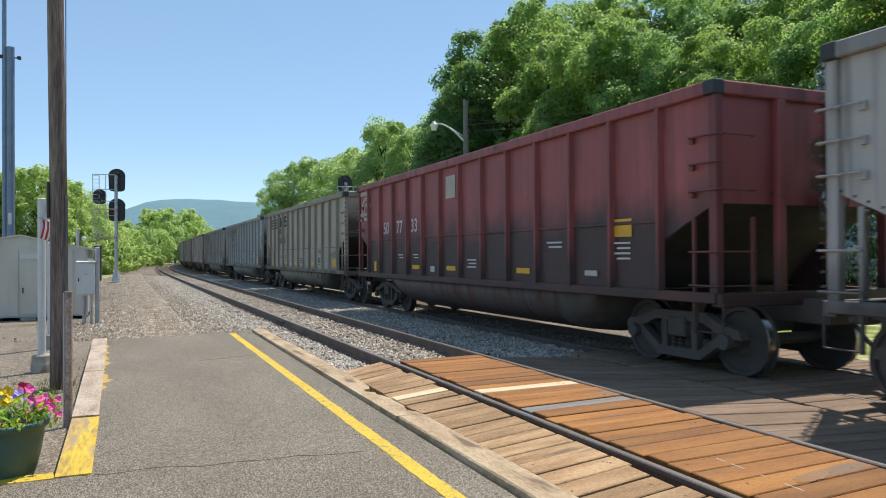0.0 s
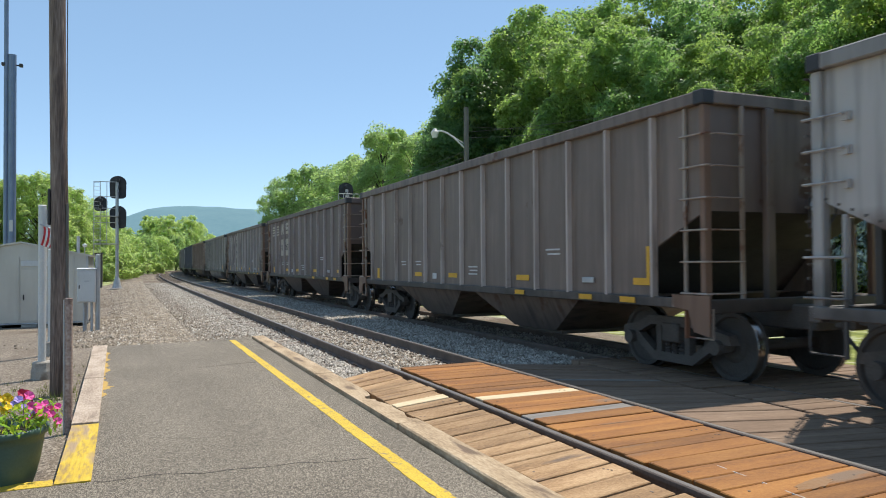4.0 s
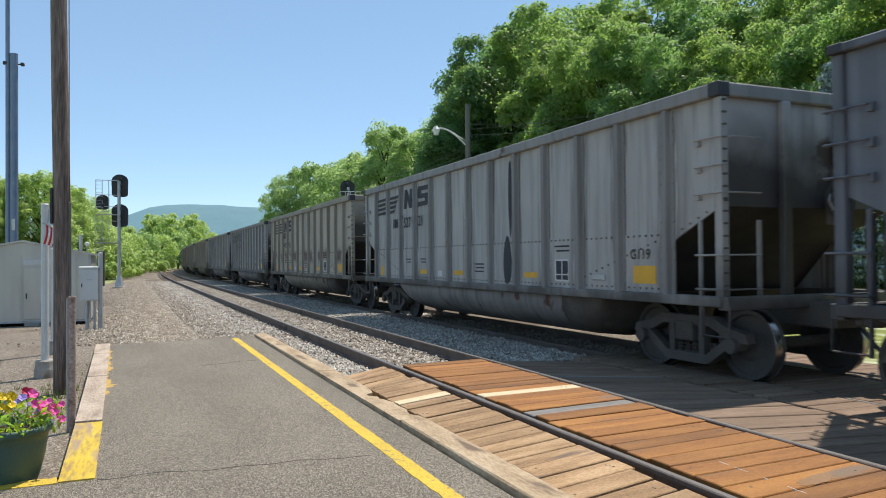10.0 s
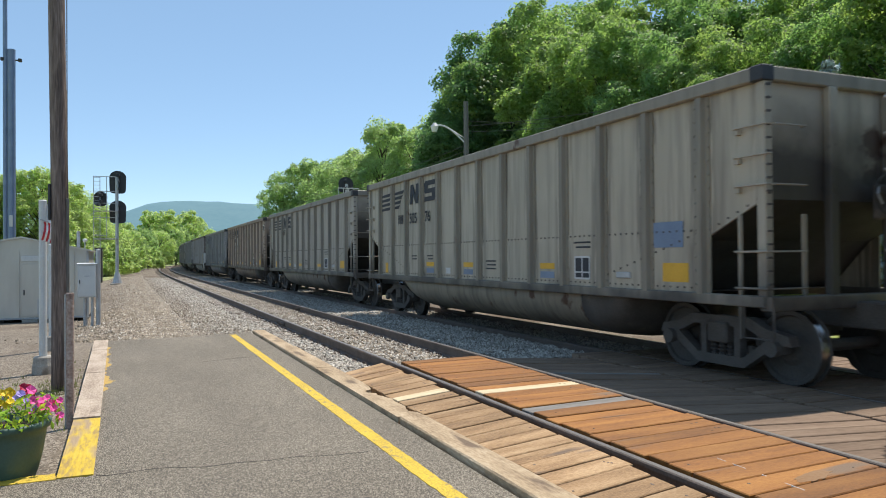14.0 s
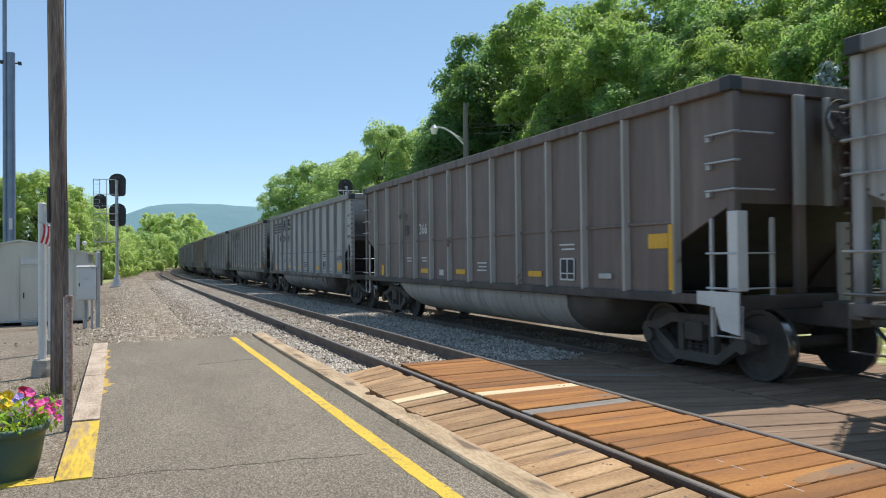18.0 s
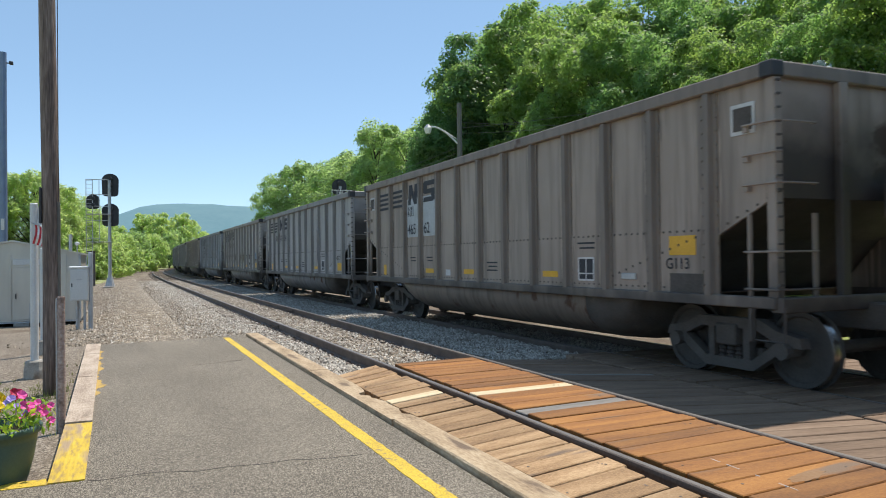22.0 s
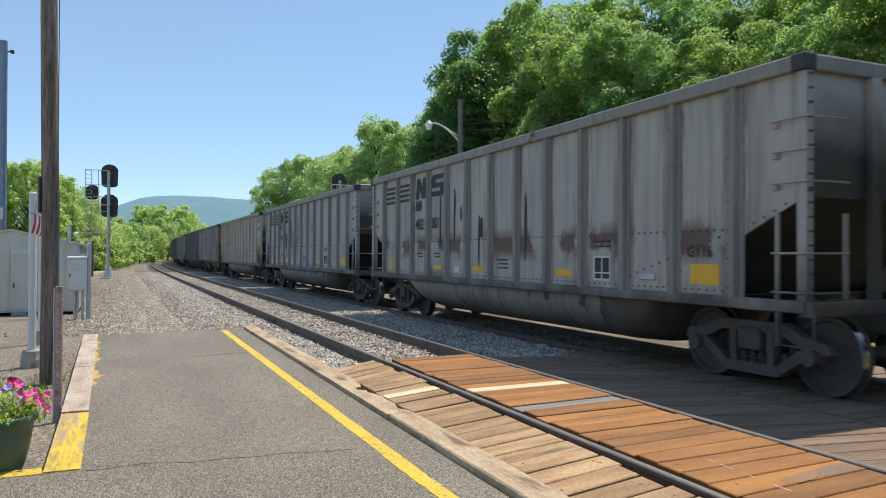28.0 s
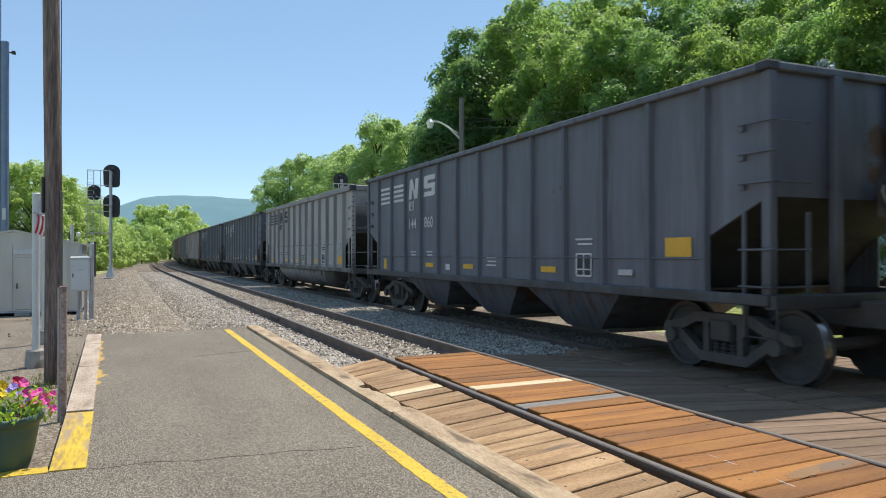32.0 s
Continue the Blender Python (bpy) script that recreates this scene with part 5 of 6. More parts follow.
            part("reflector", plate(-6.26, 1.58, 0.08, 0.86, -1.605), REFLECT, car, "upright yellow reflector strip")
        elif k == 13:
            part("reflector", plate(panel(12) + 0.3, 1.48, 0.15, 0.52, -1.53), REFLECT, car, "upright yellow reflector plate")
        elif not red:
            part("reflector", share["big"], REFLECT, car, "large yellow reflector plate", at=pose(0, 0, 0.36 if k in (8, 22) else 0.3 if k == 32 else 0.18 if k == 30 else 0.0))
        if k == 17:
            part("reflector", plate(panel(12) - 0.2, 1.22, 0.4, 0.13), REFLECT, car, "yellow reflector plate")
        part("notice_plate", share["tag"], STENCIL, car)
        if k < 35:
            add_brake_gear(car, kind, "silver" in extra)
        if kind == "ladder" or "silver" in extra:
            for d in (-1,) if "silver" in extra else (-1, 1):
                o = [(d * 7.42, 1.16), (d * 6.74, 1.16), (d * 6.74, 1.0), (d * 7.04, 0.97), (d * 7.14, 0.70), (d * 7.42, 0.66)]
                part("corner_gusset", Form().slab(o[::d], "x", -1.615, -1.592), WHITE_METAL if "silver" in extra else rusty, car, "pale steel corner gusset" if "silver" in extra else "rusty corner gusset")
            if "silver" in extra:
                part("corner_bracket", Form().soft(-1.60, -1.43, -7.40, -7.24, 1.17, 2.12, 0.01), WHITE_METAL, car, "pale steel corner bracket")
                for x, w, z0 in ((-0.58, 0.08, 2.2), (-0.10, 0.045, 2.2), (0.16, 0.09, 1.0)):
                    part("end_strut", Form().soft(x - w, x + w, -7.42, -7.36, z0, 3.55 if z0 > 2 else 2.0, 0.008), pale, car, "pale steel end strut")
        part("card_holder", share["bracket"], GALV, car)
        if code:
            me = lettering(code, 0.2)
            me.materials.clear()
            me.materials.append(DARK_STENCIL)
            repaint(part("class_code", me, words, car, at=flat_on_side(me, panel(12) + 0.28, 1.42 if k == 22 else 1.58, -1.532)), words)
        if "streak" in extra:
            for j in range(7):
                i = (4, 5, 5, 6, 6, 8, 5)[j] if k not in (23,) else 9
                if k == 23 and j > 2:
                    break
                h = rng.uniform(0.3, 1.3)
                part("dark_streak", blot(panel(i) + rng.uniform(-0.3, 0.3), rng.uniform(1.7, 2.9), rng.uniform(0.05, 0.11), h, k + j), DARK_STENCIL, car, "dark tar streak")
        if "tar" in extra.split():
            part("dark_streak", blot(panel(8) - 0.3, 2.75, 0.13, 1.5, 4), DARK_STENCIL, car, "dark tar streak")
            part("dark_streak", blot(panel(8) - 0.18, 1.55, 0.34, 0.85, 6), DARK_STENCIL, car, "dark tar stain")
        if k == 22:
            part("grey_patch", plate(panel(12) - 0.1, 1.24, 0.6, 0.24, -1.53), UNDER, car, "dark grey repaint patch")
        if "tag" in extra or "scrawl" in extra or "heart" in extra:
            if "tags" in extra:
                for j, i in enumerate((3, 4, 5)):
                    part("graffiti", scrawl(panel(i), 1.5, 0.7, 0.3, k + j), STENCIL, car, "white sprayed tag")
            elif "tagend" in extra:
                part("sprayed_panel", plate(-6.82, 2.96, 0.80, 1.0), GALV, car, "pale sprayed background")
                for j in range(4):
                    part("graffiti", scrawl(-6.88, 2.68 + 0.2 * j, 0.62, 0.2 + 0.04 * j, 3 * j + 1), DARK_STENCIL if j % 2 else STENCIL, car, "sprayed tag")
            elif "heart" in extra:
                part("graffiti", scrawl(panel(2) - 0.1, 1.75, 0.35, 0.7, 5), STENCIL, car, "white sprayed tag")
            else:
                part("graffiti", scrawl(panel(11), 1.68, 0.75, 0.36, k), DARK_STENCIL, car, "black sprayed tag")
        if "weld" in extra:
            for i in (11, 12):
                part("weld_plate", plate(panel(i), 2.9, 0.36, 0.3), GALV, car, "square repair plate")
        if "blue" in extra:
            part("blue_patch", plate(panel(12) + 0.12, 1.86, 0.6, 0.34), BLUE_STEEL, car, "blue paint patch")
            for i in (4, 6, 9):
                part("blue_patch", plate(panel(i), 1.27 if k == 14 else 1.2, 0.45, 0.11), BLUE_STEEL, car, "blue paint patch")
        if red:
            part("orange_patch", plate(panel(12) + 0.32, 1.98, 0.46, 0.26), REFLECT, car)
            part("repaint_patch", plate(panel(6), 3.12, 0.5, 0.5), CREAM, car, "pale repaint patch")
            for r0, r1, turns in ((0.42, 0.29, 15), (0.20, 0.09, 15)):
                part("emblem", Form().loft([[(x, 6.62 + r * math.cos(q), 3.0 + 0.9 * r * math.sin(q)) for x, r in ((-1.524, r0), (-1.53, r0), (-1.53, r1), (-1.524, r1))] for q in [-0.75 + 0.27 * i for i in range(turns)]], caps=False), CREAM, car, "cream painted ring")
            for z in (2.84, 2.70):
                part("emblem_bar", Form().slab([(7.20, z + 0.045), (6.55, z + 0.045), (6.55, z - 0.045), (7.20, z - 0.045)], "x", -1.53, -1.524), CREAM, car, "cream painted bar")
            part("emblem_bar", plate(6.72, 3.47, 0.95, 0.12), CREAM, car, "cream painted bar")
            part("small_print", small_print(panel(12) + 0.30, 1.76, 4, 0.36), STENCIL, car)
        tone_word = "red" if red else "black" if CARS[k][1] == COAL else "dark brown" if dark else "brown" if tone[0] > tone[2] * 1.18 else "tan-grey" if tone[0] > tone[2] * 0.99 else "grey"
        body_word = "coal hopper car with sloping pockets" if names[kind] == "coal_hopper_car" else "bathtub coal gondola with riveted posts" if kind == "tub" else "bathtub coal gondola with thin posts"
        more = ", rust blotches along the side" if "rust" in extra else ", sprayed tags on its side" if "tag" in extra else ", pale number patches" if ("patch" in extra or "plate" in extra) else ", coal-dusted"
        tagged(car, tone_word + " " + body_word + more, "freight car", "coal train cars")
        TRAIN[k] = car
    for ob in proto.values():
        for o in list(ob.children_recursive) + [ob]:
            bpy.data.objects.remove(o)


build_train()


def car_pose(k, t):
    s = 6.98 + body_length(k) / 2 + PITCH * k + shift(k) - SPEED * t
    p = line(s, SPACING, DROP)
    a, b = line(s - 6.07, SPACING), line(s + 6.07, SPACING)
    mid = (a + b) / 2
    return s, pose(mid.x, mid.y, p.z, 0, 0, -math.degrees(math.atan2(b.x - a.x, b.y - a.y)))


def motions():
    for k, car in TRAIN.items():
        walk(car, [(t, car_pose(k, t)[1]) for t in [float(i) for i in range(33)]])
        # wheels roll while they pass near
        s0 = car_pose(k, 0)[0]
        t0, t1 = max(0.0, (s0 - 30) / SPEED), min(32.0, (s0 + 4) / SPEED)
        if t1 <= t0:
            continue
        f0, f1 = math.ceil(t0 * FPS), math.floor(t1 * FPS)
        for w in [o for o in car.children if o.name.startswith("wheelset")]:
            y = w.matrix_basis.translation.y
            turn = lambda f: pose(0, y, 0.459, math.degrees(SPEED * (f - f0) / FPS / 0.459) % 360)
            rows = [(f / FPS, turn(f)) for f in range(f0, f1 + 1)]
            if f0 > 0:
                rows.insert(0, (0.0, turn(f0)))
            if f1 < 960:
                rows.append((32.0, turn(f1)))
            walk(w, rows)


# ---- things along the yard ----
def earth(x, y):
    return level(x, y, from_track(x, y))


def build_utility_pole():
    x, y = -0.845, 10.4
    p = thing("utility_pole", "tall weathered wooden utility pole beside the platform", "utility pole", pose(x, y, earth(x, y)))
    rings = []
    for i in range(15):
        z = -0.3 + 11.5 * i / 14
        r = 0.104 - 0.0018 * z
        dx = 0.012 * math.sin(z * 0.9) - 0.004 * z
        rings.append([(dx + r * math.cos(6.28319 * k / 14), r * math.sin(6.28319 * k / 14), z) for k in range(14)])
    part("shaft", Form().loft(rings), POLE, p, smooth=True)
    f = Form().soft(-0.128, -0.095, -0.06, 0.03, 2.13, 2.58, 0.01)
    part("bracket_box", f, BLACK, p, "narrow black box")
    part("ground_wire", Form().pipe([(0.09, -0.06, z) for z in (0.0, 1.5, 3.0, 6.0)], 0.006, 5), UNDER, p)
    part("wire_moulding", Form().soft(0.075, 0.11, -0.075, -0.04, 0.0, 2.4, 0.006), GREY_POLE, p)


def build_pipe_post():
    x, y = -0.57, 8.05
    p = thing("pipe_post", "rusty steel pipe post at the platform edge", "post", pose(x, y, earth(x, y)))
    n = 16
    rings = []
    for r, z in ((0.036, -0.2), (0.036, 1.31), (0.029, 1.318), (0.029, 1.2)):
        rings.append([(r * math.cos(6.28319 * k / n), r * math.sin(6.28319 * k / n), z) for k in range(n)])
    part("pipe", Form().loft(rings), RUST_PIPE, p, smooth=False)
    part("weld_strip", Form().soft(-0.047, -0.033, -0.016, 0.016, -0.1, 1.30, 0.004), GALV, p, "bare steel strip")


def build_flag_posts():
    for x, y, top, r, flagged in ((-1.205, 12.14, 2.39, 0.055, True), (-1.35, 15.0, 1.80, 0.052, False)):
        z0 = earth(x, y)
        p = thing("flag_post", "grey steel post in a concrete footing" + (" with a small flag" if flagged else ""), "post", pose(x, y, z0), "steel posts")
        f = Form()
        rings = []
        for rr, z in ((0.15, -0.2), (0.15, 0.12), (0.138, 0.17), (0.132, 0.24), (0.11, 0.26)):
            rings.append([(rr * (1 + 0.05 * math.sin(3 * k)) * math.cos(6.28319 * k / 12), rr * math.sin(6.28319 * k / 12), z) for k in range(12)])
        part("footing", f.loft(rings), CONCRETE, p, "stained concrete footing")
        part("tube", Form().tube((0, 0, 0.2), (0, 0, top - z0), r, r, 14), WHITE_METAL, p, smooth=False)
        part("cap", Form().tube((0, 0, top - z0), (0, 0, top - z0 + 0.015), r * 1.08, r * 0.8, 14), WHITE_METAL, p)
        if flagged:
            part("flag_bracket", Form().tube((-0.03, -0.07, 2.24), (0.22, -0.07, 2.14), 0.008, 0.008, 6), GALV, p)
            flag = part("flag_staff_tip", Form().ball((0.225, -0.07, 2.138), 0.014, 0.014, 0.014), YELLOW, p)
            # drooping cloth in stripes
            red = surface("flag_red", ((0.42, 0.03, 0.04), (0.55, 0.05, 0.06)), 4, 0.8, bump=0.1)
            white = surface("flag_white", ((0.68, 0.68, 0.68), (0.8, 0.8, 0.8)), 4, 0.8, bump=0.1)
            for i in range(9):
                a, b = i / 9, (i + 1) / 9
                strip = Form()
                vs, fs = [], []
                for j in range(7):
                    u = j / 6
                    for q in (a, b):
                        vs.append((0.02 + 0.24 * q - 0.04 * u + 0.02 * math.sin(3 * u), -0.07 + 0.02 * math.sin(7 * u + 4 * q), 2.21 - 0.27 * u - 0.08 * q))
                for j in range(6):
                    fs.append((2 * j, 2 * j + 1, 2 * j + 3, 2 * j + 2))
                strip.add(vs, fs)
                part("flag_stripe", strip, red if i % 2 == 0 else white, p, "red cloth stripe" if i % 2 == 0 else "white cloth stripe")
            vs = [(0.05 + 0.12 * q, 0.02 * math.sin(5 * u) - 0.02, 2.47 - 0.30 * u - 0.05 * q) for u in (0, 0.33, 0.66, 1) for q in (0, 0.5, 1)]
            part("banner", Form().add(vs, [(3 * a + b, 3 * a + b + 1, 3 * a + b + 4, 3 * a + b + 3) for a in range(3) for b in range(2)]), WHITE_METAL, p, "plain pale banner cloth")


def build_house():
    h = thing("equipment_house", "small aluminium signal equipment house with a low gabled roof", "equipment shed", pose(-2.6, 24.3, 0))
    x0, x1, y1 = -2.2, 1.38, 3.4
    zb, ze, za = -0.13, 1.80, 2.16
    ridge = -0.35
    gable = [(x0, zb), (x1, zb), (x1, ze), (ridge, za), (x0, ze + 0.06)]
    part("front_wall", Form().slab(gable, "y", 0.0, 0.04), ALU, h)
    part("back_wall", Form().slab(gable, "y", y1 - 0.04, y1), ALU, h)
    part("side_wall", Form().box(x1 - 0.04, x1, 0.04, y1 - 0.04, zb, ze), ALU, h)
    part("side_wall", Form().box(x0, x0 + 0.04, 0.04, y1 - 0.04, zb, ze + 0.04), ALU, h)
    part("roof_panel", Form().slab([(ridge, za + 0.005), (x1 + 0.10, ze - 0.03), (x1 + 0.10, ze + 0.02), (ridge, za + 0.055)], "y", -0.1, y1 + 0.1), ALU, h)
    part("roof_panel", Form().slab([(ridge, za + 0.005), (ridge, za + 0.055), (x0 - 0.10, ze + 0.06), (x0 - 0.10, ze + 0.01)], "y", -0.1, y1 + 0.1), ALU, h)
    for x in (-1.55, -0.42, 0.55, 1.0):
        part("wall_rib", Form().soft(x - 0.02, x + 0.02, -0.018, 0.0, zb, ze - 0.02, 0.005), ALU, h)
    part("corner_trim", Form().soft(x1 - 0.05, x1 + 0.015, -0.022, 0.05, zb, ze, 0.006), GALV, h)
    d = part("door", Form().soft(-0.36, 0.50, -0.03, -0.002, zb + 0.05, 1.42, 0.008), ALU, h, "plain metal door")
    part("door_handle", Form().soft(-0.30, -0.27, -0.07, -0.03, 0.52, 0.68, 0.006), BLACK, d)
    part("vent_panel", Form().soft(-0.36, 0.50, -0.035, -0.002, 1.5, 1.66, 0.008), WHITE_METAL, h, "pale louvred vent panel")
    part("notice", Form().box(0.12, 0.26, -0.036, -0.031, 0.62, 0.80), STENCIL, d, "small white notice")
    part("notice", Form().box(0.05, 0.36, -0.036, -0.031, -0.05, 0.40), GALV, d, "blue-grey notice plate")
    # black backing below the floor: shade of the open gaps as colour
    for x in (-1.9, -0.95, 0.0, 0.95):
        part("skid", Form().soft(x - 0.12, x + 0.12, 0.32, y1, -0.5, zb - 0.045, 0.01), BLACK, h)
    part("base_beam", Form().soft(x0 - 0.02, x1 + 0.02, -0.03, 0.02, zb - 0.05, zb - 0.004, 0.01), GALV, h)
    part("underside", Form().box(x0, x1, 0.03, y1, zb - 0.04, zb - 0.006), BLACK, h)
    for x in (-1.75, -0.15, 0.62):
        part("foundation_block", Form().soft(x - 0.2, x + 0.2, -0.04, 0.3, zb - 0.4, zb - 0.052, 0.012), CONCRETE, h, "pale concrete foundation block")
    part("antenna", Form().tube((1.05, 1.2, ze), (1.05, 1.2, ze + 0.62), 0.05, 0.05, 10), GALV, h)
    part("antenna", Form().tube((1.22, 1.4, ze), (1.22, 1.4, ze + 0.30), 0.018, 0.018, 6), GALV, h)
    part("gps_dome", Form().ball((1.22, 1.4, ze + 0.34), 0.075, 0.075, 0.06), WHITE_METAL, h, "white dome antenna", True)


def build_cabinet():
    c = thing("meter_cabinet", "grey metal meter cabinet on two steel legs", "cabinet", pose(-1.1, 21.4, earth(-1.1, 21.4)))
    part("body", Form().soft(-0.215, 0.215, -0.14, 0.14, 0.76, 1.62, 0.012), WHITE_METAL, c)
    d = part("door", Form().soft(-0.195, 0.195, -0.155, -0.141, 0.79, 1.58, 0.008), WHITE_METAL, c)
    part("latch", Form().soft(-0.18, -0.155, -0.175, -0.155, 1.12, 1.22, 0.004), BLACK, d)
    part("label_plate", Form().box(-0.06, 0.06, -0.158, -0.154, 1.3, 1.33), GALV, d)
    part("hood", Form().slab([(-0.17, 1.62), (0.16, 1.62), (0.16, 1.66), (-0.17, 1.635)], "x", -0.235, 0.235), WHITE_METAL, c)
    for x in (-0.06, 0.12):
        part("leg", Form().tube((x, 0, -0.3), (x, 0, 0.77), 0.032, 0.032, 8), GALV, c)
    part("conduit", Form().pipe([(-0.02, 0.06, -0.2), (-0.02, 0.06, 0.77)], 0.022, 8), GALV, c)


def build_bollard():
    x, y = -0.84, 21.45
    b = thing("steel_post", "round grey steel guard post beside the meter cabinet", "post", pose(x, y, earth(x, y)), "steel posts")
    part("tube", Form().tube((0, 0, -0.3), (0, 0, 2.0), 0.058, 0.058, 14), GALV, b)
    part("cap", Form().ball((0, 0, 2.0), 0.06, 0.06, 0.03), GALV, b)


def backplate(form, x, y, z, w, h):
    """A rounded signal background, its face turned back to the yard."""
    o = []
    for i in range(25):
        a = math.pi * i / 24
        o.append((x + w * math.cos(a), z + h - w * 0.9 + w * 0.9 * math.sin(a)))
    for i in range(13):
        a = math.pi + math.pi * i / 12
        o.append((x + w * 0.96 * math.copysign(abs(math.cos(a)) ** 0.5, math.cos(a)), z - h + 0.25 + 0.25 * math.sin(a)))
    form.slab(o, "y", y, y + 0.05)


def signal_head(parent, x, y, z, w, h, lights):
    f = Form()
    backplate(f, x, y, z, w, h)
    head = part("signal_head", f, BLACK, parent, "black rounded signal head")
    for k in range(lights):
        zz = z + (k - (lights - 1) / 2) * 0.5
        part("lamp_housing", Form().tube((x, y - 0.3, zz), (x, y, zz), 0.13, 0.17, 12), BLACK, head)
        part("hood", Form().tube((x, y + 0.05, zz), (x, y + 0.35, zz), 0.17, 0.14, 12, caps=False), BLACK, head)


def build_signal():
    s = thing("railway_signal", "galvanised signal mast with black heads and a caged ladder", "railway signal", pose(-1.1, 62.0, -0.55))
    part("mast", Form().tube((0, 0, 0.3), (0, 0, 8.4), 0.13, 0.12, 12), GALV, s)
    part("mast_base", Form().tube((0, 0, 0.25), (0, 0, 1.1), 0.36, 0.16, 10), GALV, s)
    part("foundation", Form().soft(-0.5, 0.5, -0.5, 0.5, -0.4, 0.28, 0.03), CONCRETE, s)
    for x in (-1.62, -1.18, -0.72):
        part("ladder_rail", Form().soft(x - 0.025, x + 0.025, -0.02, 0.02, 0.3 if x < -1.0 else 3.6, 8.45, 0.005), GALV, s)
    for i in range(27):
        z = 0.8 + 0.29 * i
        part("ladder_rung", Form().tube((-1.62, 0, z), (-1.18, 0, z), 0.014, 0.014, 5), GALV, s)
    for z in (3.6, 5.3, 6.4, 7.3, 8.43):
        part("brace", Form().soft(-1.65, 0.0, -0.03, 0.03, z - 0.025, z + 0.025, 0.005), GALV, s)
    for z in (3.9, 6.0):
        part("cage_hoop", Form().pipe([(-1.65, 0, z), (-1.6, -0.5, z), (-1.15, -0.6, z), (-0.72, -0.5, z), (-0.7, 0, z)], 0.02, 5), GALV, s)
        part("walkway", Form().soft(-1.6, 0.1, -0.6, 0.0, z - 0.25, z - 0.21, 0.005), GALV, s, "grating walkway")
    signal_head(s, 0.06, 0.22, 8.05, 0.60, 0.88, 3)
    signal_head(s, 0.06, 0.22, 5.75, 0.60, 0.88, 3)
    signal_head(s, -1.15, 0.22, 6.75, 0.47, 0.56, 2)
    c = thing("relay_case", "narrow dark steel relay case behind the signal", "cabinet", pose(-2.6, 68, -0.55))
    part("body", Form().soft(-0.28, 0.28, -0.25, 0.25, 0.0, 3.0, 0.03), UNDER, c)
    part("roof", Form().soft(-0.32, 0.32, -0.29, 0.29, 3.003, 3.07, 0.02), UNDER, c)
    r = thing("railway_signal", "signal mast top with a dark round head behind the train", "railway signal", pose(13.8, 50.1, earth(13.8, 50.1)))
    part("mast", Form().tube((0, 0, -0.5), (0, 0, 7.0), 0.12, 0.11, 10), GALV, r)
    signal_head(r, 0.0, 0.2, 6.95, 0.52, 0.55, 2)
    for z in (6.15, 6.62):
        part("rail_bar", Form().soft(-0.75, 0.75, -0.55, -0.51, z, z + 0.05, 0.006), WHITE_METAL, r)
    for i in range(5):
        part("rail_post", Form().soft(-0.75 + 0.365 * i, -0.71 + 0.365 * i, -0.55, -0.51, 6.05, 6.67, 0.005), WHITE_METAL, r)
    part("walkway", Form().soft(-0.8, 0.8, -0.6, 0.1, 6.0, 6.05, 0.006), GALV, r)


def build_towers():
    for x, top, r, words in ((-6.15, 22.0, 0.11, "thin tall blue-grey radio mast"), (-5.87, 12.95, 0.205, "blue-grey steel mast with a small camera")):
        t = thing("radio_mast", words, "mast", pose(x, 44.6, -0.3), "masts behind the house")
        part("shaft", Form().tube((0, 0, 0), (0, 0, top), r, r * 0.97, 12), BLUE_STEEL, t)
        z = 12.9 if top < 20 else 17.0
        for e in (-1, 1):
            part("side_arm", Form().soft(min(0, e * (r + 0.2)), max(0, e * (r + 0.2)), -0.03, 0.03, z - 0.52, z - 0.46, 0.006), BLACK, t)
            part("camera_head", Form().soft(e * (r + 0.2) - 0.09, e * (r + 0.2) + 0.09, -0.12, 0.12, z - 0.56, z - 0.40, 0.02), BLACK, t)
        if top < 20:
            part("warning_plate", Form().soft(-0.08, 0.08, -r - 0.02, -r, 3.6, 4.2, 0.005), WHITE_METAL, t)


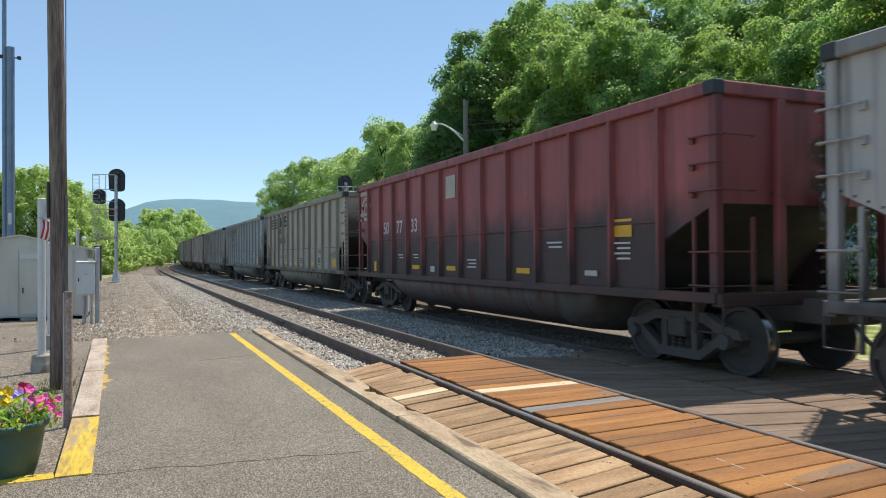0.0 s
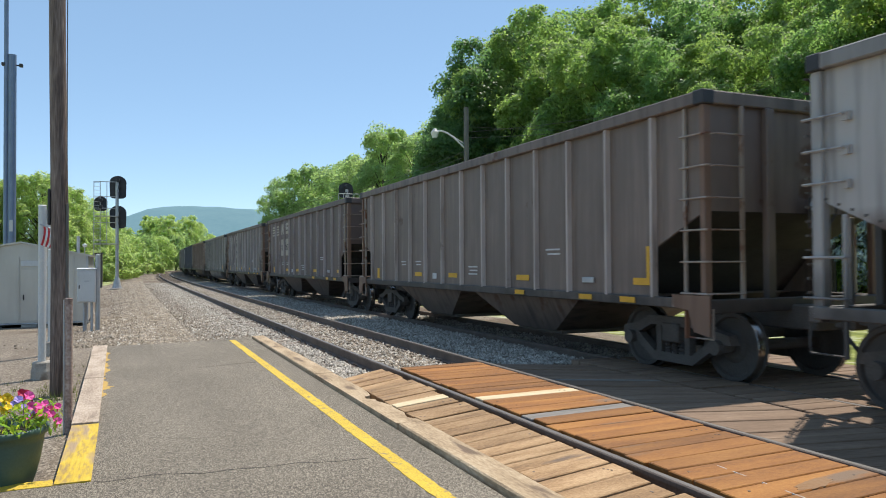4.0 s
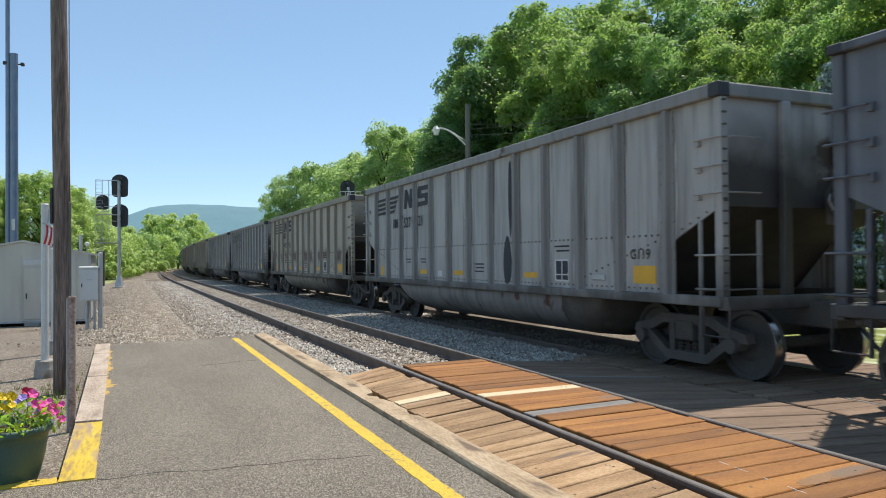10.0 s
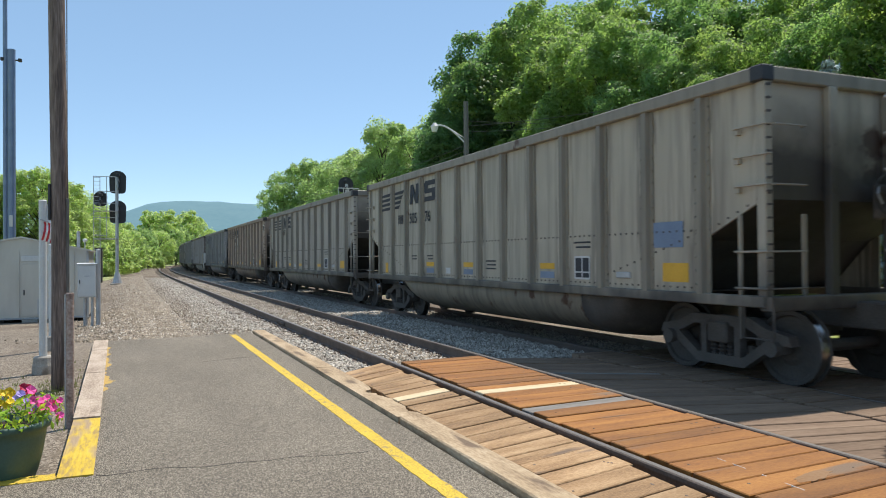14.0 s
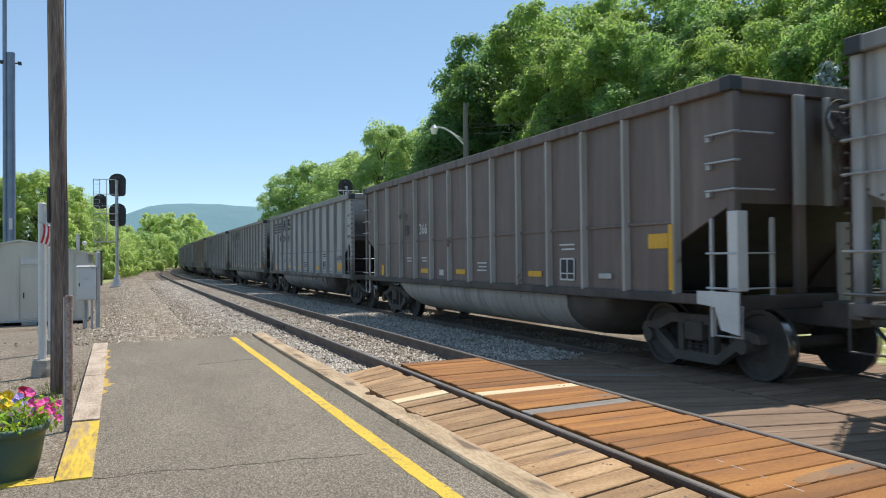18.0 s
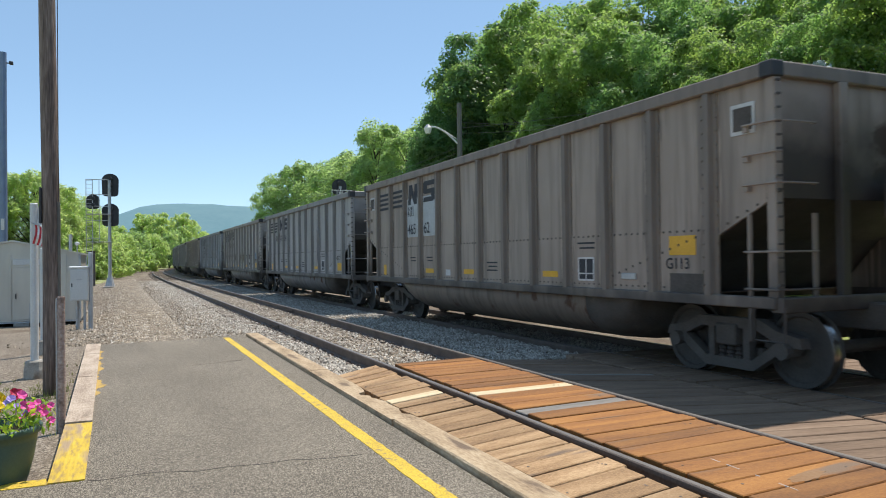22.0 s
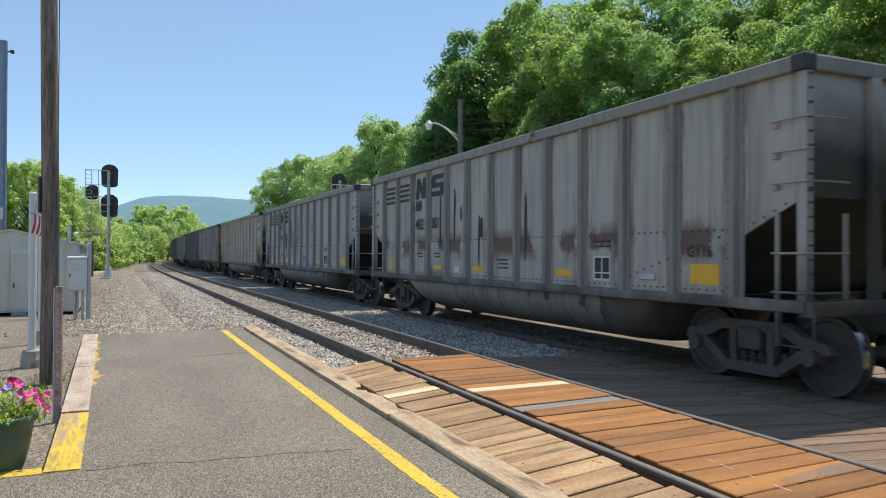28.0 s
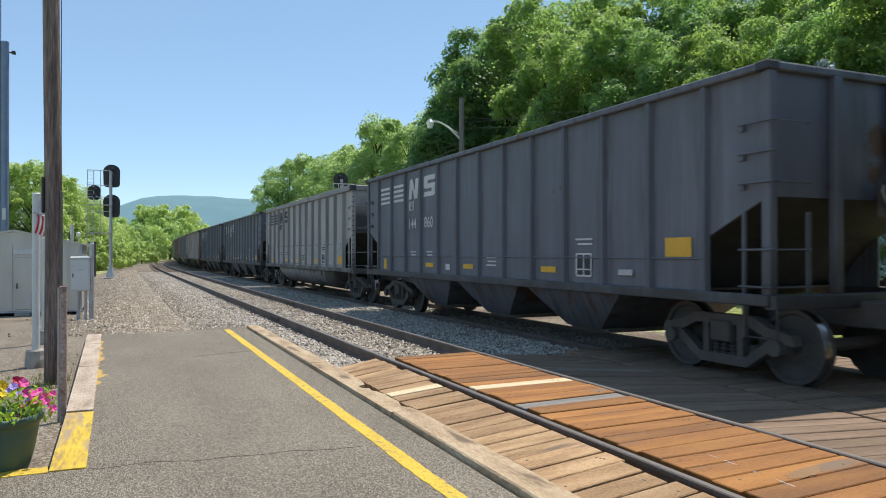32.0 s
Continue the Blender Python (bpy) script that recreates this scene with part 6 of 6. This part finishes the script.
def build_planter():
    x, y = -0.875, 6.12
    z0 = earth(x, y) + 0.02
    p = thing("flower_pot", "dark green plastic pot of bright petunias on gravel", "flower pot", pose(x, y, z0))
    green = surface("pot_green", ((0.045, 0.095, 0.075), (0.065, 0.125, 0.10)), 2.0, 0.55, bump=0.1, fine=60)
    rings = []
    for r, z in ((0.20, 0.0), (0.235, 0.10), (0.265, 0.22), (0.285, 0.34), (0.292, 0.40), (0.318, 0.405), (0.322, 0.44), (0.31, 0.455), (0.285, 0.45), (0.275, 0.38)):
        rings.append([(r * math.cos(6.28319 * k / 36), r * math.sin(6.28319 * k / 36), z) for k in range(36)])
    part("pot", Form().loft(rings), green, p, smooth=True)
    soil = surface("potting_soil", ((0.02, 0.014, 0.01), (0.05, 0.035, 0.025)), 8, 0.95, bump=0.8, fine=60)
    part("soil", Form().tube((0, 0, 0.36), (0, 0, 0.40), 0.277, 0.277, 24), soil, p)
    rng = random.Random(8)
    leaves = [leafy("flower_leaf", (0.06, 0.12, 0.02), (0.18, 0.29, 0.05)), leafy("flower_leaf_light", (0.13, 0.20, 0.02), (0.36, 0.42, 0.05))]
    green_leaves = [Form(), Form()]
    for i in range(430):
        a, r = rng.uniform(0, 6.283), 0.30 * math.sqrt(rng.random())
        base = Vector((r * math.cos(a), r * math.sin(a), 0.41))
        out = Vector((math.cos(a) * rng.uniform(0.02, 0.12), math.sin(a) * rng.uniform(0.02, 0.12), rng.uniform(0.02, 0.19) * (1.25 - r)))
        c = base + out
        d = Vector((rng.gauss(0, 1), rng.gauss(0, 1), rng.gauss(0.5, 0.5))).normalized()
        u = d.orthogonal().normalized()
        w = d.cross(u)
        s = rng.uniform(0.016, 0.04)
        green_leaves[i % 3 == 0].add([c - u * s, c + w * s * 0.5 - d * 0.006, c + u * s * 1.1 - d * 0.015, c - w * s * 0.5 - d * 0.006, c], [(0, 1, 4), (1, 2, 4), (2, 3, 4), (3, 0, 4)])
    for k in (0, 1):
        tagged(part("foliage", green_leaves[k], leaves[k], p), kind="stuff")
    tall = Form()
    for i in range(16):
        a = rng.uniform(0, 6.283)
        b = Vector((-0.05 + 0.12 * math.cos(a), 0.1 * math.sin(a), 0.4))
        t = b + Vector((rng.uniform(-0.08, 0.08), rng.uniform(-0.08, 0.08), rng.uniform(0.18, 0.36)))
        tall.tube(b, t, 0.004, 0.001, 4)
    tagged(part("grass_blades", tall, leaves[1], p), kind="stuff")
    tones = {"pink": ((0.78, 0.05, 0.30), (0.90, 0.16, 0.46)), "red": ((0.45, 0.02, 0.06), (0.62, 0.04, 0.12)), "purple": ((0.30, 0.20, 0.55), (0.55, 0.45, 0.75)), "yellow": ((0.70, 0.48, 0.01), (0.85, 0.62, 0.03)), "violet": ((0.05, 0.015, 0.09), (0.12, 0.04, 0.2))}
    mats = {k: surface("petal_" + k, v, 12, 0.6, bump=0.1, fine=60) for k, v in tones.items()}
    spots = [("yellow", -0.06 + 0.035 * (i % 5) + rng.uniform(-0.015, 0.015), -0.12 + 0.05 * (i // 5) + rng.uniform(-0.02, 0.02)) for i in range(15)]
    spots += [("purple", 0.13, -0.07), ("purple", 0.215, -0.10), ("purple", 0.11, -0.09), ("purple", 0.16, -0.04), ("violet", -0.24, -0.14)]
    spots += [("red", 0.13 + 0.03 * (i % 3), 0.09 + 0.03 * (i // 3)) for i in range(5)]
    spots += [("pink", 0.20 + 0.045 * (i % 5) + rng.uniform(-0.015, 0.015), -0.10 + 0.06 * (i // 5) + rng.uniform(-0.02, 0.02)) for i in range(14)]
    for tone, fx, fy in spots:
        c = Vector((fx, fy, 0.615 + rng.uniform(-0.04, 0.07) - 0.25 * (abs(fx) if fx > 0.2 else 0)))
        n = Vector((rng.uniform(-0.3, 0.5), rng.uniform(-1.0, -0.3), rng.uniform(0.3, 0.9))).normalized()
        u = n.orthogonal().normalized()
        w = n.cross(u)
        s = rng.uniform(0.026, 0.038)
        vs, fs = [c - n * 0.012], []
        for k in range(10):
            a = 6.28319 * k / 10
            r = s * (1.0 if k % 2 == 0 else 0.88)
            vs.append(c + (u * math.cos(a) + w * math.sin(a)) * r + n * (0.006 if k % 2 else 0.0))
        for k in range(10):
            fs.append((0, 1 + k, 1 + (k + 1) % 10))
        f = Form().add(vs, fs)
        f.tube(c - n * 0.09, c - n * 0.012, 0.003, 0.006, 5)
        part("blossom", f, mats[tone], p, tone + " blossom")


def build_lamp_pole():
    x, y = 16.7, 36.35
    z0 = earth(x, y)
    p = thing("street_lamp", "grey wooden pole with a curved arm and glass lamp", "street lamp", pose(x, y, z0))
    part("pole", Form().tube((0, 0, -0.5), (0, 0, 9.95 - z0), 0.17, 0.13, 12), GREY_POLE, p)
    pts = []
    for i in range(9):
        u = i / 8
        pts.append((-0.12 - 1.42 * u, 0.6 * u, 7.75 - z0 + 0.92 * math.sin(u * 1.75)))
    rings = []
    for i, q in enumerate(pts):
        d = (Vector(pts[min(i + 1, 8)]) - Vector(pts[max(i - 1, 0)])).normalized()
        u = d.cross(Vector((0.3, 1, 0))).normalized()
        w = d.cross(u)
        rings.append([Vector(q) + 0.048 * (math.cos(0.785398 * j) * u + math.sin(0.785398 * j) * w) for j in range(8)])
    part("arm", Form().loft(rings), WHITE_METAL, p, "curved pale metal arm")
    hx, hy, hz = pts[-1]
    part("lamp_cap", Form().tube((hx - 0.06, hy, hz - 0.05), (hx - 0.06, hy, hz + 0.14), 0.22, 0.08, 14), GALV, p)
    glass = surface("lamp_glass", ((0.7, 0.72, 0.7), (0.8, 0.82, 0.8)), 4, 0.2, bump=0.02)
    part("lamp_bowl", Form().tube((hx - 0.06, hy, hz - 0.36), (hx - 0.06, hy, hz - 0.05), 0.13, 0.23, 14), glass, p, "pale ribbed glass bowl")
    part("brace", Form().tube((-0.1, 0, 7.95 - z0), (-0.75, 0.3, 8.45 - z0), 0.02, 0.02, 6), GALV, p)
    # lines that sag away from the pole
    for k, (zt, ex, ey, ez, sag) in enumerate(((8.6, 34.0, 18.0, 11.2, 0.7), (8.3, 34.0, 18.0, 10.4, 0.9), (8.9, 40.0, 30.0, 10.0, 0.5), (7.6, 12.8, 62.0, 6.6, 0.4), (7.3, 12.8, 62.0, 6.2, 0.4), (7.0, 12.8, 62.0, 5.9, 0.5))):
        w = []
        for i in range(13):
            u = i / 12
            w.append((x + (ex - x) * u, y + (ey - y) * u, zt + (ez - zt) * u - 4 * sag * u * (1 - u)))
        solid("overhead_wire", Form().pipe(w, 0.012, 4), GREY_POLE, "thin grey overhead wire strung from the lamp pole", "wire", "overhead wires")


def build_contrail():
    a, b = Vector((840, 2730, 1180)), Vector((1010, 2700, 1560))
    side = Vector((10, 0, -4))
    m = surface("vapour", ((0.8, 0.8, 0.8), (0.9, 0.9, 0.9)), 0.01, 1.0, bump=0, fine=0.05)
    nt = m.node_tree
    tr = nt.nodes.new("ShaderNodeBsdfTransparent")
    mx = nt.nodes.new("ShaderNodeMixShader")
    mx.inputs["Fac"].default_value = 0.26
    nt.links.new(tr.outputs[0], mx.inputs[1])
    nt.links.new(nt.nodes["Principled BSDF"].outputs[0], mx.inputs[2])
    nt.links.new(mx.outputs[0], nt.nodes["Material Output"].inputs["Surface"])
    f = Form()
    rings = []
    for i in range(13):
        c = a.lerp(b, i / 12)
        w = 0.7 + 0.5 * math.sin(i * 1.7)
        rings.append([c - side * w, c + Vector((0, 30, 0)), c + side * w])
    tagged(part("backdrop", f.loft(rings), m), "thin white vapour trail high in the sky", "cloud", kind="structure")


build_utility_pole()
build_pipe_post()
build_flag_posts()
build_house()
build_cabinet()
build_bollard()
build_signal()
build_towers()
build_planter()
build_lamp_pole()
build_contrail()


# ---- trees ----
def leaf_mesh(name, blobs, count, size, seed, material, squash=0.92, skin=0.4):
    """Leaf sprays on the skins of many uneven blobs. blobs: (x, y, z, radius)."""
    rng = np.random.RandomState(seed)
    b = np.array(blobs)
    share = b[:, 3] ** 2 * np.where(b[:, 3] > np.median(b[:, 3]) * 1.6, skin, 1.0)
    pick = rng.choice(len(b), count, p=share / share.sum())
    d = rng.normal(size=(count, 3))
    d /= np.linalg.norm(d, axis=1)[:, None]
    d[:, 2] = np.where((d[:, 2] < -0.35) & (rng.rand(count) < 0.7), -d[:, 2], d[:, 2])
    reach = np.where(rng.rand(count) < 0.16, rng.uniform(1.04, 1.42, count), 1.04 - 0.34 * rng.rand(count) ** 2)
    c = b[pick, :3] + d * (b[pick, 3] * reach)[:, None]
    c[:, 2] = b[pick, 2] + (c[:, 2] - b[pick, 2]) * squash
    nrm = d + rng.normal(scale=0.55, size=(count, 3)) + np.array([0, 0, 0.45])
    nrm /= np.linalg.norm(nrm, axis=1)[:, None]
    u = np.cross(nrm, rng.normal(size=(count, 3)))
    u /= np.linalg.norm(u, axis=1)[:, None]
    w = np.cross(nrm, u)
    s = (size * rng.uniform(0.55, 1.35, count))[:, None]
    # a pointed spray
    v = np.stack([c - u * s * 0.6, c + w * s * 0.5 + u * s * 0.3, c - w * s * 0.45 + u * s * 0.45 - nrm * s * 0.15], 1)
    me = bpy.data.meshes.new(name)
    me.vertices.add(3 * count)
    me.vertices.foreach_set("co", v.reshape(-1))
    me.loops.add(3 * count)
    me.loops.foreach_set("vertex_index", np.arange(3 * count))
    me.polygons.add(count)
    me.polygons.foreach_set("loop_start", np.arange(count) * 3)
    me.update(calc_edges=True)
    me.materials.append(material)
    return me


TREES = []


def tree_kind(seed, height, spread, leaves, size, material, lobes=30, skin=0.4):
    """A tapered trunk with limbs that carry a crown of uneven lobes, each with smaller clumps on its skin."""
    rng = random.Random(seed)
    trunk = Form()
    lean = Vector((rng.uniform(-0.05, 0.05), rng.uniform(-0.05, 0.05), 1))
    spine = [Vector((0, 0, -1.0))]
    for i in range(7):
        spine.append(Vector((lean.x * i * height / 7 + rng.uniform(-0.2, 0.2), lean.y * i * height / 7 + rng.uniform(-0.2, 0.2), height * 0.86 * (i + 1) / 7)))
    girth = [height * 0.022 * (1 - 0.85 * i / 7) for i in range(8)]
    for i in range(7):
        trunk.tube(spine[i], spine[i + 1], girth[i], girth[i + 1], n=7, caps=False)
    blobs = []
    for i in range(lobes):
        u = (i + 0.5) / lobes
        a = i * 2.399 + rng.uniform(-0.5, 0.5)
        wide = spread * math.sin(math.pi * (0.20 + 0.74 * u)) ** 0.8
        reach = wide * rng.uniform(0.62, 0.98)
        z = height * (0.12 + 0.80 * u) + rng.uniform(-0.05, 0.05) * height
        p = Vector((reach * math.cos(a), reach * math.sin(a), z))
        r = spread * rng.uniform(0.24, 0.42) * (1.08 - 0.35 * u)
        j = min(7, max(1, int(7 * (z / height - 0.12) / 0.86)))
        mid = (spine[j] + p) / 2 + Vector((0, 0, 0.08 * reach))
        trunk.tube(spine[j], mid, girth[j] * 0.5, girth[j] * 0.3, n=5, caps=False)
        trunk.tube(mid, p, girth[j] * 0.3, girth[j] * 0.1, n=4, caps=False)
        blobs.append((p.x, p.y, p.z, r))
        for _ in range(10):
            d = Vector((rng.gauss(0, 1) + math.cos(a), rng.gauss(0, 1) + math.sin(a), rng.gauss(0.4, 0.9))).normalized()
            q = p + d * r * rng.uniform(0.8, 1.1)
            blobs.append((q.x, q.y, max(q.z, height * 0.05), r * rng.uniform(0.2, 0.46)))
    blobs.append((spine[7].x, spine[7].y, height * 0.93, spread * 0.24))
    return trunk.mesh("trunk", BARK), leaf_mesh("crown", blobs, leaves, size, seed, material, skin=skin)


def plant(kind, x, y, scale, turn, label, group, leaf=None):
    far = math.hypot(x, y)
    trunk, crown = TREES[kind + (5 if far > 130 or x > 2.0 * y else 9 if far > 68 else 0)]
    d = from_track(x, y)
    t = thing("tree", label, "tree", pose(x, y, level(x, y, d) - 0.1, 0, 0, turn), group)
    t.scale = (scale, scale, scale)
    part("trunk", trunk, BARK, t)
    c = part("crown", crown, LEAF[0], t)
    if leaf is not None:
        repaint(c, LEAF[leaf])
    return t


def polar(px_az, dist):
    a = radians(px_az)
    return dist * math.sin(a), dist * math.cos(a)


def build_trees():
    TREES.extend([tree_kind(1, 18, 6.0, 84000, 0.19, LEAF[0]), tree_kind(2, 18, 5.0, 74000, 0.18, LEAF[1]), tree_kind(3, 20, 6.5, 88000, 0.2, LEAF[2], 34), tree_kind(4, 12, 5.0, 56000, 0.165, LEAF[1], 26), tree_kind(5, 5, 2.8, 9000, 0.26, LEAF[1], 18)])
    # the same trees with fewer, larger sprays, for the distance
    TREES.extend([tree_kind(1, 18, 6.0, 15000, 0.46, LEAF[0], 42, 0.9), tree_kind(2, 18, 5.0, 14000, 0.42, LEAF[1], 42, 0.9), tree_kind(3, 20, 6.5, 15000, 0.5, LEAF[2], 42, 0.9), tree_kind(4, 12, 5.0, 12000, 0.36, LEAF[1], 42, 0.9)])
    TREES.extend([tree_kind(1, 18, 6.0, 42000, 0.27, LEAF[0], 40, 0.8), tree_kind(2, 18, 5.0, 40000, 0.25, LEAF[1], 40, 0.8), tree_kind(3, 20, 6.5, 44000, 0.28, LEAF[2], 40, 0.8), tree_kind(4, 12, 5.0, 32000, 0.22, LEAF[1], 40, 0.8)])
    rng = random.Random(21)
    # steep wood beyond the tracks
    # those past az 56 are out of view, added only to shape the light
    for az, dist, h, k in ((25.2, 57, 14, 2), (26.2, 63, 17.5, 2), (27.9, 60, 19, 0), (31.0, 56, 19, 0), (32, 50, 15.5, 1), (35.5, 47, 15, 0), (39, 44, 13.5, 2), (43, 41, 12.5, 1), (47, 39, 11.5, 0), (51, 38, 11.5, 2), (56, 36, 14, 1), (62, 36, 16, 0), (69, 38, 17, 2), (78, 40, 17, 0), (27.5, 72, 16, 2), (31, 70, 22, 0), (34, 64, 21, 2), (36.8, 55, 18, 1), (39.5, 60, 21, 0), (42.5, 54, 17.5, 2), (46.5, 56, 18, 1), (50.5, 52, 16.5, 0), (55, 50, 18, 2), (90, 42, 18, 1), (104, 45, 18, 0)):
        x, y = polar(az, dist)
        plant(k, x, y, h / (18, 18, 20, 12, 5)[k], rng.uniform(0, 360), "tall broadleaf tree in a dense sunlit wood", "wood beyond the tracks", leaf=3 if az < 29 and dist < 65 else None)
    for az, dist, h, k in ((28, 47, 6, 3), (33, 41, 6.5, 3), (38, 36, 6, 3), (43, 33, 6.5, 3), (48, 31, 5.5, 3), (54, 30, 6, 3), (26, 50, 5, 3), (61, 30, 6, 3)):
        x, y = polar(az, dist)
        plant(k, x, y, h / 12, rng.uniform(0, 360), "smaller bright green tree at the wood's edge", "wood beyond the tracks")
    x, y = 21.3, 17.5
    t = thing("spruce", "young blue-green spruce at the wood's edge", "tree", pose(x, y, earth(x, y)), "wood beyond the tracks")
    t.scale = (1.05, 1.05, (8.05 - earth(x, y)) / 7.35)
    part("trunk", Form().tube((0, 0, -0.3), (0, 0, 7.4), 0.14, 0.02, 8), BARK, t)
    blobs = []
    for i in range(60):
        u = i / 60
        a, r = i * 2.4, 1.7 * (1 - u) + 0.1
        for q in (0.45, 0.8, 1.0):
            blobs.append((r * q * math.cos(a), r * q * math.sin(a), 1.0 + 6.2 * u - 0.25 * q * (1 - u), 0.16 + 0.12 * (1 - u)))
    part("needles", leaf_mesh("needles", blobs, 14000, 0.12, 9, material=surface("spruce_needles", ((0.17, 0.24, 0.23), (0.36, 0.44, 0.42)), 1.0, 0.7, bump=0, fine=8, island=0.4)), LEAF[0], t)
    # trees further along the line, their leaf colour lightened for haze
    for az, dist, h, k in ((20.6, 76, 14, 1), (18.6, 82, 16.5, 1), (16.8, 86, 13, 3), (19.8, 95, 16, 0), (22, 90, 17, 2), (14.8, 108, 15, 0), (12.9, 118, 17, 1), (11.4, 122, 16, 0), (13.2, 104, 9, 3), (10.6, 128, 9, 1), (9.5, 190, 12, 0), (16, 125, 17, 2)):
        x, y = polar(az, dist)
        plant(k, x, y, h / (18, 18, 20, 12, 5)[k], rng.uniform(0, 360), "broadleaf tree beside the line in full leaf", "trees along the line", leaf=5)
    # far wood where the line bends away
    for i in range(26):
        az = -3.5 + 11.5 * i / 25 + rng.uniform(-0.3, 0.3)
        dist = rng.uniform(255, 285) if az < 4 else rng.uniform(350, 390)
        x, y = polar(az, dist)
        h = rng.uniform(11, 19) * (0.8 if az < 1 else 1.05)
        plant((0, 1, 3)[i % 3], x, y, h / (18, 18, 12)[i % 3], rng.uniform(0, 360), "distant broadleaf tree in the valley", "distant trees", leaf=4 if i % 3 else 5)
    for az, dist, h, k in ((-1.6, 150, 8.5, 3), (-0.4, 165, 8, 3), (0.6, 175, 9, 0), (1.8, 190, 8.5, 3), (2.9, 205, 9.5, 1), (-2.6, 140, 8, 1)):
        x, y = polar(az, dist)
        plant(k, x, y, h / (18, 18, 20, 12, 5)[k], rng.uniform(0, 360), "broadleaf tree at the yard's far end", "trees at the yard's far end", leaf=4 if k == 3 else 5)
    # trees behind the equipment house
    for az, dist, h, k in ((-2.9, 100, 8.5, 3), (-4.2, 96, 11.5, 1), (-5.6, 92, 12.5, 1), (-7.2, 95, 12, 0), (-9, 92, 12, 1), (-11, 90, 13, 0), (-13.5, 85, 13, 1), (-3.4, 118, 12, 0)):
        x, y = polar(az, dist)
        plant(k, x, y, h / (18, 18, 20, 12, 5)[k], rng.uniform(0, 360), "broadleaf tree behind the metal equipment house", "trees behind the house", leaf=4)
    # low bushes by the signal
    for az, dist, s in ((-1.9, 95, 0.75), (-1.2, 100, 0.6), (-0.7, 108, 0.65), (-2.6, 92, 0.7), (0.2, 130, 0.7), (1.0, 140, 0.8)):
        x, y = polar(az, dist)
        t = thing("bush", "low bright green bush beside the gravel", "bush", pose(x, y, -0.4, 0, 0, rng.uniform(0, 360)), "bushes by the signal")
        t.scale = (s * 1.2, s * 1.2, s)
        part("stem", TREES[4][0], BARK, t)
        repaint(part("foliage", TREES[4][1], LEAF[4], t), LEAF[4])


build_trees()


def build_hills():
    vs, fs = [], []
    n, m = 90, 8
    for i in range(n + 1):
        az = radians(-40 + 90 * i / n)
        h = 104 + 8 * math.sin(az * 6 + 0.5) + 9 * noise.noise(Vector((az * 7, 0, 0))) - 55 * max(0, min(1, (0.02 - az) / 0.12))
        for j in range(m + 1):
            u = j / m
            r = 1350 + 450 * u
            vs.append((r * math.sin(az), r * math.cos(az), -5 + h * 1.2 * math.sin(math.pi * 0.5 * u) + 4 * noise.noise(Vector((az * 40, u * 6, 2)))))
    for i in range(n):
        for j in range(m):
            fs.append((i * (m + 1) + j, (i + 1) * (m + 1) + j, (i + 1) * (m + 1) + j + 1, i * (m + 1) + j + 1))
    me = bpy.data.meshes.new("backdrop")
    me.from_pydata(vs, [], fs)
    me.polygons.foreach_set("use_smooth", [True] * len(me.polygons))
    mat = surface("hazed_wooded_ridge", ((0.035, 0.065, 0.06), (0.06, 0.095, 0.085)), 0.02, 0.95, bump=0, fine=0.12)
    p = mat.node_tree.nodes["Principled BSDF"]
    # distance haze over the ridge, put in as a blue glow
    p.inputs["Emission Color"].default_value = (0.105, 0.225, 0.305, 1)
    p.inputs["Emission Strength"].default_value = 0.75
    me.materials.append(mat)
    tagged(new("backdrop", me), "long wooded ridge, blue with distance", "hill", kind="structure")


build_hills()


motions()
